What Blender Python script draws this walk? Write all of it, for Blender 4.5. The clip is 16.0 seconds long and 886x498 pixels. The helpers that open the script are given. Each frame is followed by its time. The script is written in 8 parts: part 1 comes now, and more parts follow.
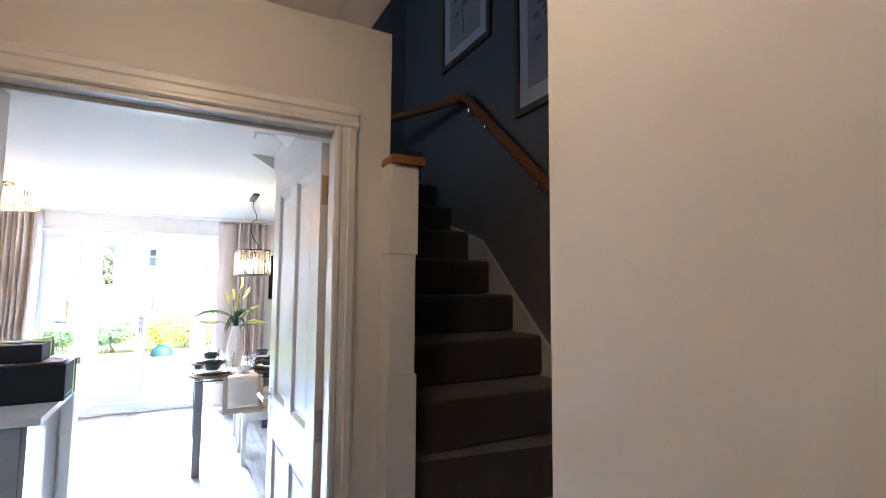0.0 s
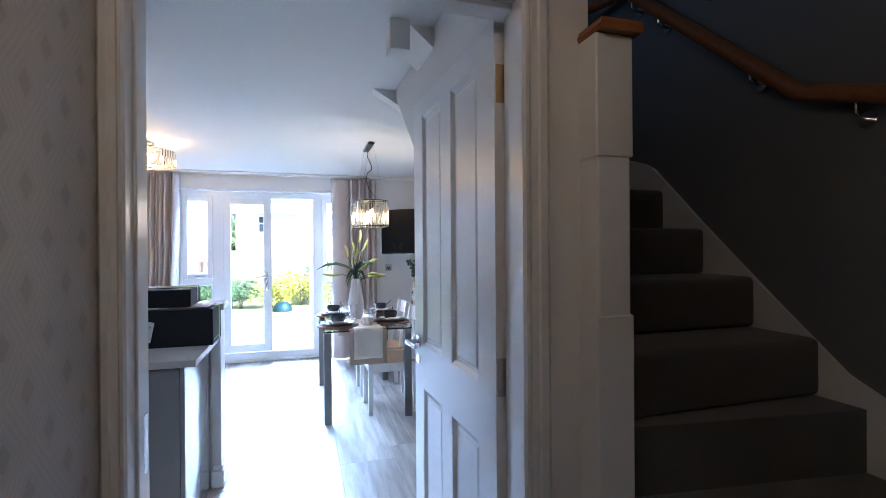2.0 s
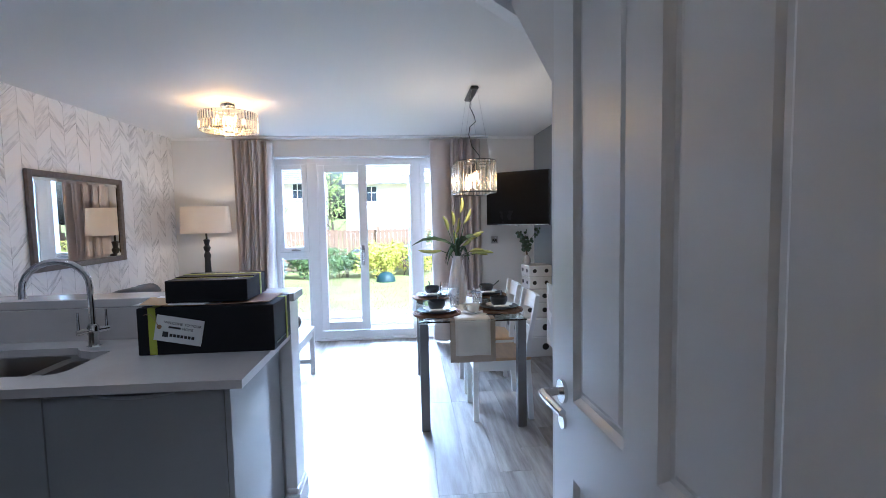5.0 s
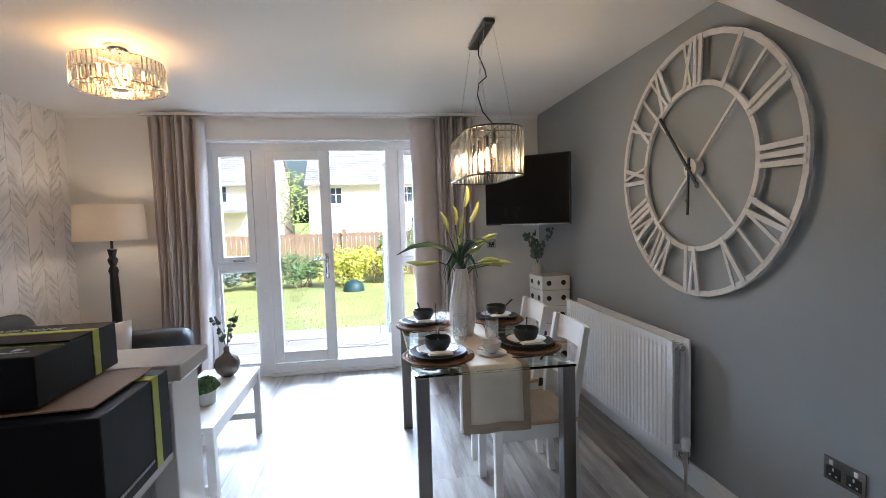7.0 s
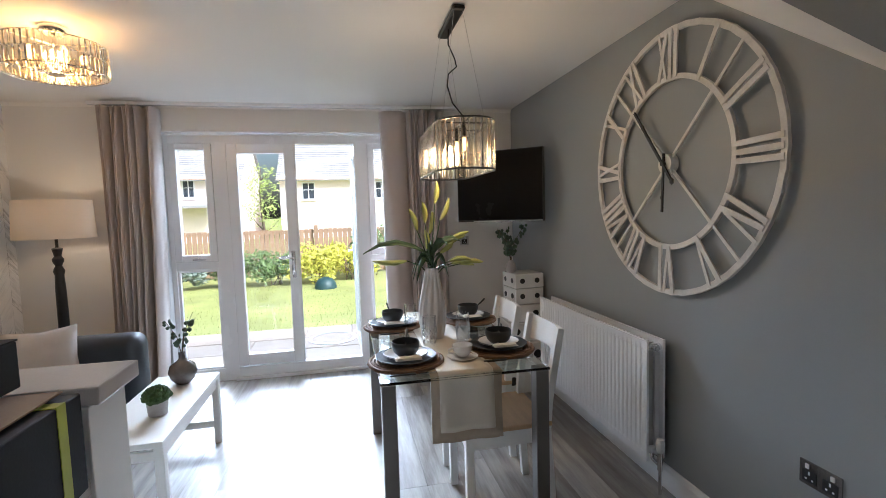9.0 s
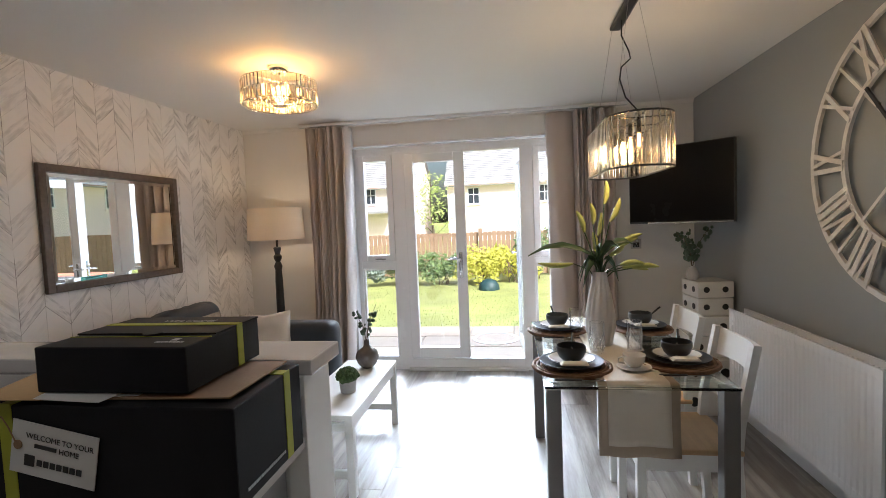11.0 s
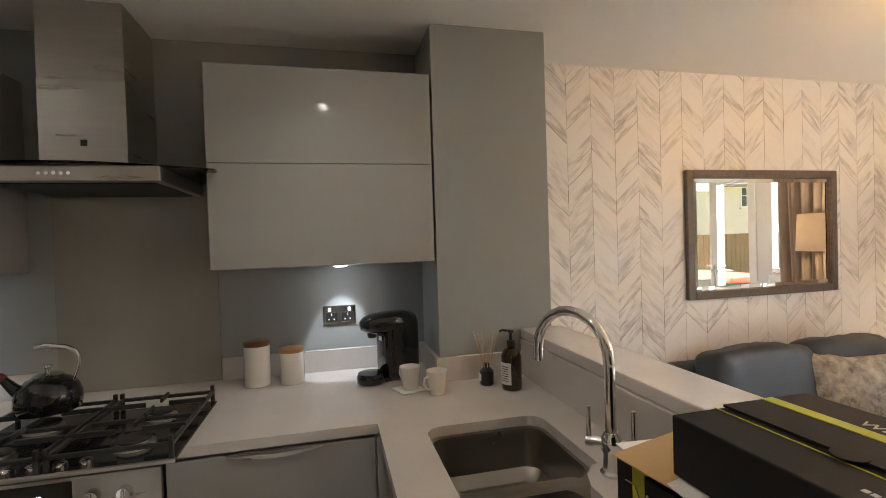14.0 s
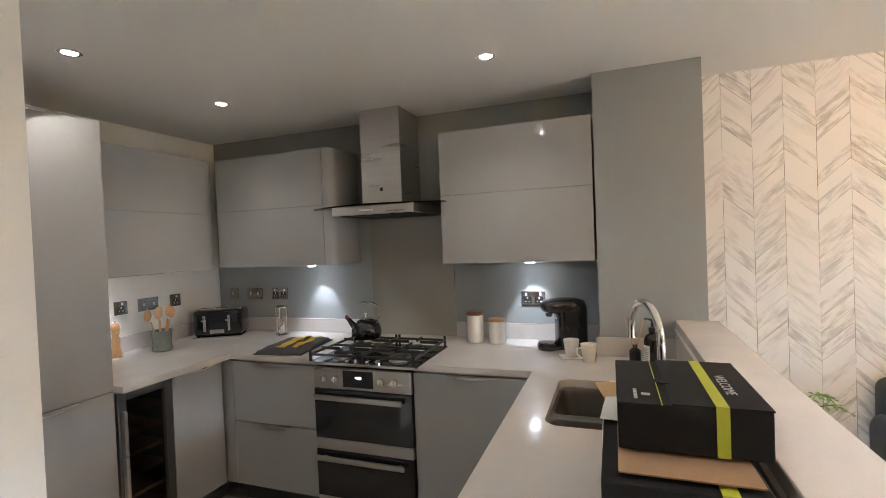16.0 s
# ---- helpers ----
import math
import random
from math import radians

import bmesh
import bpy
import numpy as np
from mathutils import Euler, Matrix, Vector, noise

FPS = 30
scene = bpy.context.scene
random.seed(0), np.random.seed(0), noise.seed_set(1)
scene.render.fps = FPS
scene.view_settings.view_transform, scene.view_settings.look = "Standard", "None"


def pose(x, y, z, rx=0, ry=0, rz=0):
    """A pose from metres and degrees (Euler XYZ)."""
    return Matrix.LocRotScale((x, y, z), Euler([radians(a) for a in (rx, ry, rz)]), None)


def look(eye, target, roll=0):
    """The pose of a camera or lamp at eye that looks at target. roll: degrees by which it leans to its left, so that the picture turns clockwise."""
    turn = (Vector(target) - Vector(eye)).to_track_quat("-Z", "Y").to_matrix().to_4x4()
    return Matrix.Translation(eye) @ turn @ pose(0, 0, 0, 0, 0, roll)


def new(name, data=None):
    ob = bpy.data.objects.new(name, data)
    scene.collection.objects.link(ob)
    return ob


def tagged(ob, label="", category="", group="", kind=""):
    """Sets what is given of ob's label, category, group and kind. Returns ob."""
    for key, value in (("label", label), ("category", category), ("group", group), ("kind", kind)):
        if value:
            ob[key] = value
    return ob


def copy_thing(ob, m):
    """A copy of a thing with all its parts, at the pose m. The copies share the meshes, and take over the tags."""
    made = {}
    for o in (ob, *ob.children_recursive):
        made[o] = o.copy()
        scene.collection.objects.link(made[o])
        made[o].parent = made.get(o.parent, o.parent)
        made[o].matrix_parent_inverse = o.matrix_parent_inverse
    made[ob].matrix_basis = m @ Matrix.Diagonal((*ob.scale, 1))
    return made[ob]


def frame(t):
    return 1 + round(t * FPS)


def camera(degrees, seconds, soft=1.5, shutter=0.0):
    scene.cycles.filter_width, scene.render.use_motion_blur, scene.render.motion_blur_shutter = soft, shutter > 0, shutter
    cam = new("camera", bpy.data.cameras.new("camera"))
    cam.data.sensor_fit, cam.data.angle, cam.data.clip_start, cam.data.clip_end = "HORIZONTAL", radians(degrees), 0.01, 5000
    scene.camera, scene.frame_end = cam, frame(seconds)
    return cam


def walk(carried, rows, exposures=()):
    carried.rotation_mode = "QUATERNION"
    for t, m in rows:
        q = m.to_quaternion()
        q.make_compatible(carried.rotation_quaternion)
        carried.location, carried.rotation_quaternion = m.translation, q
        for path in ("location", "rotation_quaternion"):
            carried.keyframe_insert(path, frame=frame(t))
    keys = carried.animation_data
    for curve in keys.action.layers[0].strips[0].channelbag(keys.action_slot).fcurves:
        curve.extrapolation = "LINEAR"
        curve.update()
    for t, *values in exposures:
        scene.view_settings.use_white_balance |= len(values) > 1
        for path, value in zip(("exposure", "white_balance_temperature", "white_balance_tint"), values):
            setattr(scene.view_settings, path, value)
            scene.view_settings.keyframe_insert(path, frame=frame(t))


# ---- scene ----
cam = camera(87.1, 16.0, 0.6)
PATH = [
    (0, (1.021, 0.967, 1.539), (1.958, 2.726, 1.695), 0.4),
    (0.5, (0.971, 1.227, 1.474), (1.701, 3.088, 1.548), 0.0),
    (1, (0.941, 1.316, 1.47), (1.607, 3.202, 1.504), -0.0),
    (1.5, (0.919, 1.334, 1.454), (1.55, 3.232, 1.463), -0.2),
    (2, (0.897, 1.388, 1.425), (1.478, 3.301, 1.421), -0.4),
    (2.5, (0.885, 1.38, 1.443), (1.347, 3.325, 1.383), -0.4),
    (3, (0.919, 1.426, 1.452), (1.331, 3.381, 1.374), -0.3),
    (3.5, (0.99, 1.51, 1.455), (1.348, 3.475, 1.358), -0.3),
    (4, (1.014, 1.662, 1.47), (1.25, 3.643, 1.34), -0.5),
    (4.2, (1.013, 1.739, 1.48), (1.193, 3.725, 1.335), -0.8),
    (6.3, (0.946, 3.044, 1.407), (1.085, 5.035, 1.279), -1.2),
    (6.5, (0.932, 3.142, 1.415), (1.1, 5.131, 1.283), -1.3),
    (7, (0.91, 3.303, 1.428), (1.202, 5.277, 1.295), -1.7),
    (7.5, (0.921, 3.363, 1.432), (1.37, 5.306, 1.287), -1.6),
    (8, (0.934, 3.405, 1.427), (1.439, 5.334, 1.277), -1.6),
    (8.2, (0.94, 3.417, 1.433), (1.445, 5.346, 1.279), -1.7),
    (10.3, (0.977, 3.402, 1.435), (0.97, 5.397, 1.302), -2.0),
    (10.5, (0.977, 3.42, 1.425), (0.903, 5.415, 1.299), -2.3),
    (11, (0.944, 3.392, 1.429), (0.655, 5.368, 1.312), -2.3),
    (11.5, (0.892, 3.326, 1.45), (0.314, 5.237, 1.341), -2.0),
    (12, (0.861, 3.262, 1.456), (-0.059, 5.035, 1.354), -1.8),
    (12.5, (0.816, 3.218, 1.456), (-0.431, 4.78, 1.372), -2.1),
    (13, (0.739, 3.256, 1.44), (-0.774, 4.563, 1.386), -2.3),
    (13.5, (0.603, 3.444, 1.475), (-1.166, 4.376, 1.436), -2.1),
    (14, (0.607, 3.682, 1.489), (-1.337, 4.149, 1.454), -1.8),
    (14.5, (0.738, 3.886, 1.488), (-1.262, 3.877, 1.45), -1.6),
    (15, (0.951, 4.05, 1.523), (-1.004, 3.633, 1.467), -1.7),
    (15.5, (1.139, 4.189, 1.522), (-0.763, 3.572, 1.473), -2.1),
    (16, (1.298, 4.189, 1.544), (-0.579, 3.5, 1.507), -2.3),
]
EXPOSURES = [
    (0.0, 2.45, 4750, 10), (0.5, 2.1, 4350, 10), (1.0, 1.85, 4350, 10), (1.5, 1.65, 4380, 10), (2.5, 1.45, 4250, 10), (3.5, 1.33, 4200, 10), (4.2, 1.22, 4250, 10), (6.3, 0.82, 5000, 10), (7.5, 0.62, 5230, 10),
    (11.0, 0.53, 5720, 10), (12.0, 0.54, 6120, 10), (12.5, 0.56, 6380, 10), (13.0, 0.72, 6800, 10), (13.5, 1.08, 6900, 10), (14.0, 1.42, 6650, 10), (14.5, 1.58, 6350, 10), (15.5, 1.95, 6120, 10), (16.0, 1.95, 6200, 10),
]
walk(cam, [(t, look(eye, target, roll)) for t, eye, target, roll in PATH], EXPOSURES)

# ---- world, sun, large lights ----
world = bpy.data.worlds.new("sky")
scene.world = world
world.use_nodes = True
wn = world.node_tree
bg = wn.nodes["Background"]
sky = wn.nodes.new("ShaderNodeTexSky")
sky.sky_type = "NISHITA"
sky.sun_disc = False
sky.sun_elevation, sky.sun_rotation = radians(45), radians(138)
sky.air_density, sky.dust_density, sky.ozone_density = 1.3, 7.0, 1.0
bg.inputs[1].default_value = 0.15
wn.links.new(sky.outputs[0], bg.inputs[0])


def lamp(name, kind, m, watts, colour=(1, 1, 1), size=0.1, size_y=None, spot=None, blend=0.5):
    d = bpy.data.lights.new(name, kind)
    d.energy, d.color = watts, colour
    if kind == "AREA":
        d.shape, d.size, d.size_y = "RECTANGLE", size, size_y or size
    elif kind == "SUN":
        d.angle = size
    else:
        d.shadow_soft_size = size
    if spot:
        d.spot_size, d.spot_blend = radians(spot), blend
    ob = new(name, d)
    ob.matrix_world = m
    return ob


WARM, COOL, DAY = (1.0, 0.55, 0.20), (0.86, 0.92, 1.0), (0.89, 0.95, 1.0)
SUN_FROM = Vector((5.0, -5.5, 7.5))
lamp("sun", "SUN", look(SUN_FROM, (0, 0, 0)), 5.0, (1.0, 0.96, 0.9), radians(8))
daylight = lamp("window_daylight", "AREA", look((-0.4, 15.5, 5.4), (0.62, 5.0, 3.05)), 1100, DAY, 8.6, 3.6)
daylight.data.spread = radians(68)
lamp("hall_lamp", "POINT", pose(0.95, 1.5, 2.28), 1.5, (1.0, 0.60, 0.28), 0.08)
# Added lamp standing in for light from upstairs; no landing window is built.
lamp("landing_fill", "AREA", look((0.58, 3.35, 3.0), (2.4, 3.35, 3.0)), 0.42, (1.0, 0.98, 0.95), 0.5, 0.6)
lamp("floor_lamp_glow", "POINT", pose(-1.125, 7.30, 1.47), 1.6, (1.0, 0.76, 0.50), 0.04)
lamp("ceiling_light_glow", "POINT", pose(-0.388, 6.05, 2.22), 4.6, (1.0, 0.52, 0.16), 0.05)
lamp("pendant_glow", "POINT", pose(1.5, 5.75, 1.72), 5, (1.0, 0.66, 0.34), 0.05)
for dx, dy in ((-0.8, 2.1), (-0.8, 3.665), (0.0, 2.11), (-0.03, 3.665)):
    lamp("downlight_beam", "SPOT", pose(dx, dy, 2.36), 3.6, (1.0, 0.91, 0.80), 0.03, spot=115, blend=0.8)
for m in (look((-1.46, 3.72, 1.388), (-1.585, 3.72, 1.0)), look((-1.46, 2.19, 1.395), (-1.585, 2.19, 1.0)), look((-0.62, 1.34, 1.395), (-0.62, 1.215, 1.0))):
    lamp("cabinet_light_beam", "SPOT", m, 3.5, COOL, 0.010, spot=58, blend=0.4)

# ---- materials ----
def nodes_of(name):
    m = bpy.data.materials.new(name)
    m.use_nodes = True
    t = m.node_tree
    return m, t, t.nodes["Principled BSDF"]


def nd(t, kind, **sets):
    n = t.nodes.new(kind)
    for k, v in sets.items():
        if k == "op":
            n.operation = v
        elif k == "blend":
            n.blend_type = v
        else:
            n.inputs[k.replace("_", " ")].default_value = v
    return n


def calc(t, op, a, b=None, c=None):
    n = t.nodes.new("ShaderNodeMath")
    n.operation = op
    for i, v in enumerate((a, b, c)):
        if v is None:
            continue
        if isinstance(v, (int, float)):
            n.inputs[i].default_value = v
        else:
            t.links.new(v, n.inputs[i])
    return n.outputs[0]


def mixed(t, f, a, b, blend="MIX"):
    n = t.nodes.new("ShaderNodeMix")
    n.data_type, n.blend_type = "RGBA", blend
    for i, v in ((0, f), (6, a), (7, b)):
        if isinstance(v, (int, float)):
            n.inputs[i].default_value = v
        elif isinstance(v, tuple):
            n.inputs[i].default_value = (*v[:3], 1)
        else:
            t.links.new(v, n.inputs[i])
    return n.outputs[2]


def ramp(t, v, a, b):
    n = t.nodes.new("ShaderNodeMapRange")
    t.links.new(v, n.inputs[0])
    n.inputs[1].default_value, n.inputs[2].default_value = a, b
    return n.outputs[0]


def coords(t, stretch=(1, 1, 1), shift=False):
    tc = t.nodes.new("ShaderNodeTexCoord")
    mp = t.nodes.new("ShaderNodeMapping")
    mp.inputs["Scale"].default_value = stretch
    t.links.new(tc.outputs["Object"], mp.inputs[0])
    if shift:
        oi = t.nodes.new("ShaderNodeObjectInfo")
        k = t.nodes.new("ShaderNodeVectorMath")
        k.operation = "SCALE"
        k.inputs[0].default_value = (7.3, 11.9, 5.1)
        t.links.new(oi.outputs["Random"], k.inputs["Scale"])
        t.links.new(k.outputs[0], mp.inputs["Location"])
    return mp.outputs[0]


def noise_of(t, vec, scale, detail=4.0, rough=0.55):
    n = nd(t, "ShaderNodeTexNoise", Scale=scale, Detail=detail, Roughness=rough)
    t.links.new(vec, n.inputs["Vector"])
    return n.outputs["Fac"]


def bumped(t, b, height, strength, dist=0.002):
    n = nd(t, "ShaderNodeBump", Strength=strength, Distance=dist)
    t.links.new(height, n.inputs["Height"])
    t.links.new(n.outputs[0], b.inputs["Normal"])


def mat(name, col, rough=0.5, metal=0.0, var=0.1, scale=2.5, fine=80.0, bump=0.15, coat=0.0, stretch=(1, 1, 1), per=0.0, dist=0.002, sheen=0.0):
    m, t, b = nodes_of(name)
    v = coords(t, stretch, per > 0)
    big, small = noise_of(t, v, scale), noise_of(t, v, fine, 3.0)
    k = calc(t, "ADD", calc(t, "MULTIPLY", big, 0.65), calc(t, "MULTIPLY", small, 0.35))
    k = ramp(t, k, 0.3, 0.7)
    lo, hi = tuple(c * (1 - var) for c in col), tuple(min(1, c * (1 + var)) for c in col)
    c = mixed(t, k, lo, hi)
    if per:
        oi = t.nodes.new("ShaderNodeObjectInfo")
        c = mixed(t, calc(t, "MULTIPLY", oi.outputs["Random"], per), c, tuple(x * 0.45 for x in col))
    t.links.new(c, b.inputs["Base Color"])
    t.links.new(calc(t, "ADD", calc(t, "MULTIPLY", big, 0.16), rough - 0.08), b.inputs["Roughness"])
    b.inputs["Metallic"].default_value = metal
    b.inputs["Coat Weight"].default_value = coat
    b.inputs["Coat Roughness"].default_value = 0.06
    b.inputs["Sheen Weight"].default_value = sheen
    if bump:
        bumped(t, b, small, bump, dist)
    return m


def glow(name, col, strength):
    m, t, b = nodes_of(name)
    b.inputs["Base Color"].default_value = (*col, 1)
    b.inputs["Emission Color"].default_value = (*col, 1)
    b.inputs["Emission Strength"].default_value = strength
    return m


def glass(name, col=(1, 1, 1), rough=0.0, ior=1.45):
    m, t, b = nodes_of(name)
    b.inputs["Base Color"].default_value = (*col, 1)
    b.inputs["Transmission Weight"].default_value = 1
    b.inputs["Roughness"].default_value = rough
    b.inputs["IOR"].default_value = ior
    return m


def shade_cloth():
    """Cream woven cloth that lets some of the bulb's light through."""
    m, t, b = nodes_of("cream_shade_cloth")
    v = coords(t, (1, 1, 1))
    weave = noise_of(t, v, 350, 3.0)
    c = mixed(t, weave, (0.74, 0.67, 0.57), (0.82, 0.75, 0.65))
    t.links.new(c, b.inputs["Base Color"])
    b.inputs["Roughness"].default_value = 0.85
    bumped(t, b, weave, 0.3)
    tr, mx = t.nodes.new("ShaderNodeBsdfTranslucent"), t.nodes.new("ShaderNodeMixShader")
    t.links.new(c, tr.inputs["Color"])
    mx.inputs[0].default_value = 0.35
    t.links.new(b.outputs[0], mx.inputs[1]), t.links.new(tr.outputs[0], mx.inputs[2])
    t.links.new(mx.outputs[0], t.nodes["Material Output"].inputs["Surface"])
    return m


def chevron_paper():
    """Printed paper of limewashed chevron planks; columns run up the wall."""
    m, t, b = nodes_of("chevron_wallpaper")
    sep = t.nodes.new("ShaderNodeSeparateXYZ")
    tc = t.nodes.new("ShaderNodeTexCoord")
    t.links.new(tc.outputs["Object"], sep.inputs[0])
    y, z = sep.outputs[1], sep.outputs[2]
    u = calc(t, "DIVIDE", calc(t, "ADD", y, 0.0265), 0.1405)
    col, f = calc(t, "FLOOR", u), calc(t, "FRACT", u)
    odd = calc(t, "MODULO", calc(t, "ABSOLUTE", col), 2.0)
    lean = calc(t, "ABSOLUTE", calc(t, "SUBTRACT", odd, f))
    v = calc(t, "ADD", calc(t, "DIVIDE", z, 0.075), calc(t, "MULTIPLY", lean, 1.73))
    vid, vf = calc(t, "FLOOR", v), calc(t, "FRACT", v)
    cmb = t.nodes.new("ShaderNodeCombineXYZ")
    t.links.new(col, cmb.inputs[0]), t.links.new(vid, cmb.inputs[1])
    wht = t.nodes.new("ShaderNodeTexWhiteNoise")
    t.links.new(cmb.outputs[0], wht.inputs["Vector"])
    r = wht.outputs["Value"]
    grain = t.nodes.new("ShaderNodeCombineXYZ")
    t.links.new(calc(t, "ADD", calc(t, "MULTIPLY", f, 1.1), calc(t, "MULTIPLY", col, 3.7)), grain.inputs[0])
    t.links.new(calc(t, "MULTIPLY", v, 1.5), grain.inputs[1])
    t.links.new(calc(t, "MULTIPLY", r, 9.0), grain.inputs[2])
    g = noise_of(t, grain.outputs[0], 1.6, 6.0, 0.65)
    g2 = noise_of(t, tc.outputs["Object"], 1.7, 3.0)
    wash = calc(t, "MULTIPLY", ramp(t, g, 0.44, 0.63), ramp(t, calc(t, "ADD", r, calc(t, "MULTIPLY", g2, 0.5)), 0.45, 1.15))
    c = mixed(t, wash, (0.82, 0.805, 0.785), (0.48, 0.47, 0.462))
    edge = calc(t, "LESS_THAN", vf, 0.034)
    edge = calc(t, "MULTIPLY", edge, ramp(t, calc(t, "ADD", r, calc(t, "MULTIPLY", g, 0.6)), 0.72, 1.25))
    side = calc(t, "MULTIPLY", calc(t, "LESS_THAN", f, 0.022), ramp(t, noise_of(t, tc.outputs["Object"], 9.0), 0.35, 0.65))
    c = mixed(t, calc(t, "MULTIPLY", calc(t, "MAXIMUM", edge, side), 0.9), c, (0.16, 0.14, 0.13))
    t.links.new(c, b.inputs["Base Color"])
    b.inputs["Roughness"].default_value = 0.62
    bumped(t, b, calc(t, "SUBTRACT", g, calc(t, "MAXIMUM", edge, side)), 0.12, 0.001)
    return m


def diamond_paper():
    """Beige textured paper with nested diamonds."""
    m, t, b = nodes_of("diamond_wallpaper")
    sep = t.nodes.new("ShaderNodeSeparateXYZ")
    tc = t.nodes.new("ShaderNodeTexCoord")
    t.links.new(tc.outputs["Object"], sep.inputs[0])
    y, z = sep.outputs[1], sep.outputs[2]
    a = calc(t, "DIVIDE", calc(t, "ADD", y, calc(t, "MULTIPLY", z, 0.8)), 0.11)
    d = calc(t, "DIVIDE", calc(t, "SUBTRACT", y, calc(t, "MULTIPLY", z, 0.8)), 0.11)
    fa = calc(t, "ABSOLUTE", calc(t, "SUBTRACT", calc(t, "FRACT", a), 0.5))
    fd = calc(t, "ABSOLUTE", calc(t, "SUBTRACT", calc(t, "FRACT", d), 0.5))
    k = calc(t, "MAXIMUM", fa, fd)
    solid = calc(t, "LESS_THAN", k, 0.15)
    rings = calc(t, "LESS_THAN", calc(t, "ABSOLUTE", calc(t, "SUBTRACT", calc(t, "FRACT", calc(t, "MULTIPLY", k, 8.0)), 0.5)), 0.22)
    rings = calc(t, "MULTIPLY", rings, calc(t, "GREATER_THAN", k, 0.22))
    weave = noise_of(t, tc.outputs["Object"], 260, 2.0)
    c = mixed(t, calc(t, "MULTIPLY", solid, 0.5), (0.60, 0.56, 0.51), (0.40, 0.36, 0.32))
    c = mixed(t, calc(t, "MULTIPLY", rings, 0.4), c, (0.72, 0.68, 0.62))
    c = mixed(t, calc(t, "MULTIPLY", weave, 0.35), c, (0.40, 0.36, 0.31))
    t.links.new(c, b.inputs["Base Color"])
    b.inputs["Roughness"].default_value = 0.6
    bumped(t, b, calc(t, "ADD", weave, calc(t, "MULTIPLY", rings, 0.6)), 0.35, 0.001)
    return m


def plank_floor():
    """Pale washed oak vinyl, one look per plank."""
    m, t, b = nodes_of("washed_oak_plank")
    v = coords(t, (9, 0.9, 1), True)
    g = noise_of(t, v, 2.2, 6.0, 0.62)
    oi = t.nodes.new("ShaderNodeObjectInfo")
    g2 = noise_of(t, v, 0.45, 3.0)
    k = calc(t, "ADD", calc(t, "MULTIPLY", g, 0.6), calc(t, "MULTIPLY", g2, 0.4))
    c = mixed(t, ramp(t, k, 0.37, 0.62), (0.155, 0.13, 0.11), (0.50, 0.465, 0.42))
    c = mixed(t, calc(t, "MULTIPLY", oi.outputs["Random"], 0.4), c, (0.235, 0.208, 0.18))
    t.links.new(c, b.inputs["Base Color"])
    t.links.new(calc(t, "ADD", calc(t, "MULTIPLY", g, 0.22), 0.30), b.inputs["Roughness"])
    bumped(t, b, g, 0.07, 0.001)
    return m


WHITE = mat("white_wall_paint", (0.74, 0.72, 0.68), 0.6, var=0.03, scale=1.2, fine=220, bump=0.10)
CEIL = mat("ceiling_paint", (0.80, 0.78, 0.74), 0.75, var=0.02, scale=0.9, fine=260, bump=0.08)
GREY = mat("grey_wall_paint", (0.285, 0.30, 0.30), 0.5, var=0.05, scale=1.1, fine=220, bump=0.10)
HALLGREY = mat("dark_stair_paint", (0.17, 0.18, 0.19), 0.6, var=0.05, scale=1.1, fine=220, bump=0.10)
GLOSS = mat("white_gloss_wood", (0.78, 0.77, 0.74), 0.3, var=0.012, scale=1.5, fine=240, bump=0.03)
UPVC = mat("white_upvc", (0.82, 0.83, 0.84), 0.25, var=0.02, fine=120, bump=0.03)
CHEV, DIAM, PLANK = chevron_paper(), diamond_paper(), plank_floor()
CARPET = mat("brown_carpet", (0.033, 0.028, 0.022), 0.95, var=0.35, scale=9, fine=420, bump=0.9, dist=0.004, sheen=0.4)
OAK = mat("varnished_oak", (0.28, 0.115, 0.038), 0.35, var=0.25, scale=6, fine=60, stretch=(1, 8, 8), bump=0.1)
CAB = mat("grey_gloss_cabinet", (0.32, 0.315, 0.31), 0.12, var=0.03, scale=2, fine=90, bump=0.015, coat=0.4)
CABDARK = mat("dark_plinth", (0.06, 0.06, 0.06), 0.4, var=0.1)
QUARTZ = mat("pale_quartz_worktop", (0.57, 0.53, 0.50), 0.16, var=0.07, scale=5, fine=240, bump=0.02, coat=0.3)
STEEL = mat("brushed_steel", (0.52, 0.50, 0.48), 0.3, 1.0, var=0.08, scale=3, fine=160, bump=0.05, stretch=(1, 1, 12))
SINKSTEEL = mat("dark_sink_steel", (0.30, 0.28, 0.26), 0.30, 1.0, var=0.08, scale=3, fine=160, bump=0.04)
CHROME = mat("chrome", (0.75, 0.75, 0.75), 0.1, 1.0, var=0.03, bump=0.0)
BLACK = mat("black_plastic", (0.018, 0.018, 0.02), 0.3, var=0.2, fine=120, bump=0.05)
GLOSSBLACK = mat("black_gloss", (0.008, 0.008, 0.01), 0.15, var=0.1, bump=0.0, coat=0.5)
IRON = mat("cast_iron", (0.02, 0.02, 0.021), 0.55, var=0.3, fine=180, bump=0.4)
HINGEMETAL = mat("worn_hinge_plate", (0.34, 0.29, 0.21), 0.4, 1.0, var=0.2, fine=120, bump=0.1)
BRASS = mat("dull_brass", (0.55, 0.40, 0.20), 0.35, 1.0, var=0.15, fine=120, bump=0.1)
CLEAR = glass("clear_glass")
GREENGLASS = glass("table_glass", (0.86, 0.95, 0.92))
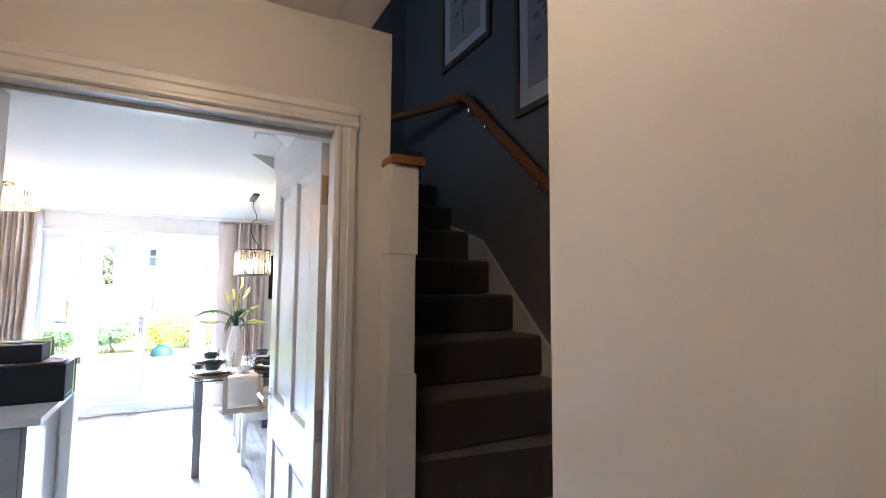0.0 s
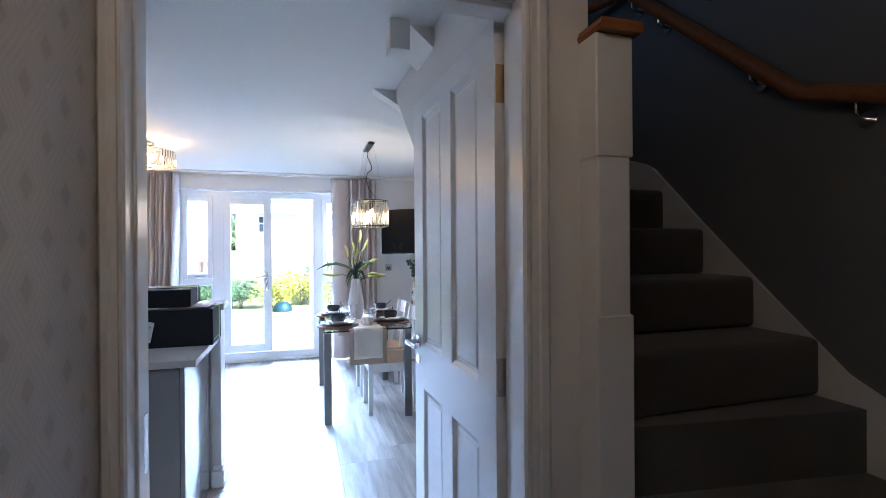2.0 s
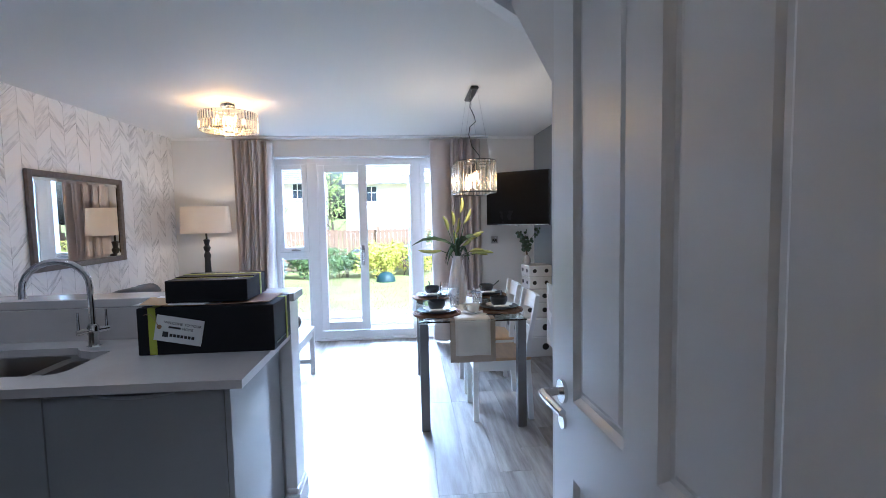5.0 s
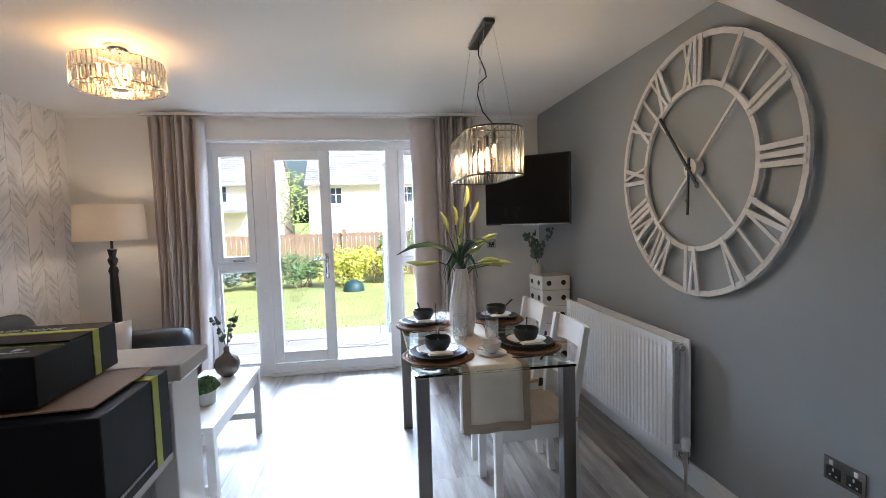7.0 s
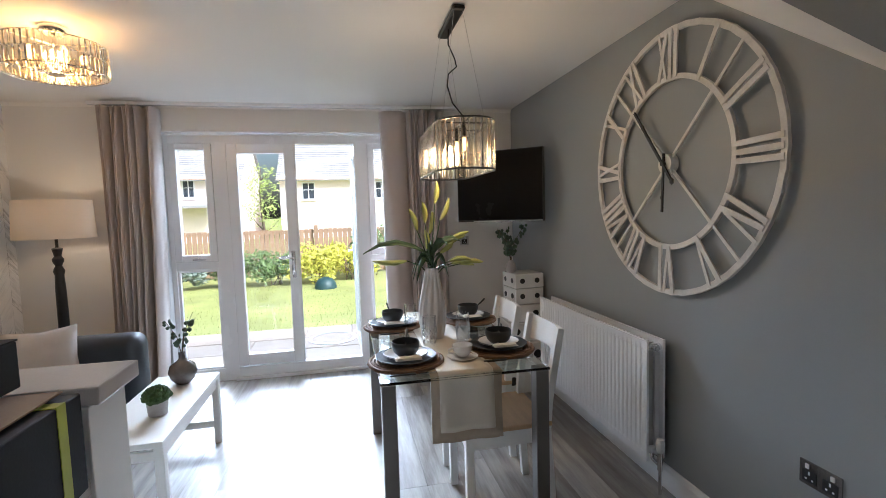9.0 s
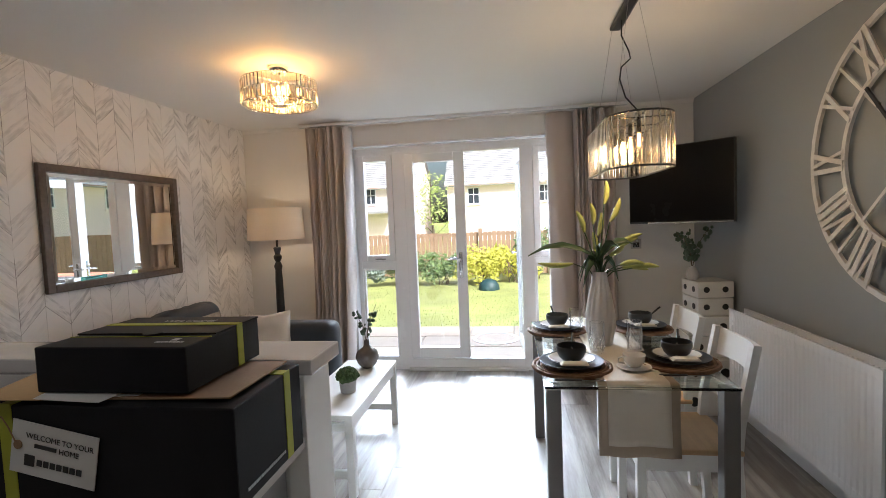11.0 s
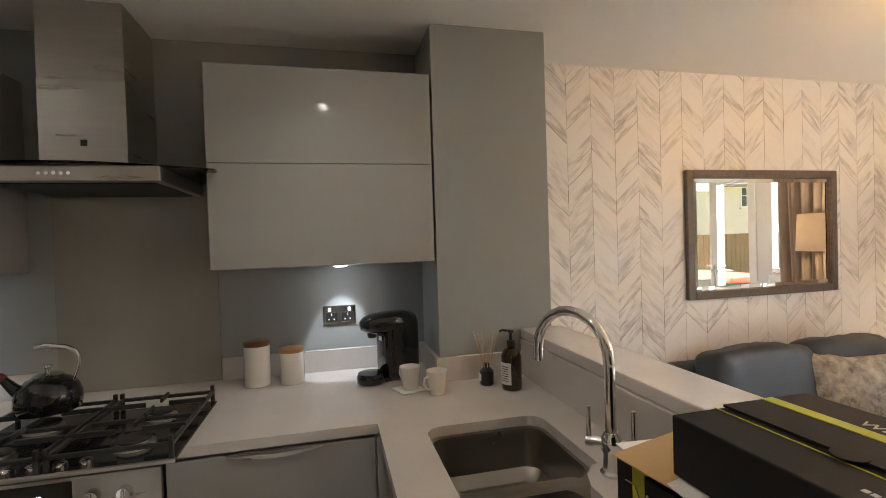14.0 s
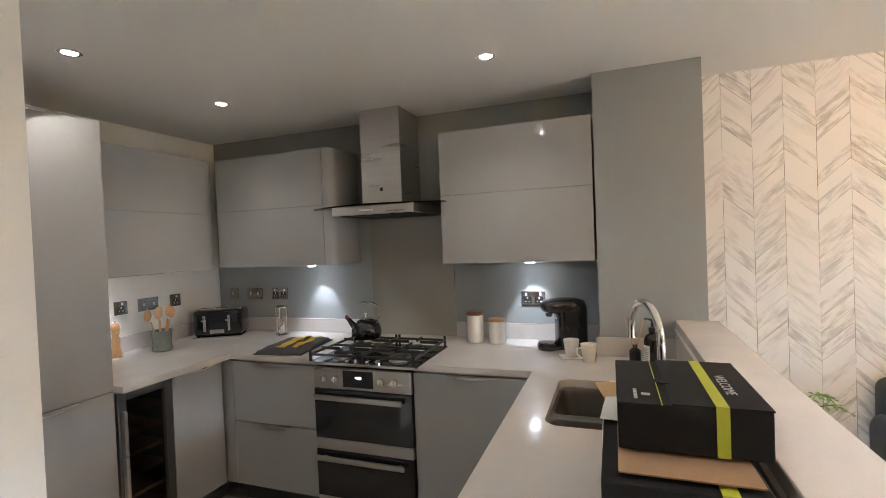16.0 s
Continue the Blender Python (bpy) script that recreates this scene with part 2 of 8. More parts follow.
# The crystal's warm tint paints the bulbs' golden light into clear glass.
CRYSTAL = glass("crystal", (1, 0.93, 0.80), 0.10, 1.5)
BULB = glow("lit_bulb", (1.0, 0.50, 0.14), 6.5)
LED = glow("lit_led", (1.0, 0.95, 0.86), 22)
COOLLED = glow("lit_cool_led", (0.9, 0.95, 1.0), 22)

# ---- shapes ----
def B():
    return bmesh.new()


def box(bm, a, b, bev=0.0, m=None, seg=2):
    a, b = Vector(a), Vector(b)
    r = bmesh.ops.create_cube(bm, size=1, matrix=Matrix.Translation((a + b) / 2) @ Matrix.Diagonal((*(b - a), 1)))
    vs = r["verts"]
    if bev:
        es = list({e for v in vs for e in v.link_edges})
        q = bmesh.ops.bevel(bm, geom=es, offset=bev, segments=seg, profile=0.5, affect="EDGES")
        vs = list({v for f in q["faces"] for v in f.verts} | {v for v in vs if v.is_valid})
    if m is not None:
        bmesh.ops.transform(bm, matrix=m, verts=vs)
    return vs


def ring(bm, c, u, v, r, seg):
    return [bm.verts.new(c + u * (r * math.cos(2 * math.pi * i / seg)) + v * (r * math.sin(2 * math.pi * i / seg))) for i in range(seg)]


def bridge(bm, p, q):
    n = len(p)
    for i in range(n):
        bm.faces.new((p[i], p[(i + 1) % n], q[(i + 1) % n], q[i]))


def tube(bm, pts, r, seg=10, cap=True):
    """A round bar along points; r a radius or one for each point."""
    pts = [Vector(p) for p in pts]
    rs = r if isinstance(r, (list, tuple)) else [r] * len(pts)
    d0 = (pts[1] - pts[0]).normalized()
    u = d0.orthogonal().normalized()
    last = None
    for i, p in enumerate(pts):
        d = (pts[min(i + 1, len(pts) - 1)] - pts[max(i - 1, 0)]).normalized()
        u = (u - d * u.dot(d)).normalized()
        cur = ring(bm, p, u, d.cross(u), max(rs[i], 1e-4), seg)
        if last:
            bridge(bm, last, cur)
        elif cap:
            bm.faces.new(cur[::-1])
        last = cur
    if cap:
        bm.faces.new(last)


def lathe(bm, prof, at=(0, 0, 0), seg=24):
    """Turned shape from (radius, height) pairs, from the outer foot on."""
    at, last = Vector(at), None
    for r, z in prof:
        cur = ring(bm, at + Vector((0, 0, z)), Vector((1, 0, 0)), Vector((0, 1, 0)), max(r, 1e-4), seg)
        if last:
            bridge(bm, last, cur)
        else:
            bm.faces.new(cur[::-1])
        last = cur
    bm.faces.new(last)


def prism(bm, poly, axis, a, b):
    """A polygon in the plane across axis ('x': (y, z), 'y': (x, z), 'z': (x, y)) drawn out from a to b."""
    def at(p, k):
        return {"x": (k, p[0], p[1]), "y": (p[0], k, p[1]), "z": (p[0], p[1], k)}[axis]
    lo = [bm.verts.new(at(p, a)) for p in poly]
    hi = [bm.verts.new(at(p, b)) for p in poly]
    bm.faces.new(lo)
    bm.faces.new(hi[::-1])
    bridge(bm, lo, hi)


def blob(bm, c, r, sub=2, rough=0.0, squash=(1, 1, 1)):
    q = bmesh.ops.create_icosphere(bm, subdivisions=sub, radius=1)
    for v in q["verts"]:
        k = 1 + rough * noise.noise(v.co * 2.3 + Vector(c) * 3)
        v.co = Vector(c) + Vector((v.co.x * r * squash[0], v.co.y * r * squash[1], v.co.z * r * squash[2])) * k


def part(name, bm, material, parent=None, label="", smooth=None):
    """Links a bmesh as one mesh object under a thing or a part."""
    bmesh.ops.recalc_face_normals(bm, faces=bm.faces)
    me = bpy.data.meshes.new(name)
    bm.to_mesh(me)
    bm.free()
    me.materials.append(material)
    if smooth is not None:
        me.polygons.foreach_set("use_smooth", [True] * len(me.polygons))
        me.set_sharp_from_angle(angle=radians(smooth))
    ob = new(name, me)
    if parent is not None:
        ob.parent = parent
    if label:
        ob["label"] = label
    return ob


def thing(name, m, label, category, group=""):
    ob = new(name)
    ob.empty_display_size = 0.1
    ob.matrix_world = m if isinstance(m, Matrix) else Matrix.Translation(m)
    return tagged(ob, label, category, group)


def slab(name, a, b, material, label="", bev=0.0):
    bm = B()
    box(bm, a, b, bev)
    return tagged(part(name, bm, material), label, kind="structure")


def writing(name, words, m, size, material, parent, depth=0.0006, align="CENTER"):
    cu = bpy.data.curves.new(name, "FONT")
    cu.body, cu.size, cu.extrude, cu.align_x, cu.align_y = words, size, depth, align, "CENTER"
    tmp = bpy.data.objects.new(name, cu)
    me = bpy.data.meshes.new_from_object(tmp)
    bpy.data.objects.remove(tmp)
    me.materials.clear()
    me.materials.append(material)
    ob = new(name, me)
    ob.matrix_world = m
    ob.parent = parent
    return ob

# ---- structure ----
XW, XE, YN, YS, H = -1.60, 2.505, 7.66, 1.20, 2.38
floor = slab("floor", (XW - 0.15, -1.6, -0.14), (2.65, 7.92, -0.012), mat("screed", (0.3, 0.28, 0.26), 0.7), "pale washed oak plank floor of kitchen and dining room")
slab("hall_floor", (0.38, -1.6, -0.011), (2.65, 2.44, 0.0), CARPET, "brown carpet on the hall floor")
ceiling = slab("ceiling", (XW - 0.15, YS - 0.15, H), (1.50, 7.92, H + 0.12), CEIL, "matt white painted plaster ceiling")
slab("ceiling_2", (1.50, 4.16, H), (2.65, 7.92, H + 0.12), CEIL, "white ceiling beside the stair soffit")
slab("wall_west", (XW - 0.15, 4.36, 0), (XW, 7.90, H), CHEV, "wall papered with whitewashed chevron planks")
slab("wall_west_kitchen", (XW - 0.15, YS - 0.15, 0), (XW, 4.36, H), GREY, "grey painted kitchen wall")
slab("wall_pillar", (XW, 4.105, 0), (-1.268, 4.611, H), GREY, "grey boxed-out pillar beside the wall cabinet")
slab("wall_south", (XW, YS - 0.15, 0), (0.38, YS, H), WHITE, "white kitchen wall behind the tall cabinet")
slab("wall_hall_west", (0.38, -1.5, 0), (0.498, 2.50, H), WHITE, "white wall between hall and kitchen")
slab("wall_hall_paper", (0.499, -1.45, 0), (0.5455, 2.3785, 2.374), DIAM, "hall wall papered in beige with nested diamonds")
slab("wall_door_head", (0.50, 2.38, 2.045), (1.574, 2.50, H), WHITE, "white wall above the hall door")
slab("wall_door_side", (1.419, 2.38, 0), (1.574, 2.50, 2.045), WHITE, "white wall beside the hall door")
slab("wall_door_side_2", (0.50, 2.38, 0), (0.556, 2.50, 2.045), WHITE, "white wall beside the hall door")
slab("wall_cupboard", (1.452, 2.502, 0), (1.55, 3.62, H), WHITE, "white wall of the cupboard under the stairs")
slab("wall_cupboard_end", (1.55, 3.50, 0), (2.505, 3.62, 1.86), WHITE, "white end wall of the cupboard under the stairs")
slab("wall_east", (XE, 3.62, 0), (2.65, 7.90, H), GREY, "grey painted dining room wall")
slab("wall_stairs_east", (2.44, -1.5, 0), (2.65, 3.62, 4.8), HALLGREY, "dark grey wall along the stairs")
slab("wall_stairs_upper", (2.44, 3.62, H + 0.12), (2.65, 4.5, 4.8), HALLGREY, "dark grey wall along the stairs")
bm = B()
prism(bm, [(3.621, 1.93), (4.158, 2.40), (4.158, 2.499), (3.621, 2.499)], "x", 2.4405, 2.5035)
tagged(part("wall_stairs_upper_2", bm, HALLGREY), "dark grey wall along the stairs", kind="structure")
slab("wall_stairs_upper_3", (2.504, 3.621, H + 0.0005), (2.65, 4.159, H + 0.1195), HALLGREY, "dark grey wall along the stairs")
slab("wall_stairs_north", (0.5, 4.3, H + 0.12), (2.44, 4.45, 4.8), HALLGREY, "dark grey wall at the head of the stairs")
slab("wall_stairs_south", (1.60, 1.42, 0), (2.44, 1.535, 4.8), WHITE, "white wall at the foot of the stairs")
slab("wall_hall_east", (1.478, -1.5, 0), (1.60, 1.492, 4.8), WHITE, "white hall wall beside the stairs")
slab("wall_landing", (0.4, 2.38, H + 0.12), (1.40, 2.50, 4.8), WHITE, "white wall over the hall")
slab("wall_landing_2", (0.4, 2.5, H + 0.12), (0.5, 4.45, 4.8), HALLGREY, "grey landing wall")
slab("ceiling_stairs", (0.4, 1.4, 4.8), (2.65, 4.5, 4.9), CEIL, "white ceiling over the stairs")
slab("wall_stairs_west", (1.40, 1.30, 2.482), (1.4775, 2.379, 4.8), WHITE, "white wall over the hall beside the stairs")
slab("wall_stairs_head", (1.55, 3.97, 2.30), (2.44, 4.15, 2.5), HALLGREY, "white carcass under the stair head")
bm = B()
prism(bm, [(0.38, 2.375), (1.375, 2.375), (1.477, 2.462), (1.477, 2.481), (0.38, 2.481)], "y", -1.6, 2.378)
tagged(part("ceiling_hall", bm, CEIL), "white hall ceiling with a splayed edge at the stairwell", kind="structure")
bm = B()
prism(bm, [(3.621, 1.862), (4.161, 2.325), (4.161, H - 0.001), (3.621, H - 0.001)], "x", 1.452, 1.4995)
tagged(part("wall_stairs_side", bm, WHITE), "white side wall under the turning stairs", kind="structure")
slab("wall_hall_south", (0.38, -1.62, 0), (1.60, -1.5, 2.375), WHITE, "white wall at the end of the hall")

# outer wall with the opening of the French doors
OX0, OX1, OZ = -0.548, 1.552, 2.172
slab("wall_north", (XW, YN, 0), (OX0, 7.90, H), WHITE, "off-white wall beside the French doors")
slab("wall_north_2", (OX1, YN, 0), (XE, 7.90, H), WHITE, "off-white wall behind the television")
slab("wall_north_head", (OX0, YN, OZ), (OX1, 7.90, H), WHITE, "off-white wall above the French doors")

# soffit of the turning stairs
bm = B()
hi = [bm.verts.new((x, y, H - 0.001)) for x, y in ((2.10, 4.955), (2.504, 5.29), (2.504, 4.162), (2.26, 4.162))]
lo = [bm.verts.new(p) for p in ((2.504, 4.48, 1.786), (2.504, 4.162, 1.786), (2.26, 4.162, 1.80), (2.29, 4.36, 1.80))]
for f in ((hi[0], hi[1], hi[2], hi[3]), (hi[0], lo[3], lo[0], hi[1]), (lo[0], lo[3], lo[2], lo[1]), (hi[1], lo[0], lo[1], hi[2]), (hi[2], lo[1], lo[2], hi[3]), (hi[3], lo[2], lo[3], hi[0])):
    bm.faces.new(f)
soffit = tagged(part("stair_soffit", bm, CEIL), "white plaster soffit with one darker face under the turning stairs", kind="structure")
# Face 5, towards the room, is coloured darker than the rest.
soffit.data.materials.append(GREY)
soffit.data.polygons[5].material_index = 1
bm = B()
prism(bm, [(1.347, H - 0.001), (1.451, H - 0.001), (1.451, 2.292)], "y", 3.33, 3.62)
tagged(part("stair_soffit_2", bm, CEIL), "white plaster soffit under the turning stairs", kind="structure")
bm = B()
prism(bm, [(3.60, 1.80), (4.159, 2.28), (4.159, 2.42), (3.60, 1.95)], "x", 1.50, 2.503)
tagged(part("stair_soffit_3", bm, WHITE), "white underside of the stairs over the cupboard end", kind="structure")
slab("soffit_beam", (1.253, 3.29, 2.254), (1.338, 3.40, H - 0.001), CEIL, "white boxed beam end under the ceiling", 0.004)

bm = B()
prism(bm, [(1.316, 4.162), (2.504, 5.29), (2.504, 4.162)], "z", H - 0.0005, H + 0.03)
tagged(part("stair_ceiling", bm, CEIL), "white ceiling under the stair landing", kind="structure")
bm = B()
prism(bm, [(1.316, H - 0.002), (2.25, H - 0.002), (2.25, 1.82)], "y", 4.1625, 4.257)
tagged(part("stair_soffit_end", bm, CEIL), "white painted end of the boxed stair soffit", kind="structure")

# skirting boards
SKIRT = [(0, 0), (0.016, 0), (0.016, 0.095), (0.010, 0.115), (0.006, 0.12), (0, 0.12)]


def skirting(name, axis, at, sign, a, b):
    bm = B()
    poly = [(at + sign * p, q) for p, q in SKIRT]
    prism(bm, poly, axis, a, b)
    tagged(part(name, bm, GLOSS), "white gloss skirting board", kind="structure")


skirting("baseboard", "y", XE - 0.001, -1, 3.63, 7.64)
skirting("baseboard_west", "y", XW + 0.001, 1, 4.65, 7.64)
skirting("baseboard_north", "x", YN - 0.001, -1, XW + 0.02, OX0 - 0.01)
skirting("baseboard_north_2", "x", YN - 0.001, -1, OX1 + 0.01, XE - 0.02)

# stairs
def stairs():
    st = tagged(thing("staircase", (0, 0, 0), "carpeted dark brown staircase with white string", "stairs"), kind="structure")
    px, py = 1.665, 2.40
    for i in range(7):
        y, z = 2.429 + 0.2147 * i, 1.138 + 0.179 * i
        bm = B()
        box(bm, (1.665, y, z - 0.179), (2.44, y + 0.4, z), 0.022, seg=3)
        part("step", bm, CARPET, st, smooth=40)
    fans = [([(px, py + 0.07), (px, py), (2.44, 2.30), (2.44, 2.49)], 0.959), ([(px, py), (2.44, 1.85), (2.44, 2.32)], 0.78),
            ([(px, py), (2.18, 1.54), (2.44, 1.54), (2.44, 1.87)], 0.601), ([(px - 0.02, py - 0.06), (1.68, 1.54), (2.20, 1.54)], 0.422)]
    for poly, z in fans:
        bm = B()
        prism(bm, poly, "z", 0.0, z)
        part("winder_step", bm, CARPET, st)
    bm = B()
    prism(bm, [(1.54, 0.62), (2.14, 0.935), (2.23, 0.985), (2.35, 1.045), (2.58, 1.252), (2.86, 1.512), (3.13, 1.775), (3.18, 1.805), (3.34, 1.86), (3.95, 2.06), (3.95, 1.9), (3.4, 1.4), (2.4, 0.4), (1.54, 0.1)], "x", 2.425, 2.439)
    part("string_board", bm, GLOSS, st, "white gloss string board")
    return st


stairs()

# ---- hall: door, newel, handrail, pictures ----
def rotz(a):
    return Matrix.Rotation(radians(a), 4, "Z")


ARCH = [(0, 0), (0.072, 0), (0.072, 0.010), (0.062, 0.018), (0.045, 0.018), (0.040, 0.013), (0.022, 0.013), (0.014, 0.020), (0.006, 0.020), (0, 0.012)]


def architrave():
    ox0, ox1, oz = 0.591, 1.388, 2.028
    tr = tagged(thing("door_frame", (0, 0, 0), "cream-white moulded door lining and architrave of the hall door", "door frame"), kind="structure")
    bm = B()
    prism(bm, [(ox0 - p * 0.62, 2.379 - q) for p, q in ARCH], "z", 0, oz + 0.001)
    part("architrave_side", bm, GLOSS, tr)
    bm = B()
    prism(bm, [(ox1 + p, 2.379 - q) for p, q in ARCH], "z", 0, oz + 0.001)
    part("architrave_side", bm, GLOSS, tr)
    bm = B()
    prism(bm, [(2.379 - q, oz + p) for p, q in ARCH], "x", ox0 - 0.0446, ox1 + 0.072)
    part("architrave_head", bm, GLOSS, tr)
    for a, b in (((0.557, 2.372, 0), (0.588, 2.506, oz)), ((1.402, 2.372, 0), (1.418, 2.498, oz)), ((0.557, 2.372, oz - 0.012), (1.418, 2.506, oz + 0.014))):
        bm = B()
        box(bm, a, b, 0.002)
        part("lining", bm, GLOSS, tr)
    bm = B()
    box(bm, (0.588, 2.42, 0), (0.594, 2.455, oz - 0.012), 0.002)
    box(bm, (1.390, 2.372, 0), (1.4025, 2.442, oz - 0.012), 0.002)
    box(bm, (0.594, 2.42, oz - 0.026), (1.390, 2.455, oz - 0.012), 0.002)
    part("door_stop", bm, GLOSS, tr)
    bm = B()
    box(bm, (0.587, 2.462, 0.97), (0.5905, 2.488, 1.09), 0.001)
    part("strike_plate", bm, CHROME, tr, "chrome strike plate")


def panel_door(W=0.762, HH=2.005, T=0.036):
    """Leaf in its own plane: x from the hinge, y thickness, z up; four moulded panels."""
    m = Matrix.Translation((1.415, 2.509, 0.008)) @ rotz(90 + 2.5)
    d = tagged(thing("door_1", m, "white painted four-panel wooden door standing open into the dining room", "door"), kind="structure")
    s, r0, mid, r1 = 0.113, 0.20, 0.172, 0.072
    zm = 0.868
    xm = W / 2
    holes = [(s, xm - 0.05, r0, zm), (xm + 0.05, W - s, r0, zm), (s, xm - 0.05, zm + mid, HH - r1), (xm + 0.05, W - s, zm + mid, HH - r1)]
    bm = B()
    for a, b in (((0, 0, 0), (s, T, HH)), ((W - s, 0, 0), (W, T, HH)), ((s, 0, 0), (W - s, T, r0)), ((s, 0, zm), (W - s, T, zm + mid)),
                 ((s, 0, HH - r1), (W - s, T, HH)), ((xm - 0.05, 0, r0), (xm + 0.05, T, zm)), ((xm - 0.05, 0, zm + mid), (xm + 0.05, T, HH - r1))):
        box(bm, a, b)
    part("leaf_frame", bm, GLOSS, d)
    for x0, x1, z0, z1 in holes:
        bm = B()
        n = 5
        prof = [(0.0, 0.0), (0.006, 0.004), (0.014, 0.011), (0.024, 0.012), (0.034, 0.008)]
        for side in (0, 1):
            last = None
            for k, (inn, dep) in enumerate(prof):
                yy = dep if side == 0 else T - dep
                cur = [bm.verts.new(p) for p in ((x0 + inn, yy, z0 + inn), (x1 - inn, yy, z0 + inn), (x1 - inn, yy, z1 - inn), (x0 + inn, yy, z1 - inn))]
                if last:
                    bridge(bm, last, cur)
                last = cur
            bm.faces.new(last)
        part("door_panel", bm, GLOSS, d)
    for z in (0.22, 1.078, 1.845):
        bm = B()
        tube(bm, [(-0.004, -0.005, z - 0.05), (-0.004, -0.005, z + 0.05)], 0.007, 10)
        box(bm, (-0.0015, 0.0, z - 0.05), (0.0005, 0.032, z + 0.05))
        box(bm, (0.001, -0.0012, z - 0.045), (0.019, -0.0002, z + 0.045), 0.0004)
        for k in (-0.035, 0, 0.035):
            tube(bm, [(0.011, -0.0022, z + k), (0.011, 0, z + k)], 0.003, 8)
        part("hinge", bm, BRASS if z > 1.5 else STEEL, d, "worn brass butt hinge" if z > 1.5 else "dull steel butt hinge", 40)
    for sd, y0 in ((-1, 0.0), (1, T)):
        bm = B()
        c = Vector((W - 0.06, y0, 1.045))
        tube(bm, [c, c + Vector((0, sd * 0.008, 0))], 0.026, 20)
        tube(bm, [c, c + Vector((0, sd * 0.05, 0))], 0.009, 12)
        tube(bm, [c + Vector((0.0, sd * 0.05, 0)), c + Vector((-0.03, sd * 0.052, 0)), c + Vector((-0.115, sd * 0.048, 0))], [0.010, 0.0095, 0.008], 12)
        tube(bm, [c + Vector((0, 0, -0.07)), c + Vector((0, sd * 0.007, -0.07))], 0.018, 16)
        part("door_handle", bm, CHROME, d, "chrome lever handle on a round rose", 40)
    bm = B()
    box(bm, (W - 0.001, 0.006, 0.985), (W + 0.0012, 0.03, 1.125))
    part("latch_plate", bm, CHROME, d, "chrome latch plate")


architrave()
panel_door()


def newel():
    n = thing("newel_post", (1.596, 2.352, 0.715), "white newel post with an oak cap at the stairs", "newel post")
    bm = B()
    box(bm, (-0.05, -0.045, -0.65), (0.05, 0.045, 0.55), 0.004)
    box(bm, (-0.045, -0.041, 0.54), (0.045, 0.041, 0.93), 0.006)
    box(bm, (-0.05, -0.045, 0.92), (0.05, 0.045, 1.205), 0.004)
    part("post", bm, GLOSS, n)
    bm = B()
    q = [(-0.048, 1.205), (0.060, 1.205), (0.064, 1.215), (0.060, 1.230), (-0.048, 1.230), (-0.053, 1.215)]
    prism(bm, q, "y", -0.066, 0.066)
    part("cap", bm, OAK, n, "varnished oak cap")


newel()


def handrail():
    h = thing("handrail", (2.385, 2.4, 1.8), "varnished oak handrail fixed along the stair wall", "handrail")
    o = Vector((2.385, 2.4, 1.8))
    runs = [Vector(p) - o for p in ((2.385, 1.62, 1.62), (2.385, 2.113, 1.786), (2.385, 2.46, 1.905), (2.385, 3.28, 2.66), (2.36, 3.40, 2.67), (2.30, 4.20, 2.72), (1.95, 4.24, 2.75))]
    bm = B()
    tube(bm, runs[:5], 0.027, 14)
    part("rail", bm, OAK, h, smooth=50)
    bm = B()
    tube(bm, [Vector(p) - o for p in ((2.385, 3.34, 2.655), (2.1, 4.15, 2.70), (1.75, 4.22, 2.75))], 0.027, 14)
    part("rail", bm, OAK, h, smooth=50)
    for y, z in ((1.95, 1.69), (2.30, 1.83), (2.62, 2.035), (3.05, 2.43), (3.22, 2.58)):
        bm = B()
        p = Vector((2.385, y, z)) - o
        tube(bm, [p + Vector((0, 0, 0.0)), p + Vector((0, 0, -0.035)), p + Vector((0.02, 0, -0.05)), p + Vector((0.053, 0, -0.05))], 0.006, 10)
        tube(bm, [p + Vector((0.046, 0, -0.05)), p + Vector((0.054, 0, -0.05))], 0.024, 16)
        part("bracket", bm, CHROME, h, "chrome wall bracket", 40)


handrail()
FRAMEWOOD = mat("grey_brown_frame", (0.13, 0.10, 0.08), 0.45, var=0.3, scale=8, fine=90, stretch=(1, 6, 6), bump=0.2)
PAPERWHITE = mat("mount_card", (0.72, 0.73, 0.74), 0.7, var=0.03, fine=200, bump=0.05)


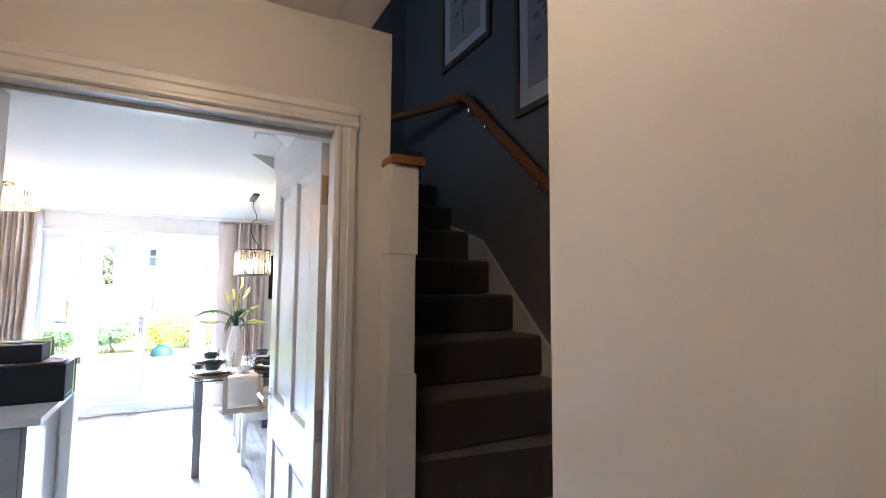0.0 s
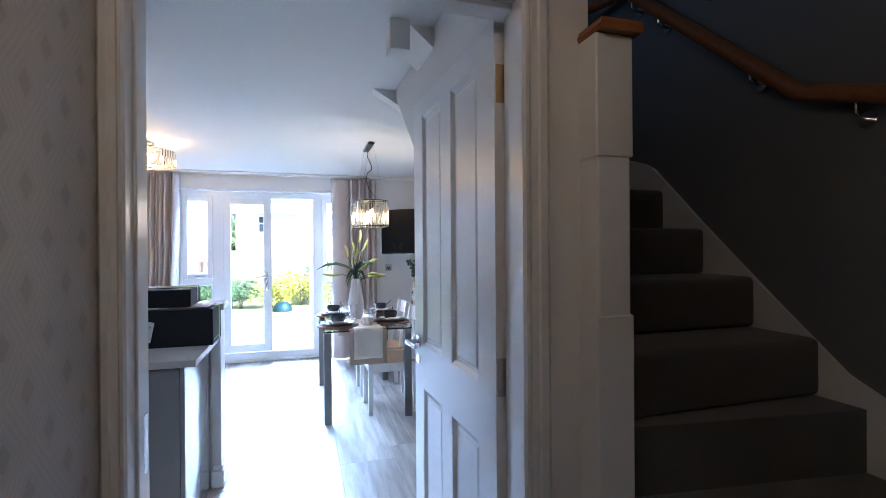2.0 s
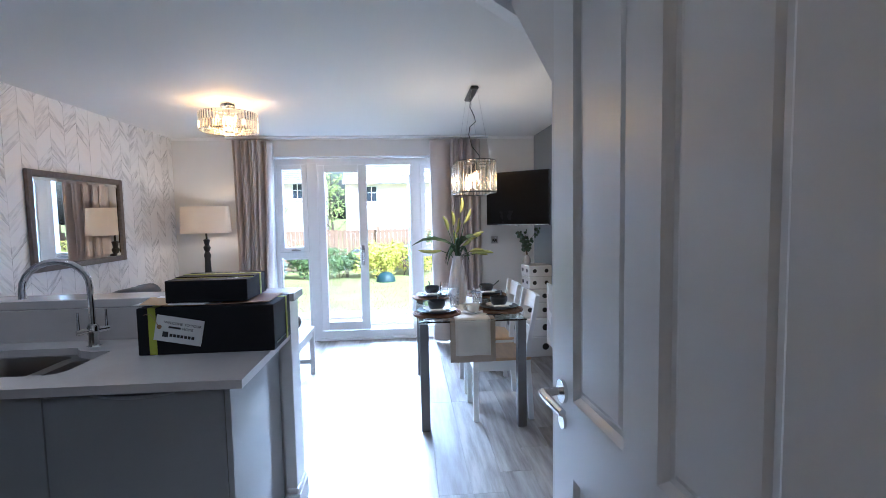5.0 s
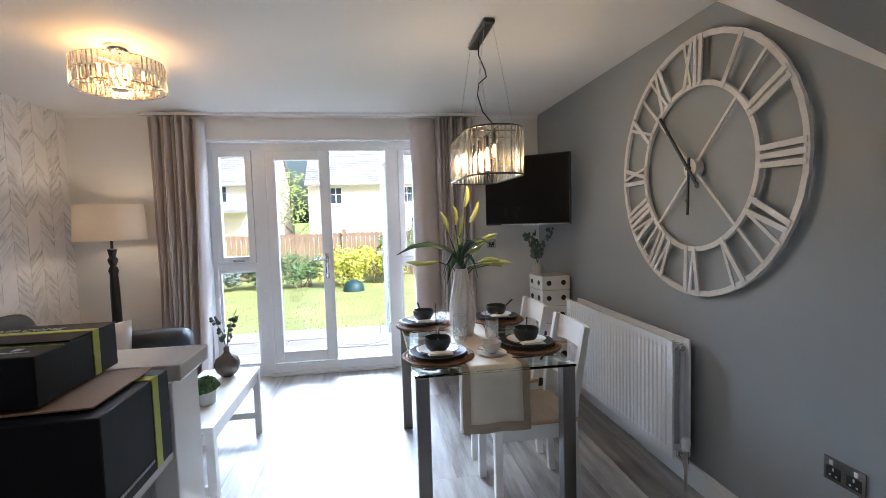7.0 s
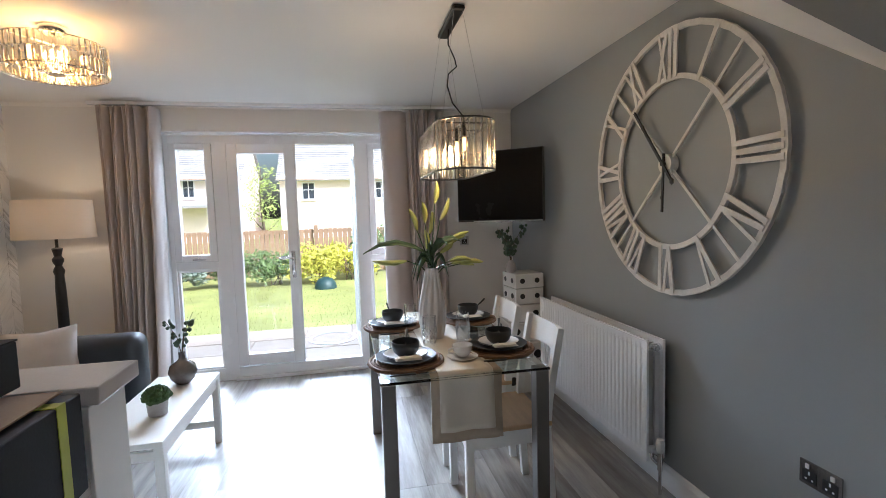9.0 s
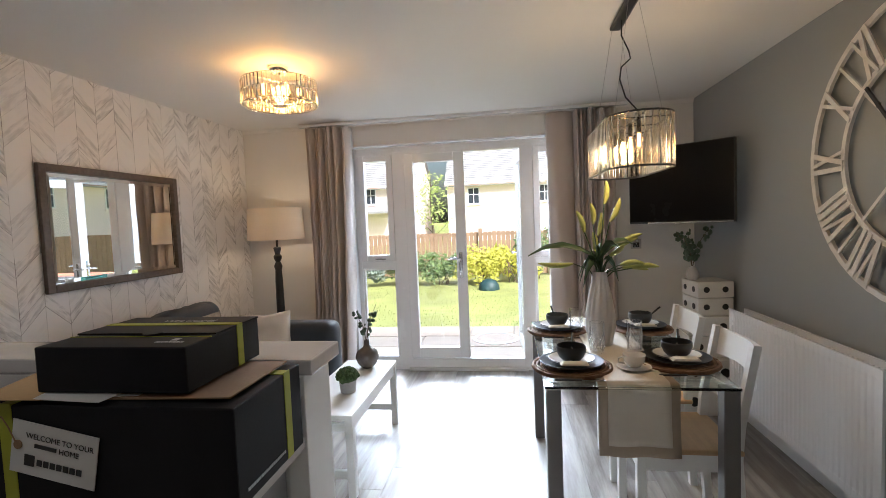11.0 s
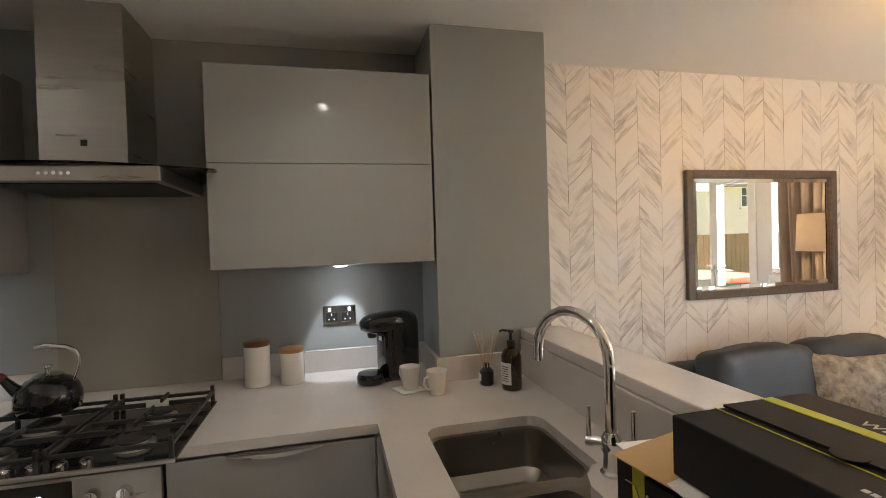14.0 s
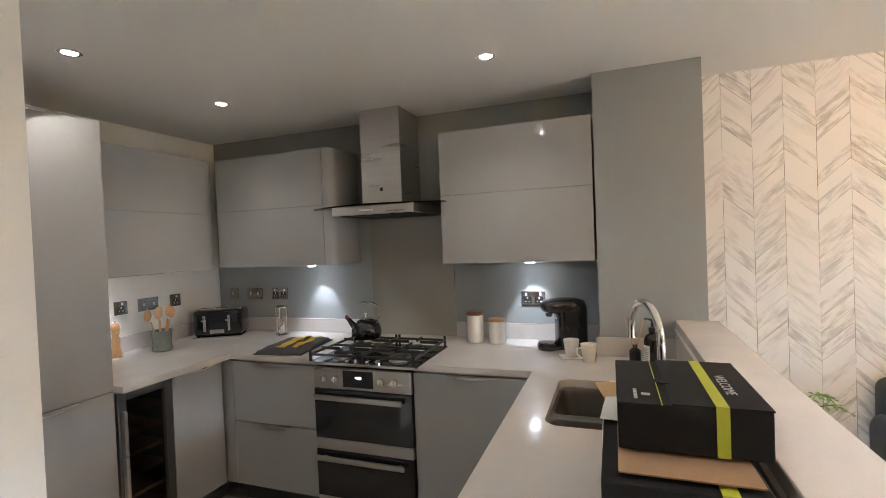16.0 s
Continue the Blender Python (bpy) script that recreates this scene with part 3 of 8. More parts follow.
def picture(y0, y1, z0, z1):
    p = thing("picture_frame", (2.439, (y0 + y1) / 2, (z0 + z1) / 2), "framed pale floral print with white mount above the stairs", "picture", "pictures on the stairs")
    w, h = (y1 - y0) / 2, (z1 - z0) / 2
    bm = B()
    for a, b in (((-0.022, -w, -h), (0, -w + 0.035, h)), ((-0.022, w - 0.035, -h), (0, w, h)), ((-0.022, -w + 0.035, -h), (0, w - 0.035, -h + 0.035)), ((-0.022, -w + 0.035, h - 0.035), (0, w - 0.035, h))):
        box(bm, a, b, 0.003)
    part("frame", bm, FRAMEWOOD, p)
    bm = B()
    box(bm, (-0.008, -w + 0.034, -h + 0.034), (-0.002, w - 0.034, h - 0.034))
    part("mount", bm, PAPERWHITE, p)
    bm = B()
    box(bm, (-0.0105, -w * 0.62, -h * 0.66), (-0.0085, w * 0.62, h * 0.66))
    pr = part("print", bm, mat("print_ground", (0.42, 0.40, 0.43), 0.7, var=0.12, scale=6, fine=60), p, "grey print of a flower stem")
    rng = random.Random(5)
    bm = B()
    tube(bm, [(-0.012, 0.0, -h * 0.55), (-0.012, 0.02, 0), (-0.012, -0.03, h * 0.4)], 0.003, 5)
    for i in range(9):
        y, z = rng.uniform(-w * 0.4, w * 0.4), rng.uniform(-h * 0.1, h * 0.5)
        blob(bm, (-0.0115, y, z), 0.03, 1, 0.3, (0.04, 1, 0.6))
    part("flower", bm, mat("print_ink", (0.24, 0.20, 0.25), 0.7, var=0.2), pr)


picture(3.06, 3.64, 2.94, 3.60)
picture(2.30, 2.835, 2.385, 3.10)

# ---- French doors, curtains ----
def rect_frame(bm, x0, x1, z0, z1, y0, y1, w, wb=None, bev=0.006):
    wb = wb or w
    box(bm, (x0, y0, z0), (x0 + w, y1, z1), bev)
    box(bm, (x1 - w, y0, z0), (x1, y1, z1), bev)
    box(bm, (x0 + w - 0.002, y0 + 0.0005, z0), (x1 - w + 0.002, y1 - 0.0005, z0 + wb), bev)
    box(bm, (x0 + w - 0.002, y0 + 0.0005, z1 - w), (x1 - w + 0.002, y1 - 0.0005, z1), bev)


def pane(parent, a, b):
    bm = B()
    box(bm, a, b)
    g = part("pane", bm, CLEAR, parent, "clear glazing")
    g.visible_shadow = False
    return g


FY = 7.765


def french_doors():
    w = tagged(thing("window_1", (0, 0, 0), "white plastic French doors with glazed side lights, one door open", "French doors"), kind="structure")
    y0, y1 = FY, FY + 0.07
    x0, xa, xb, x1, zt = -0.535, -0.068, 1.072, 1.539, 2.157
    bm = B()
    rect_frame(bm, x0, x1, 0.0, zt, y0, y1, 0.042, 0.115)
    box(bm, (xa - 0.09, y0 - 0.001, 0.05), (xa + 0.03, y1 + 0.001, zt - 0.05), 0.006)
    box(bm, (xb - 0.03, y0 - 0.001, 0.05), (xb + 0.09, y1 + 0.001, zt - 0.05), 0.006)
    box(bm, (x0 + 0.03, y0 + 0.001, 2.079), (x1 - 0.03, y1 - 0.001, zt - 0.03), 0.005)
    part("window_frame", bm, UPVC, w)
    bm = B()
    box(bm, (xa, y0 - 0.03, 0.0), (xb, y1 + 0.05, 0.028), 0.004)
    part("threshold", bm, UPVC, w)
    bm = B()
    box(bm, (OX0 + 0.002, YN - 0.002, OZ - 0.014), (OX1 - 0.002, y0 + 0.004, OZ - 0.002))
    box(bm, (OX0 + 0.002, YN - 0.002, 0), (OX0 + 0.014, y0 + 0.004, OZ - 0.014))
    box(bm, (OX1 - 0.014, YN - 0.002, 0), (OX1 - 0.002, y0 + 0.004, OZ - 0.014))
    part("reveal_lining", bm, UPVC, w)
    for a, b in ((x0 + 0.040, xa - 0.088), (xb + 0.088, x1 - 0.040)):
        bm = B()
        box(bm, (a, y0, 1.00), (b, y1, 1.07), 0.006)
        part("transom", bm, UPVC, w)
        bm = B()
        rect_frame(bm, a + 0.002, b - 0.002, 1.072, zt - 0.072, y0 - 0.016, y1 - 0.01, 0.058)
        s = part("sash", bm, UPVC, w, "white opening sash")
        pane(s, (a + 0.055, y0 + 0.02, 1.125), (b - 0.055, y0 + 0.03, zt - 0.125))
        bm = B()
        c = (a + b) / 2
        box(bm, (c - 0.03, y0 - 0.028, 1.085), (c + 0.03, y0 - 0.014, 1.105), 0.003)
        tube(bm, [(c - 0.02, y0 - 0.03, 1.095), (c - 0.02, y0 - 0.045, 1.095), (c + 0.08, y0 - 0.047, 1.092)], [0.008, 0.008, 0.006], 10)
        part("handle", bm, CHROME, s, "chrome casement handle", 40)
        bm = B()
        rect_frame(bm, a, b, 0.11, 1.002, y0 + 0.012, y1 - 0.012, 0.022)
        part("glazing_bead", bm, UPVC, w)
        pane(w, (a + 0.018, y0 + 0.03, 0.13), (b - 0.018, y0 + 0.04, 0.985))

    def leaf(name, m, width, label, inner):
        d = part(name, B(), UPVC, w, label)
        d.matrix_local = m
        bm = B()
        rect_frame(bm, 0, width, 0, 1.955, 0, 0.066, 0.085, 0.10)
        f = part("leaf_frame", bm, UPVC, d)
        pane(d, (0.079, 0.028, 0.094), (width - 0.079, 0.040, 1.876))
        k = width - 0.045
        for sd, yy in ((-1, 0.0), (1, 0.066)):
            bm = B()
            box(bm, (k - 0.016, min(yy, yy + sd * 0.01), 0.77), (k + 0.016, max(yy, yy + sd * 0.01), 1.01), 0.006)
            tube(bm, [(k, yy, 0.95), (k, yy + sd * 0.05, 0.95)], 0.010, 12)
            tube(bm, [(k, yy + sd * 0.05, 0.95), (k - 0.04, yy + sd * 0.055, 0.95), (k - 0.12, yy + sd * 0.052, 0.948)], [0.010, 0.010, 0.008], 12)
            tube(bm, [(k, yy, 0.83), (k, yy + sd * 0.014, 0.83)], 0.009, 12)
            part("door_handle", bm, CHROME, d, "chrome lever handle on a long plate", 40)
        for z in (0.25, 1.0, 1.8):
            bm = B()
            tube(bm, [(-0.006, 0.07, z - 0.05), (-0.006, 0.07, z + 0.05)], 0.010, 10)
            part("hinge", bm, UPVC, d, "white hinge")
        return d

    leaf("door_leaf", pose(-0.038, y0 - 0.012, 0.125), 0.556, "white glazed door leaf, closed", True)
    right = pose(1.048, y1 + 0.03, 0.125) @ rotz(94)
    leaf("door_leaf", right @ pose(0, -0.06, 0), 0.555, "white glazed door leaf standing open to the patio", False)
    bm = B()
    box(bm, (0.516, y0 - 0.016, 0.125), (0.532, y0 - 0.006, 2.085), 0.003)
    part("meeting_strip", bm, UPVC, w)


french_doors()
LINEN = mat("beige_curtain_cloth", (0.50, 0.43, 0.385), 0.75, var=0.06, scale=3, fine=320, bump=0.3, sheen=0.5)


def curtain(x0, x1, pleats, flare, seed, label, y=7.60):
    """Hanging cloth of bulging pleats (share of the width, depth) that meet in sharp valleys."""
    rng = random.Random(seed)
    c = thing("curtain", ((x0 + x1) / 2, y, 0.015), label, "curtain", "curtains at the French doors")
    w, top, nz = (x1 - x0), 2.315, 30
    total = sum(p[0] for p in pleats)
    edges, at = [], 0.0
    for share, depth in pleats:
        edges.append((at / total, share / total, depth, rng.uniform(-0.035, 0.035), rng.uniform(0, 6)))
        at += share
    bm, grid = B(), []
    for k in range(nz + 1):
        v = k / nz
        row = []
        for u0, du, depth, lean, ph in edges:
            n = 8 if du < 0.2 else 18
            for i in range(n):
                q = i / n
                full = 1.9 * depth * (1 + 0.30 * (1 - v) + 0.16 * math.sin(5.0 * v + ph))
                wave = 0.006 * math.sin(3.1 * math.pi * q + 4 * v + ph) if du > 0.2 else 0.009 * math.sin(6 * v + ph) + 0.004 * math.sin(17 * v + 2 * ph)
                yy = 0.02 - full * math.sin(math.pi * q) ** 0.55 + wave * math.sin(math.pi * q)
                u = u0 + du * q + lean * (1 - v) * math.sin(2.2 * v + ph)
                xx = (u - 0.5) * w * (1 - 0.03 * math.sin(math.pi * v)) + flare * (1 - v) ** 2 * u
                row.append(bm.verts.new((xx, yy, v * top)))
        row.append(bm.verts.new((0.5 * w + flare * (1 - v) ** 2, 0.02, v * top)))
        grid.append(row)
    for a, b in zip(grid, grid[1:]):
        for i in range(len(a) - 1):
            bm.faces.new((a[i], a[i + 1], b[i + 1], b[i]))
    ob = part("cloth", bm, LINEN, c, smooth=50)
    so = ob.modifiers.new("thickness", "SOLIDIFY")
    so.thickness = 0.003
    for u0, du, depth, lean, ph in edges:
        bm = B()
        x = (u0 + du / 2 - 0.5) * w
        tube(bm, [(x, 0.0, top - 0.02), (x, 0.0, top + 0.025)], 0.006, 8)
        part("glider", bm, UPVC, c)


curtain(-0.905, -0.485, [(0.09, 0.06), (0.08, 0.075), (0.10, 0.06), (0.09, 0.08), (0.11, 0.07), (0.09, 0.085), (0.10, 0.075), (0.05, 0.02), (0.16, 0.07)], -0.07, 3, "beige lined curtain drawn back in narrow pleats at the French doors")
curtain(1.272, 1.86, [(0.40, 0.055), (0.07, 0.06), (0.05, 0.075), (0.06, 0.06), (0.07, 0.08), (0.06, 0.06), (0.14, 0.07), (0.15, 0.06)], 0.0, 8, "beige lined curtain with narrow pleats behind the table")
bm = B()
box(bm, (-0.98, 7.555, 2.352), (1.95, 7.60, 2.379), 0.004)
tagged(part("curtain_track", bm, UPVC), "slim white curtain track under the ceiling", "curtain track")
bm = B()
prism(bm, [(YN - 0.0005, H - 0.0005), (YN - 0.0005, H - 0.03), (YN - 0.02, H - 0.0005)], "x", XW, XE)
tagged(part("trim", bm, CEIL), "narrow plaster cove above the window wall", kind="structure")

# ---- garden ----
GZ = -0.13
LAWN = mat("lawn_turf", (0.30, 0.32, 0.095), 0.9, var=0.4, scale=0.8, fine=26, bump=0.6, dist=0.01)
STONE = mat("sandstone_slab", (0.43, 0.34, 0.265), 0.8, var=0.16, scale=2.5, fine=45, bump=0.35, per=0.3)
RENDER = mat("cream_render", (0.85, 0.75, 0.72), 0.85, var=0.07, scale=0.7, fine=30, bump=0.3)
ROOFTILE = mat("grey_roof_tile", (0.40, 0.39, 0.39), 0.7, var=0.25, scale=1.2, fine=12, bump=0.4, per=0.25)
FENCEWOOD = mat("tan_fence_board", (0.36, 0.235, 0.145), 0.8, var=0.22, scale=2, fine=25, stretch=(6, 6, 1), bump=0.3, per=0.3)
BARK = mat("bark", (0.12, 0.09, 0.06), 0.9, var=0.3, fine=60, bump=0.5)
DARKGLASS = mat("dark_window_glass", (0.05, 0.06, 0.075), 0.08, var=0.2, bump=0.0)


def leaf_mat(name, a, b):
    m, t, bs = nodes_of(name)
    ge = t.nodes.new("ShaderNodeNewGeometry")
    t.links.new(mixed(t, ge.outputs["Random Per Island"], a, b), bs.inputs["Base Color"])
    bs.inputs["Roughness"].default_value = 0.55
    return m


LEAFGREEN = leaf_mat("hedge_leaf", (0.06, 0.105, 0.03), (0.17, 0.25, 0.07))
LEAFYELLOW = leaf_mat("golden_leaf", (0.36, 0.36, 0.04), (0.62, 0.58, 0.09))
LEAFBLUE = leaf_mat("grey_green_leaf", (0.12, 0.16, 0.12), (0.26, 0.31, 0.25))
LEAFTREE = leaf_mat("young_tree_leaf", (0.30, 0.40, 0.08), (0.52, 0.60, 0.18))

bm = B()
bmesh.ops.create_grid(bm, x_segments=1, y_segments=1, size=400, matrix=Matrix.Translation((0, 408, GZ - 0.03)))
tagged(part("ground", bm, LAWN), "mown green lawn reaching past the fence", kind="structure")


def quad_leaves(bm, n, shape, size, rng):
    """Many small bent leaves strewn by shape(), which gives a place."""
    for _ in range(n):
        c = shape()
        d = Vector((rng.gauss(0, 1), rng.gauss(0, 1), rng.gauss(0, 0.7))).normalized()
        e = d.orthogonal().normalized()
        s = size * rng.uniform(0.6, 1.4)
        vs = [bm.verts.new(c + q) for q in (-d * s, e * s * 0.45, d * s, -e * s * 0.45)]
        bm.faces.new(vs)


def shrub(x, y, rx, ry, h, material, n, seed, label, name="shrub", leaf=0.05):
    rng = random.Random(seed)
    s = thing(name, (x, y, GZ - 0.03), label, "shrub", "shrubs along the fence")
    lumps = [(rng.uniform(-0.6, 0.6) * rx, rng.uniform(-0.5, 0.5) * ry, rng.uniform(0.3, 0.75) * h, rng.uniform(0.35, 0.55)) for _ in range(9)]

    def place():
        a, b, c, k = rng.choice(lumps)
        d = Vector((rng.gauss(0, 1), rng.gauss(0, 1), rng.gauss(0, 1))).normalized() * rng.uniform(0.6, 1.05)
        p = Vector((a + d.x * k * rx * 0.8, b + d.y * k * ry, c + d.z * k * h * 0.62))
        p.z = max(0.02, p.z)
        return p
    bm = B()
    quad_leaves(bm, n, place, leaf, rng)
    part("foliage", bm, material, s)
    bm = B()
    for k in range(6):
        tube(bm, [(rng.uniform(-0.15, 0.15), rng.uniform(-0.1, 0.1), 0), (rng.uniform(-0.5, 0.5) * rx, rng.uniform(-0.4, 0.4) * ry, h * 0.6)], [0.012, 0.005], 5)
    part("stems", bm, BARK, s)


shrub(-4.3, 14.9, 0.9, 0.5, 0.75, LEAFGREEN, 1500, 1, "green clipped shrub in the border by the fence")
shrub(-2.9, 14.7, 0.8, 0.5, 0.80, LEAFBLUE, 1500, 2, "pale grey-green shrub in the border by the fence")
shrub(-1.75, 15.0, 0.75, 0.5, 0.88, LEAFGREEN, 1600, 3, "dark green shrub in the border by the fence")
shrub(-0.75, 15.0, 0.7, 0.5, 0.85, LEAFGREEN, 1600, 4, "dark green shrub in the border by the fence")
shrub(0.2, 14.9, 0.75, 0.55, 0.95, LEAFYELLOW, 1900, 5, "golden yellow shrub in full leaf by the fence")
shrub(1.0, 15.1, 0.8, 0.55, 1.05, LEAFYELLOW, 1900, 6, "golden yellow shrub in full leaf by the fence")
shrub(1.5, 15.8, 0.7, 0.5, 1.45, LEAFGREEN, 1600, 7, "tall green shrub in the border by the fence")
shrub(3.6, 15.1, 1.0, 0.55, 1.2, LEAFGREEN, 1600, 8, "green shrub in the border by the fence")
shrub(5.4, 15.3, 1.1, 0.55, 1.3, LEAFYELLOW, 1500, 9, "golden yellow shrub in the border by the fence")


def tree(x, y, h, seed):
    rng = random.Random(seed)
    t = thing("tree", (x, y, GZ - 0.03), "slim young tree with loose light green leaves behind the fence", "tree")
    bm = B()
    tube(bm, [(0, 0, 0), (0.03, 0, h * 0.35), (-0.04, 0.02, h * 0.7), (0.02, 0, h * 0.97)], [0.06, 0.045, 0.025, 0.008], 8)
    tips = []
    for k in range(15):
        z = h * (0.32 + 0.6 * k / 15)
        a, l = k * 2.4, (1.0 - 0.55 * k / 15) * rng.uniform(0.45, 0.75)
        tip = Vector((math.cos(a) * l, math.sin(a) * l, z + l * 0.9))
        tube(bm, [(0, 0, z), tuple(tip * 0.5 + Vector((0, 0, z * 0.5 - 0.05))), tuple(tip)], [0.018, 0.011, 0.004], 5)
        tips.append((Vector((0, 0, z)), tip))
    part("trunk", bm, BARK, t)

    def place():
        a, b = rng.choice(tips)
        p = a.lerp(b, rng.uniform(0.35, 1.1))
        return p + Vector((rng.gauss(0, 0.1), rng.gauss(0, 0.1), rng.gauss(0, 0.11)))
    bm = B()
    quad_leaves(bm, 950, place, 0.045, rng)
    part("crown", bm, LEAFTREE, t)


tree(-1.75, 19.5, 3.35, 11)


def fence():
    f = thing("fence", (0, 16.6, GZ - 0.03), "tan close-boarded garden fence with square posts", "fence")
    bd, ps = B(), B()
    box(bd, (-0.055, -0.008, 0.05), (0.055, 0.008, 1.26))
    box(ps, (-0.05, -0.05, 0), (0.05, 0.05, 1.36), 0.006)
    board, post = part("board", bd, FENCEWOOD, f), part("post", ps, FENCEWOOD, f)
    rng = random.Random(2)
    for i in range(150):
        x = -9.5 + i * 0.128
        o = new("board", board.data)
        o.parent, o.location = f, (x, rng.uniform(-0.004, 0.004), rng.uniform(-0.012, 0.012))
    for i in range(11):
        o = new("post", post.data)
        o.parent, o.location = f, (-9.5 + i * 1.92, -0.05, 0)
    board.location, post.location = (-9.63, 0, 0), (9.85, -0.05, 0)
    for z in (0.3, 1.15):
        bm = B()
        box(bm, (-9.6, 0.012, z), (9.8, 0.05, z + 0.08))
        part("rail", bm, FENCEWOOD, f)


fence()


def house(name, x0, x1, y, depth, eaves, rise, wins, gable, seed, label, turn=0):
    h = thing(name, ((x0 + x1) / 2, y + depth / 2, GZ - 0.03), label, "house", "houses behind the garden")
    w, d = (x1 - x0) / 2, depth / 2
    bm = B()
    box(bm, (-w, -d, 0), (w, d, eaves))
    for s in (-1, 1):
        prism(bm, [(-d, eaves), (d, eaves), (0, eaves + rise)], "x", s * w - 0.15 * (s > 0), s * w + 0.15 * (s < 0))
    part("wall", bm, RENDER, h)
    roof = part("roof", B(), ROOFTILE, h, "grey interlocking roof tiles")
    n, run = 22, math.hypot(d + 0.35, rise * (d + 0.35) / d)
    sl = math.atan2(rise, d)
    for s in (-1, 1):
        bm = B()
        box(bm, (-w - 0.2, -0.20, 0), (w + 0.2, 0.20, 0.07))
        base = None
        for k in range(n):
            t = (k + 0.5) / n
            yy, zz = s * (d + 0.35) * (1 - t), eaves - 0.35 * rise / d + (rise * (d + 0.35) / d) * t
            if base is None:
                base = part("course", bm, ROOFTILE, roof)
                o = base
            else:
                o = new("course", base.data)
                o.parent = roof
            o.matrix_local = Matrix.Translation((0, yy, zz)) @ Matrix.Rotation(-s * (sl - 0.16), 4, "X")
    bm = B()
    box(bm, (-w - 0.2, -d - 0.42, eaves - 0.30), (w + 0.2, -d - 0.30, eaves - 0.18), 0.02)
    part("gutter", bm, FENCEWOOD, h, "dark gutter along the eaves")
    bm = B()
    box(bm, (-w - 0.12, -d - 0.30, eaves - 0.22), (w + 0.12, -d, eaves - 0.05))
    part("soffit", bm, UPVC, h)
    for wx, wz, ww, wh in wins:
        cx = wx - (x0 + x1) / 2
        bm = B()
        rect_frame(bm, cx - ww / 2, cx + ww / 2, wz, wz + wh, -d - 0.03, -d + 0.02, 0.08)
        box(bm, (cx - 0.03, -d - 0.025, wz + 0.07), (cx + 0.03, -d, wz + wh - 0.07))
        box(bm, (cx - ww / 2 + 0.07, -d - 0.022, wz + wh * 0.55), (cx + ww / 2 - 0.07, -d, wz + wh * 0.55 + 0.04))
        win = part("window", bm, UPVC, h, "white framed window")
        bm = B()
        box(bm, (cx - ww / 2 + 0.05, -d - 0.012, wz + 0.05), (cx + ww / 2 - 0.05, -d - 0.002, wz + wh - 0.05))
        part("pane", bm, DARKGLASS, win)
        bm = B()
        box(bm, (cx - ww / 2 - 0.08, -d - 0.10, wz - 0.09), (cx + ww / 2 + 0.08, -d, wz), 0.01)
        part("sill", bm, RENDER, win)
    h.matrix_world = Matrix.Translation(h.location) @ rotz(turn)


house("house", -3.85, 14.0, 39.7, 8.0, 4.55, 3.4, [(-1.8, 2.85, 0.95, 1.3), (3.6, 2.85, 0.95, 1.3), (8.8, 2.85, 0.95, 1.3), (4.4, 0.6, 1.2, 1.2)], True, 1, "cream rendered two-storey house with grey tiled roof")
house("house", -19.6, -6.1, 37.3, 8.0, 4.45, 3.4, [(-9.3, 3.05, 0.8, 1.2), (-7.0, 3.05, 0.8, 1.2), (-13.6, 3.05, 0.8, 1.2), (-14.0, 0.6, 1.4, 1.2)], True, 2, "cream rendered house with grey tiled roof and porch")
house("house", 14.5, 29.5, 19.0, 8.0, 4.45, 3.4, [(18.2, 3.0, 0.9, 1.2), (22.0, 3.0, 0.9, 1.2), (26.0, 3.0, 0.9, 1.2)], True, 3, "cream rendered house standing beyond the side fence", -90)
bm = B()
prism(bm, [(36.0, 2.2), (37.3, 2.55), (37.3, 2.7), (36.0, 2.35)], "x", -10.2, -7.4)
tagged(part("porch_roof", bm, ROOFTILE), "small grey lean-to porch roof on the house", "porch")

# patio
patio = slab("patio", (-4.2, 7.92, GZ - 0.13), (6.2, 10.20, GZ - 0.012), mat("patio_mortar", (0.30, 0.27, 0.24), 0.9, var=0.2, fine=50), "buff sandstone patio outside the French doors")
slabs = {}
for j, (ya, yb) in enumerate(((7.93, 8.47), (8.48, 9.07), (9.08, 9.60), (9.61, 10.18))):
    x, i = -4.15, 0
    while x < 6.0:
        wd = (0.6, 0.9, 0.75)[(i * 2 + j) % 3]
        key = (round(wd, 2), round(yb - ya, 2))
        if key not in slabs:
            bm = B()
            box(bm, (-wd / 2 + 0.006, -(yb - ya) / 2 + 0.006, -0.02), (wd / 2 - 0.006, (yb - ya) / 2 - 0.006, 0.0), 0.006, seg=1)
            me = bpy.data.meshes.new("slab")
            bm.to_mesh(me), bm.free()
            me.materials.append(STONE)
            slabs[key] = me
        o = new("slab", slabs[key])
        o.parent = patio
        o.location = (x + wd / 2, (ya + yb) / 2, GZ + 0.002 * ((i + j) % 3))
        x += wd
        i += 1
mh = thing("manhole_cover", (0.71, 9.45, GZ + 0.005), "round metal drain cover let into the patio", "drain cover")
bm = B()
lathe(bm, [(0.30, 0), (0.30, 0.008), (0.27, 0.010), (0.26, 0.004)], seg=32)
part("rim", bm, STEEL, mh)
bm = B()
lathe(bm, [(0.255, 0), (0.255, 0.006)], seg=32)
part("lid", bm, STONE, mh)

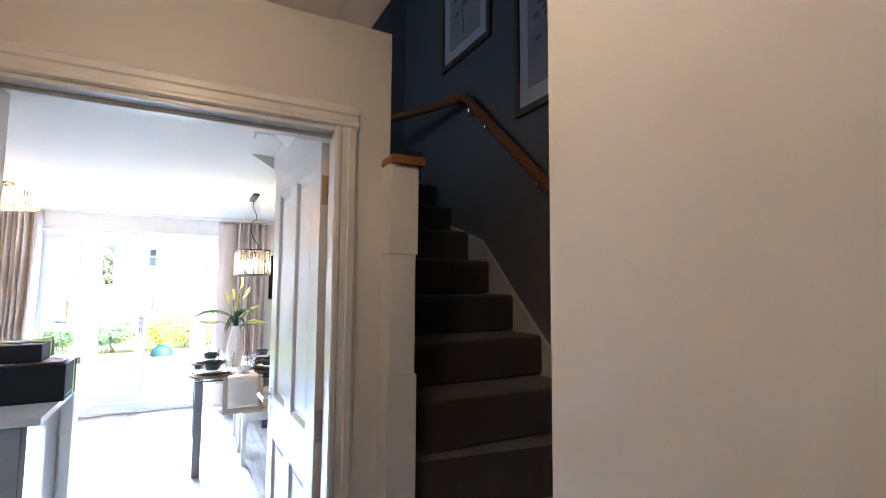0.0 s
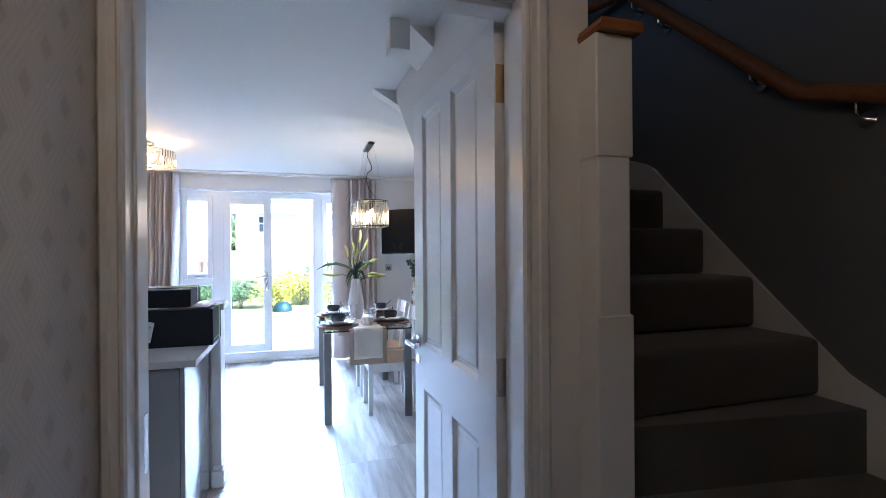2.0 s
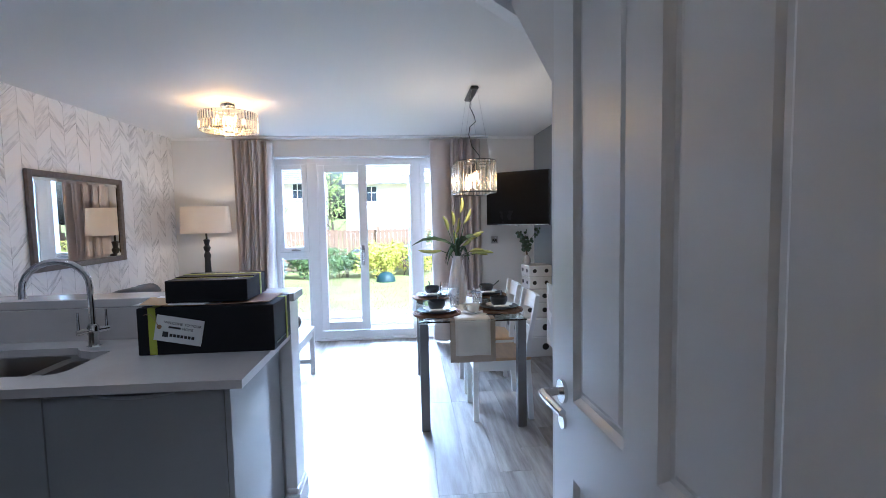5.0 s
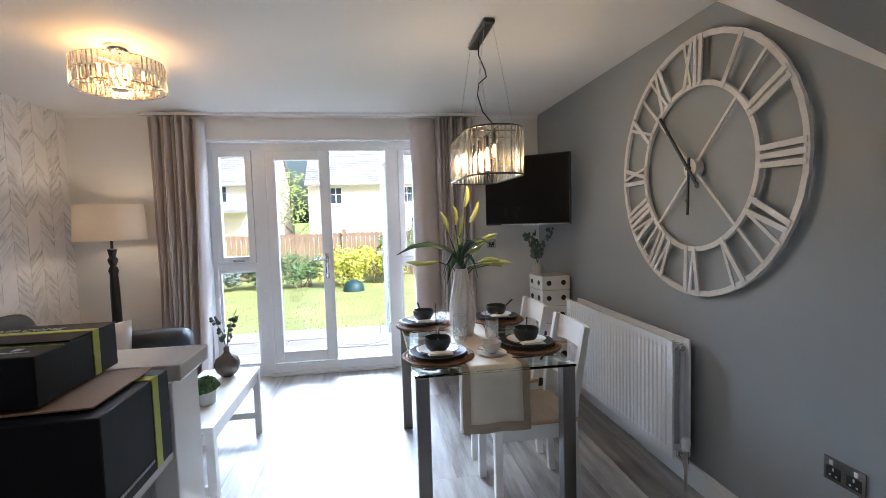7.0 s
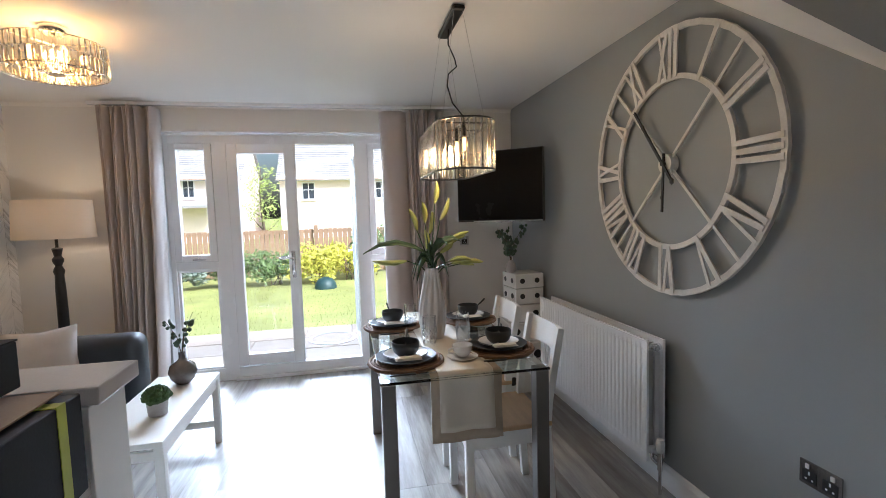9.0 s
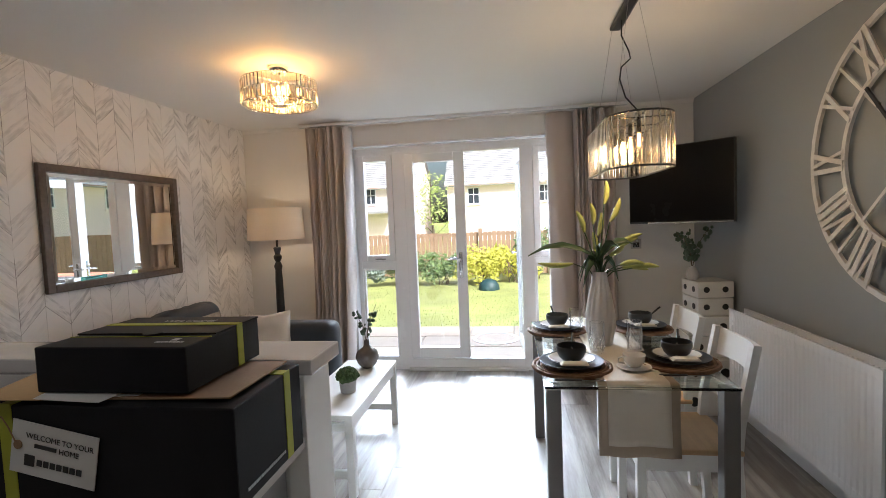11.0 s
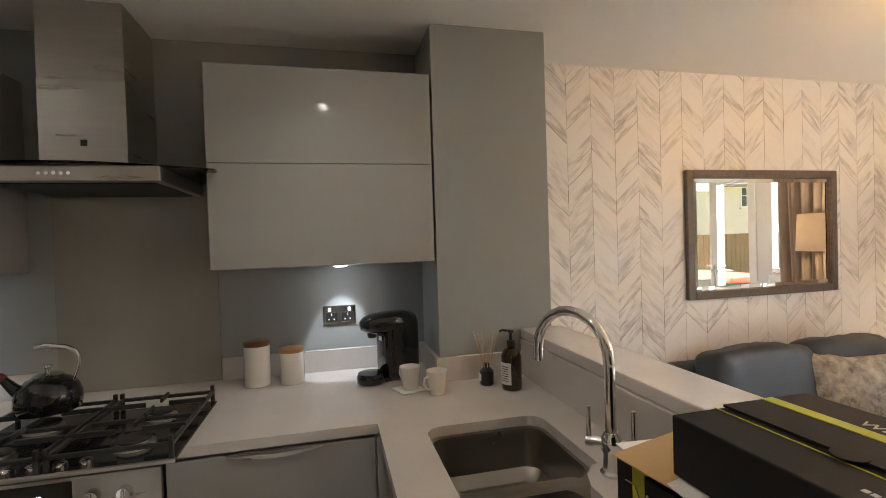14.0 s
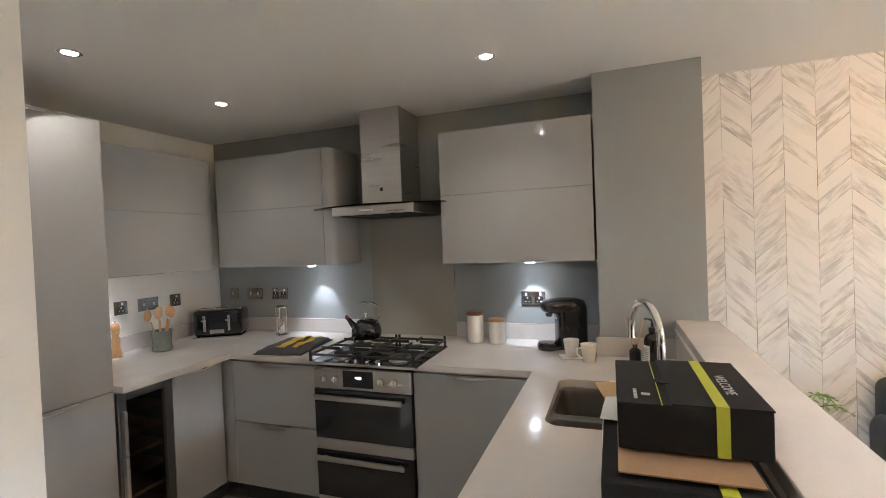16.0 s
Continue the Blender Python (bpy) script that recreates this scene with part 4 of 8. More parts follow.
dome = thing("garden_dome", pose(0.42, 14.0, GZ - 0.03) @ Matrix.Scale(0.8, 4), "dark teal plastic dome on the lawn by the shrubs", "garden dome")
bm = B()
lathe(bm, [(0.30, 0), (0.30, 0.05), (0.27, 0.16), (0.19, 0.26), (0.07, 0.31), (0.0, 0.32)], seg=20)
part("shell", bm, mat("teal_plastic", (0.022, 0.055, 0.055), 0.5), dome, smooth=50)

tb = thing("patio_storage", (2.35, 9.5, GZ), "green painted garden store with a terracotta top on the patio", "garden store")
bm = B()
for i in range(7):
    box(bm, (-0.7, -0.35, 0.05 + i * 0.12), (0.7, 0.35, 0.16 + i * 0.12), 0.006)
part("body", bm, mat("green_paint", (0.05, 0.22, 0.19), 0.5, var=0.15), tb)
bm = B()
box(bm, (-0.75, -0.4, 0.89), (0.75, 0.4, 0.98), 0.02)
part("lid", bm, mat("terracotta_top", (0.45, 0.13, 0.06), 0.7, var=0.2), tb, "terracotta red lid")
bn = thing("garden_bin", (1.75, 8.55, GZ), "dark brown slatted bin store outside the side light", "bin store")
for i in range(5):
    bm = B()
    box(bm, (-0.25 + i * 0.1, -0.22, 0.03), (-0.155 + i * 0.1, -0.20, 1.0), 0.004)
    part("slat", bm, mat("dark_slat", (0.10, 0.085, 0.08), 0.7, var=0.2) if i == 0 else bpy.data.materials["dark_slat"], bn)
bm = B()
box(bm, (-0.25, -0.2, 0.0), (0.25, 0.25, 0.99), 0.01)
part("carcass", bm, bpy.data.materials["dark_slat"], bn)
bm = B()
box(bm, (-0.29, -0.26, 0.99), (0.29, 0.28, 1.03), 0.008)
part("lid", bm, STEEL, bn, "pale metal lid")
# side fences close the garden
for x in (-9.6, 5.9):
    bm = B()
    for i in range(62):
        box(bm, (-0.012, 8.1 + i * 0.137, 0.0), (0.012, 8.1 + i * 0.137 + 0.125, 1.6))
    sf = part("side_fence", bm, FENCEWOOD)
    sf.location = (x, 0, GZ - 0.03)
    tagged(sf, "tan boarded side fence of the garden", "fence")
bm = B()
rng = random.Random(77)
for _ in range(9000):
    x, y = rng.uniform(-6, 6), 10.2 + 4.5 * rng.random() ** 1.5
    a, s = rng.uniform(0, 6.28), rng.uniform(0.02, 0.045)
    p = Vector((x, y, GZ - 0.03))
    q = Vector((math.cos(a), math.sin(a), 0)) * 0.004
    bm.faces.new([bm.verts.new(v) for v in (p - q, p + q, p + Vector((q.y * 2.5, -q.x * 2.5, s)))])
tagged(part("grass", bm, leaf_mat("grass_blade", (0.22, 0.26, 0.06), (0.40, 0.42, 0.15))), "short mown grass blades on the lawn", "grass", kind="stuff")

# ---- dining and sitting room ----
WOODSEAT = mat("pale_pine_seat", (0.50, 0.33, 0.18), 0.45, var=0.16, scale=5, fine=60, stretch=(8, 1, 8), bump=0.12)
CHAIRWHITE = mat("white_painted_wood", (0.74, 0.73, 0.70), 0.35, var=0.04, fine=110, bump=0.06)
DARKCERAMIC = mat("charcoal_stoneware", (0.022, 0.024, 0.026), 0.35, var=0.25, fine=90, bump=0.08)
WHITECERAMIC = mat("white_glazed_china", (0.74, 0.72, 0.68), 0.2, var=0.03, bump=0.02)
WICKER = mat("brown_wicker", (0.17, 0.09, 0.045), 0.8, var=0.4, scale=20, fine=160, bump=0.9, dist=0.006)
HESSIAN = mat("cream_linen_runner", (0.60, 0.54, 0.44), 0.85, var=0.08, scale=5, fine=400, bump=0.5)
HEMTAN = mat("tan_hem", (0.36, 0.285, 0.205), 0.85, var=0.1, scale=5, fine=400, bump=0.5)
NAPKIN = mat("cream_napkin", (0.70, 0.66, 0.58), 0.85, var=0.05, fine=400, bump=0.4)
LEGMETAL = mat("satin_metal_leg", (0.19, 0.18, 0.17), 0.42, 1.0, var=0.08, fine=140, bump=0.05)
TX0, TX1, TY0, TY1, TZ = 1.06, 1.792, 5.255, 6.46, 0.755


def dining_table():
    t = thing("dining_table", ((TX0 + TX1) / 2, (TY0 + TY1) / 2, 0), "glass-topped dining table on square satin metal legs", "table")
    w, d = (TX1 - TX0) / 2, (TY1 - TY0) / 2
    bm = B()
    box(bm, (-w, -d, 0.743), (w, d, TZ), 0.003)
    top = part("tabletop", bm, GREENGLASS, t, "clear glass top with green edge")
    top.visible_shadow = False
    for sx in (-1, 1):
        for sy in (-1, 1):
            bm = B()
            box(bm, (-0.03, -0.03, 0), (0.03, 0.03, 0.742), 0.004)
            o = part("leg", bm, LEGMETAL, t)
            o.location = (sx * (w - 0.034), sy * (d - 0.034), 0)


dining_table()


def chair(m):
    c = thing("dining_chair", m, "white painted dining chair with pale wooden seat at the table", "chair", "chairs at the table")
    bm = B()
    box(bm, (-0.20, -0.20, 0.435), (0.22, 0.20, 0.457), 0.008)
    part("seat", bm, WOODSEAT, c, "pale wooden seat")
    for a, b in (((-0.185, -0.185, 0.36), (0.195, -0.165, 0.435)), ((-0.185, 0.165, 0.36), (0.195, 0.185, 0.435)), ((-0.19, -0.165, 0.36), (-0.17, 0.165, 0.435)), ((0.18, -0.165, 0.36), (0.20, 0.165, 0.435))):
        bm = B()
        box(bm, a, b, 0.003)
        part("seat_rail", bm, CHAIRWHITE, c)
    for y in (-0.175, 0.175):
        bm = B()
        box(bm, (-0.195, y - 0.019, 0), (-0.157, y + 0.019, 0.435), 0.004)
        part("leg", bm, CHAIRWHITE, c)
        bm = B()
        prism(bm, [(0.205, 0.0), (0.24, 0.0), (0.215, 0.42), (0.225, 0.55), (0.285, 0.885), (0.255, 0.89), (0.19, 0.55), (0.18, 0.42)], "y", y - 0.017, y + 0.017)
        part("back_leg", bm, CHAIRWHITE, c)
    lean = Matrix.Translation((0.235, 0, 0.60)) @ Matrix.Rotation(radians(10), 4, "Y")
    for z0, z1 in ((0.16, 0.285), (-0.02, 0.035)):
        bm = B()
        n = 8
        for s in (0,):
            rows = []
            for k in range(n + 1):
                y = -0.16 + 0.32 * k / n
                dx = 0.018 * math.sin(math.pi * k / n)
                dz = 0.012 * math.sin(math.pi * k / n) if z0 > 0.1 else 0
                rows.append([bm.verts.new(p) for p in ((dx - 0.008, y, z0 - 0.02 * math.sin(math.pi * k / n) * 0 + dz), (dx + 0.010, y, z0 + dz), (dx + 0.010, y, z1), (dx - 0.008, y, z1))])
            for a, b in zip(rows, rows[1:]):
                bridge(bm, a, b)
            bm.faces.new(rows[0]), bm.faces.new(rows[-1])
        bmesh.ops.transform(bm, matrix=lean, verts=bm.verts)
        part("back_slat", bm, CHAIRWHITE, c, smooth=30)
    return c


ch = chair(pose(1.63, 5.56, 0))
copy_thing(ch, pose(1.63, 6.10, 0))


def runner():
    r = thing("table_runner", (1.425, 5.9, TZ + 0.001), "cream linen runner with tan hem hanging over the table ends", "table runner")
    hw = 0.155

    def path(s):
        """Across the top and down both ends; s in metres from the front edge, negative down."""
        if s < 0:
            return Vector((0, -0.623 - 0.004 * math.sin(s * 14), s + 0.0))
        if s > 1.232:
            return Vector((0, 0.623, -(s - 1.232)))
        return Vector((0, s - 0.616, 0.001))
    for nm, ma, lift, inset, s0, s1 in (("hem", HEMTAN, 0.0, 0.0, -0.29, 1.232 + 0.27), ("cloth", HESSIAN, 0.0045, 0.035, -0.245, 1.232 + 0.225)):
        bm, rows, n = B(), [], 60
        for i in range(n + 1):
            s = s0 + (s1 - s0) * i / n
            p = path(s)
            out = Vector((0, -1, 0)) if s < 0 else Vector((0, 1, 0)) if s > 1.232 else Vector((0, 0, 1))
            row = []
            for k in range(9):
                x = (k / 8 * 2 - 1) * (hw - inset)
                sag = (0.006 * math.sin(x * 38 + s * 9)) if (s < 0 or s > 1.232) else 0.0006 * math.sin(x * 50 + s * 20)
                row.append(bm.verts.new(p + Vector((x, 0, 0)) + out * (lift + 0.002 + sag * (0.3 if abs(sag) < 0.001 else 1))))
            rows.append(row)
        for a, b in zip(rows, rows[1:]):
            for k in range(8):
                bm.faces.new((a[k], a[k + 1], b[k + 1], b[k]))
        o = part(nm, bm, ma, r, "tan hem border" if nm == "hem" else "", 60)
        so = o.modifiers.new("thickness", "SOLIDIFY")
        so.thickness = 0.0018
    return r


runner()


def place_setting(x, y, turn, napkin_side, plain):
    z = TZ + 0.0035
    g = "place settings on the table"
    pm = thing("placemat", (x, y, z), "round woven brown wicker placemat on the table", "placemat", g)
    bm = B()
    for k in range(9):
        r = 0.02 + 0.0185 * k
        pts = [(r * math.cos(a * math.pi / 14), r * math.sin(a * math.pi / 14), 0.005 + 0.0015 * math.sin(a * 5 + k)) for a in range(29)]
        tube(bm, pts, 0.0095, 6, False)
    part("weave", bm, WICKER, pm, smooth=60)
    for nm, r, zz, ma, lb in (("dinner_plate", 0.140, 0.0165, DARKCERAMIC, "charcoal stoneware dinner plate on the placemat"), ("side_plate", 0.100, 0.026, WHITECERAMIC, "pale glazed side plate with dark rim on the dinner plate")):
        p = thing(nm, (x, y, z + zz), lb, "plate", g)
        bm = B()
        lathe(bm, [(r * 0.62, 0), (r * 0.7, 0.003), (r * 0.99, 0.014), (r, 0.017), (r * 0.985, 0.018), (r * 0.72, 0.0075), (r * 0.62, 0.005), (0.0, 0.005)], seg=40)
        part("dish", bm, ma, p, smooth=40)
        if nm == "side_plate":
            bm = B()
            tube(bm, [(r * math.cos(a * math.pi / 20), r * math.sin(a * math.pi / 20), 0.0175) for a in range(41)], 0.0018, 6, False)
            part("rim", bm, DARKCERAMIC, p, "dark rim")
    b = thing("bowl", (x, y, z + 0.032), "matt black stoneware bowl on stacked plates", "bowl", g)
    bm = B()
    lathe(bm, [(0.036, 0), (0.040, 0.002), (0.055, 0.018), (0.064, 0.042), (0.064, 0.064), (0.061, 0.066), (0.060, 0.062), (0.058, 0.042), (0.048, 0.020), (0.03, 0.008), (0, 0.007)], seg=32)
    part("body", bm, DARKCERAMIC, b, smooth=60)
    sp = thing("spoon", (x, y, z + 0.045), "black handled spoon leaning in the bowl", "spoon", g)
    a = radians(turn)
    bm = B()
    d = Vector((math.cos(a), math.sin(a), 0))
    tube(bm, [tuple(-d * 0.03), tuple(d * 0.055 + Vector((0, 0, 0.025))), tuple(d * 0.13 + Vector((0, 0, 0.075)))], [0.004, 0.004, 0.006], 8)
    part("grip", bm, BLACK, sp, smooth=50)
    bm = B()
    blob(bm, tuple(-d * 0.035), 0.016, 2, 0, (1, 1, 0.3))
    part("scoop", bm, STEEL, sp, smooth=60)
    n = thing("napkin", (x, y - 0.105, z + 0.047), "folded cream linen napkin on the plates", "napkin", g)
    bm = B()
    for k in range(3):
        vs = box(bm, (-0.058 + 0.005 * k, -0.022 + 0.002 * k, -0.004 + k * 0.0032), (0.058 - 0.004 * k, 0.024 - 0.001 * k, -0.001 + k * 0.0032), 0.0012)
    part("cloth", bm, NAPKIN, n)
    bm = B()
    k = napkin_side
    cut = thing("knife", (x + k * 0.02, y - 0.185, z + 0.004), "steel knife with black handle on the glass", "knife", g)
    box(bm, (-0.11, -0.007, -0.003), (0.0, 0.007, 0.004), 0.003)
    part("handle", bm, BLACK, cut)
    bm = B()
    prism(bm, [(0.0, -0.007), (0.10, -0.009), (0.115, 0.0), (0.10, 0.006), (0.0, 0.006)], "z", -0.001, 0.001)
    part("blade", bm, CHROME, cut)


place_setting(1.195, 5.50, 80, 1, False)
place_setting(1.200, 6.19, 100, 1, False)
place_setting(1.662, 5.57, 70, -1, True)
place_setting(1.675, 6.21, 20, -1, True)


def tumbler(x, y, h=0.15):
    g = thing("glass_tumbler", (x, y, TZ + 0.006), "tall cut-glass tumbler, empty, on the table", "glass", "tumblers on the table")
    bm = B()
    r = 0.036
    lathe(bm, [(r * 0.85, 0), (r * 0.9, 0.004), (r, h), (r - 0.003, h), (r * 0.9 - 0.004, 0.014), (0, 0.012)], seg=16)
    part("body", bm, CLEAR, g, smooth=20)
    bm = B()
    for k in range(12):
        a = k * math.pi / 6
        for s in (-1, 1):
            pts = [((r * 0.93 + 0.004 * t) * math.cos(a + s * t * 1.2), (r * 0.93 + 0.004 * t) * math.sin(a + s * t * 1.2), 0.02 + 0.075 * t) for t in (0, 0.25, 0.5, 0.75, 1)]
            tube(bm, pts, 0.0013, 5)
    part("cut_pattern", bm, CLEAR, g)


tumbler(1.345, 5.72)
tumbler(1.525, 5.74)
tumbler(1.30, 6.12, 0.14)

cup = thing("teacup", (1.455, 5.47, TZ + 0.006), "white china teacup on its saucer", "cup")
bm = B()
lathe(bm, [(0.024, 0.012), (0.026, 0.013), (0.042, 0.035), (0.048, 0.064), (0.046, 0.064), (0.039, 0.036), (0.02, 0.018), (0, 0.017)], seg=28)
part("bowl", bm, WHITECERAMIC, cup, smooth=50)
bm = B()
tube(bm, [(-0.045, -0.01, 0.056), (-0.068, -0.012, 0.05), (-0.066, -0.012, 0.032), (-0.040, -0.008, 0.026)], 0.004, 8)
part("handle", bm, WHITECERAMIC, cup, smooth=60)
bm = B()
lathe(bm, [(0.035, 0), (0.04, 0.002), (0.072, 0.011), (0.072, 0.013), (0.04, 0.006), (0, 0.006)], seg=32)
part("saucer", bm, WHITECERAMIC, cup, smooth=50)


def lily_vase(x, y):
    v = thing("vase", (x, y, TZ + 0.006), "tall ribbed white ceramic vase on the table runner", "vase")
    bm, last = B(), None
    prof = [(0.052, 0), (0.060, 0.01), (0.074, 0.09), (0.073, 0.16), (0.056, 0.26), (0.040, 0.33), (0.036, 0.37), (0.034, 0.38), (0.030, 0.37), (0.034, 0.33)]
    for r, z in prof:
        cur = []
        for i in range(72):
            a = 2 * math.pi * i / 72 + 0.6 * z * 2
            k = 1 + 0.030 * math.cos(12 * (2 * math.pi * i / 72))
            cur.append(bm.verts.new((r * k * math.cos(a), r * k * math.sin(a), z)))
        if last:
            bridge(bm, last, cur)
        else:
            bm.faces.new(cur[::-1])
        last = cur
    part("body", bm, mat("white_ribbed_ceramic", (0.70, 0.67, 0.64), 0.35, var=0.06, fine=70, bump=0.05), v, smooth=50)
    rng = random.Random(4)
    fl = thing("lilies", (x, y, TZ + 0.37), "pale yellow lily buds and dark leaves in the vase", "flowers")
    BUD = mat("lily_bud", (0.40, 0.42, 0.11), 0.5, var=0.15, scale=12, fine=60, bump=0.1)
    LILYLEAF = mat("lily_leaf", (0.045, 0.085, 0.03), 0.4, var=0.3, scale=10, fine=60, bump=0.15)

    def bud(parent, p, d, l, r=0.0145):
        d = Vector(d).normalized()
        side = d.orthogonal().normalized() * 0.015
        bm = B()
        tube(bm, [Vector(p) + d * (l * k) + side * math.sin(math.pi * k) for k in (0, 0.12, 0.35, 0.65, 0.88, 1)], [0.005, 0.010, r, r * 0.95, r * 0.55, 0.002], 8)
        part("bud", bm, BUD, parent, smooth=70)
    stems = [((0.03, 0.0, 0.36), (0.1, 0, 1), 0.12), ((-0.07, 0.0, 0.22), (-0.35, 0, 1), 0.12), ((0.06, 0.02, 0.27), (0.4, 0, 0.9), 0.13), ((-0.03, -0.02, 0.26), (-0.1, 0, 1), 0.11), ((0.0, 0.02, 0.20), (0.15, 0, 1), 0.12),
             ((0.08, 0, 0.12), (1, 0, 0.55), 0.13), ((0.10, -0.02, 0.05), (1, 0, 0.02), 0.12), ((0.12, 0.03, 0.03), (1, 0, -0.12), 0.13), ((-0.13, 0, 0.06), (-1, 0, 0.04), 0.18), ((0.16, -0.01, 0.03), (1, 0, 0.03), 0.13), ((0.09, 0.0, 0.14), (1, 0, 0.5), 0.14), ((0.04, -0.06, 0.10), (0.5, -0.5, 0.5), 0.10), ((-0.02, 0.0, 0.12), (-0.1, 0, 1), 0.10)]
    for p, d, l in stems:
        bm = B()
        tube(bm, [(0, 0, -0.05), (p[0] * 0.4, p[1] * 0.4, p[2] * 0.45), p], [0.004, 0.0035, 0.003], 6)
        part("stem", bm, LILYLEAF, fl, smooth=60)
        bud(fl, p, d, l)
    for k in range(9):
        a = k * 2.4 + 0.4 if k < 8 else 3.2
        l, dr = (rng.uniform(0.09, 0.17), rng.uniform(-0.16, 0.05)) if k < 8 else (0.36, -0.04)
        o = Vector((0, 0, rng.uniform(0.0, 0.10)))
        u = Vector((math.cos(a), math.sin(a) * 0.7, 0))
        sd = Vector((-u.y, u.x, 0.9 if k % 2 else -0.7)).normalized()
        bm, last = B(), None
        for t in (0, 0.25, 0.5, 0.75, 1):
            c = o + u * (l * t) + Vector((0, 0, 0.09 * math.sin(2.4 * t) + dr * t * t))
            wd = 0.024 * math.sin(math.pi * (0.12 + 0.86 * t))
            cur = [bm.verts.new(c - sd * wd), bm.verts.new(c + Vector((0, 0, -0.004))), bm.verts.new(c + sd * wd)]
            if last:
                bm.faces.new((last[0], last[1], cur[1], cur[0])), bm.faces.new((last[1], last[2], cur[2], cur[1]))
            last = cur
        lf = part("leaf", bm, LILYLEAF, fl, smooth=60)
        lf.modifiers.new("thickness", "SOLIDIFY").thickness = 0.0012


lily_vase(1.39, 5.87)


def radiator():
    y0, y1, z0, z1 = 5.40, 6.69, 0.175, 0.78
    r = thing("radiator", (2.43, (y0 + y1) / 2, z0), "white ribbed double panel radiator on the grey wall", "radiator")
    l, h = (y1 - y0) / 2, z1 - z0
    for nm, x in (("front_panel", -0.055), ("back_panel", 0.035)):
        bm, last = B(), None
        pts = []
        n = 33
        for i in range(n):
            a = -l + 0.02 + (2 * l - 0.04) * i / n
            p = (2 * l - 0.04) / n
            pts += [(a, 0.0), (a + p * 0.50, 0.0), (a + p * 0.58, 0.022), (a + p * 0.84, 0.022), (a + p * 0.92, 0.0)]
        pts = [(-l, 0.0)] + pts + [(l, 0.0)]
        zs = [0.0, 0.035, 0.05, h - 0.05, h - 0.035, h]
        rows = []
        for k, z in enumerate(zs):
            f = 1.0 if k in (2, 3) else 0.0
            rows.append([bm.verts.new((x + (d * f if nm == "front_panel" else -d * f), y, z)) for y, d in pts])
        for a, b in zip(rows, rows[1:]):
            for i in range(len(a) - 1):
                bm.faces.new((a[i], a[i + 1], b[i + 1], b[i]))
        o = part(nm, bm, UPVC, r)
        o.modifiers.new("thickness", "SOLIDIFY").thickness = -0.012 if nm == "front_panel" else 0.012
    bm = B()
    for i in range(40):
        y = -l + 0.05 + (2 * l - 0.1) * i / 39
        box(bm, (-0.042, y - 0.001, 0.03), (0.022, y + 0.001, h - 0.03))
    tagged(part("convector", bm, mat("radiator_fin_grey", (0.45, 0.45, 0.45), 0.5, var=0.1), r, "grey convector fins"), kind="stuff")
    for z in (0.04, h - 0.04):
        bm = B()
        tube(bm, [(-0.05, -l + 0.03, z), (0.03, -l + 0.03, z)], 0.018, 12)
        tube(bm, [(-0.012, -l - 0.004, z), (-0.012, -l + 0.03, z)], 0.014, 12)
        part("header", bm, UPVC if z < 0.1 else CHROME, r)
    bm = B()
    tube(bm, [(-0.012, -l - 0.03, -0.04), (-0.012, -l - 0.03, 0.06)], 0.013, 12)
    tube(bm, [(-0.012, -l - 0.03, -0.015), (-0.012, -l + 0.03, -0.01), (-0.012, -l + 0.035, 0.03)], 0.010, 10)
    tube(bm, [(-0.012, -l - 0.03, -0.04), (-0.012, -l - 0.03, -0.165)], 0.008, 10)
    v = part("valve", bm, CHROME, r, "chrome valve body", 40)
    bm = B()
    lathe(bm, [(0.016, 0), (0.020, 0.005), (0.022, 0.05), (0.017, 0.068), (0, 0.07)], (-0.012, -l - 0.03, 0.05), 14)
    part("valve_head", bm, UPVC, v, "white thermostatic head")


radiator()


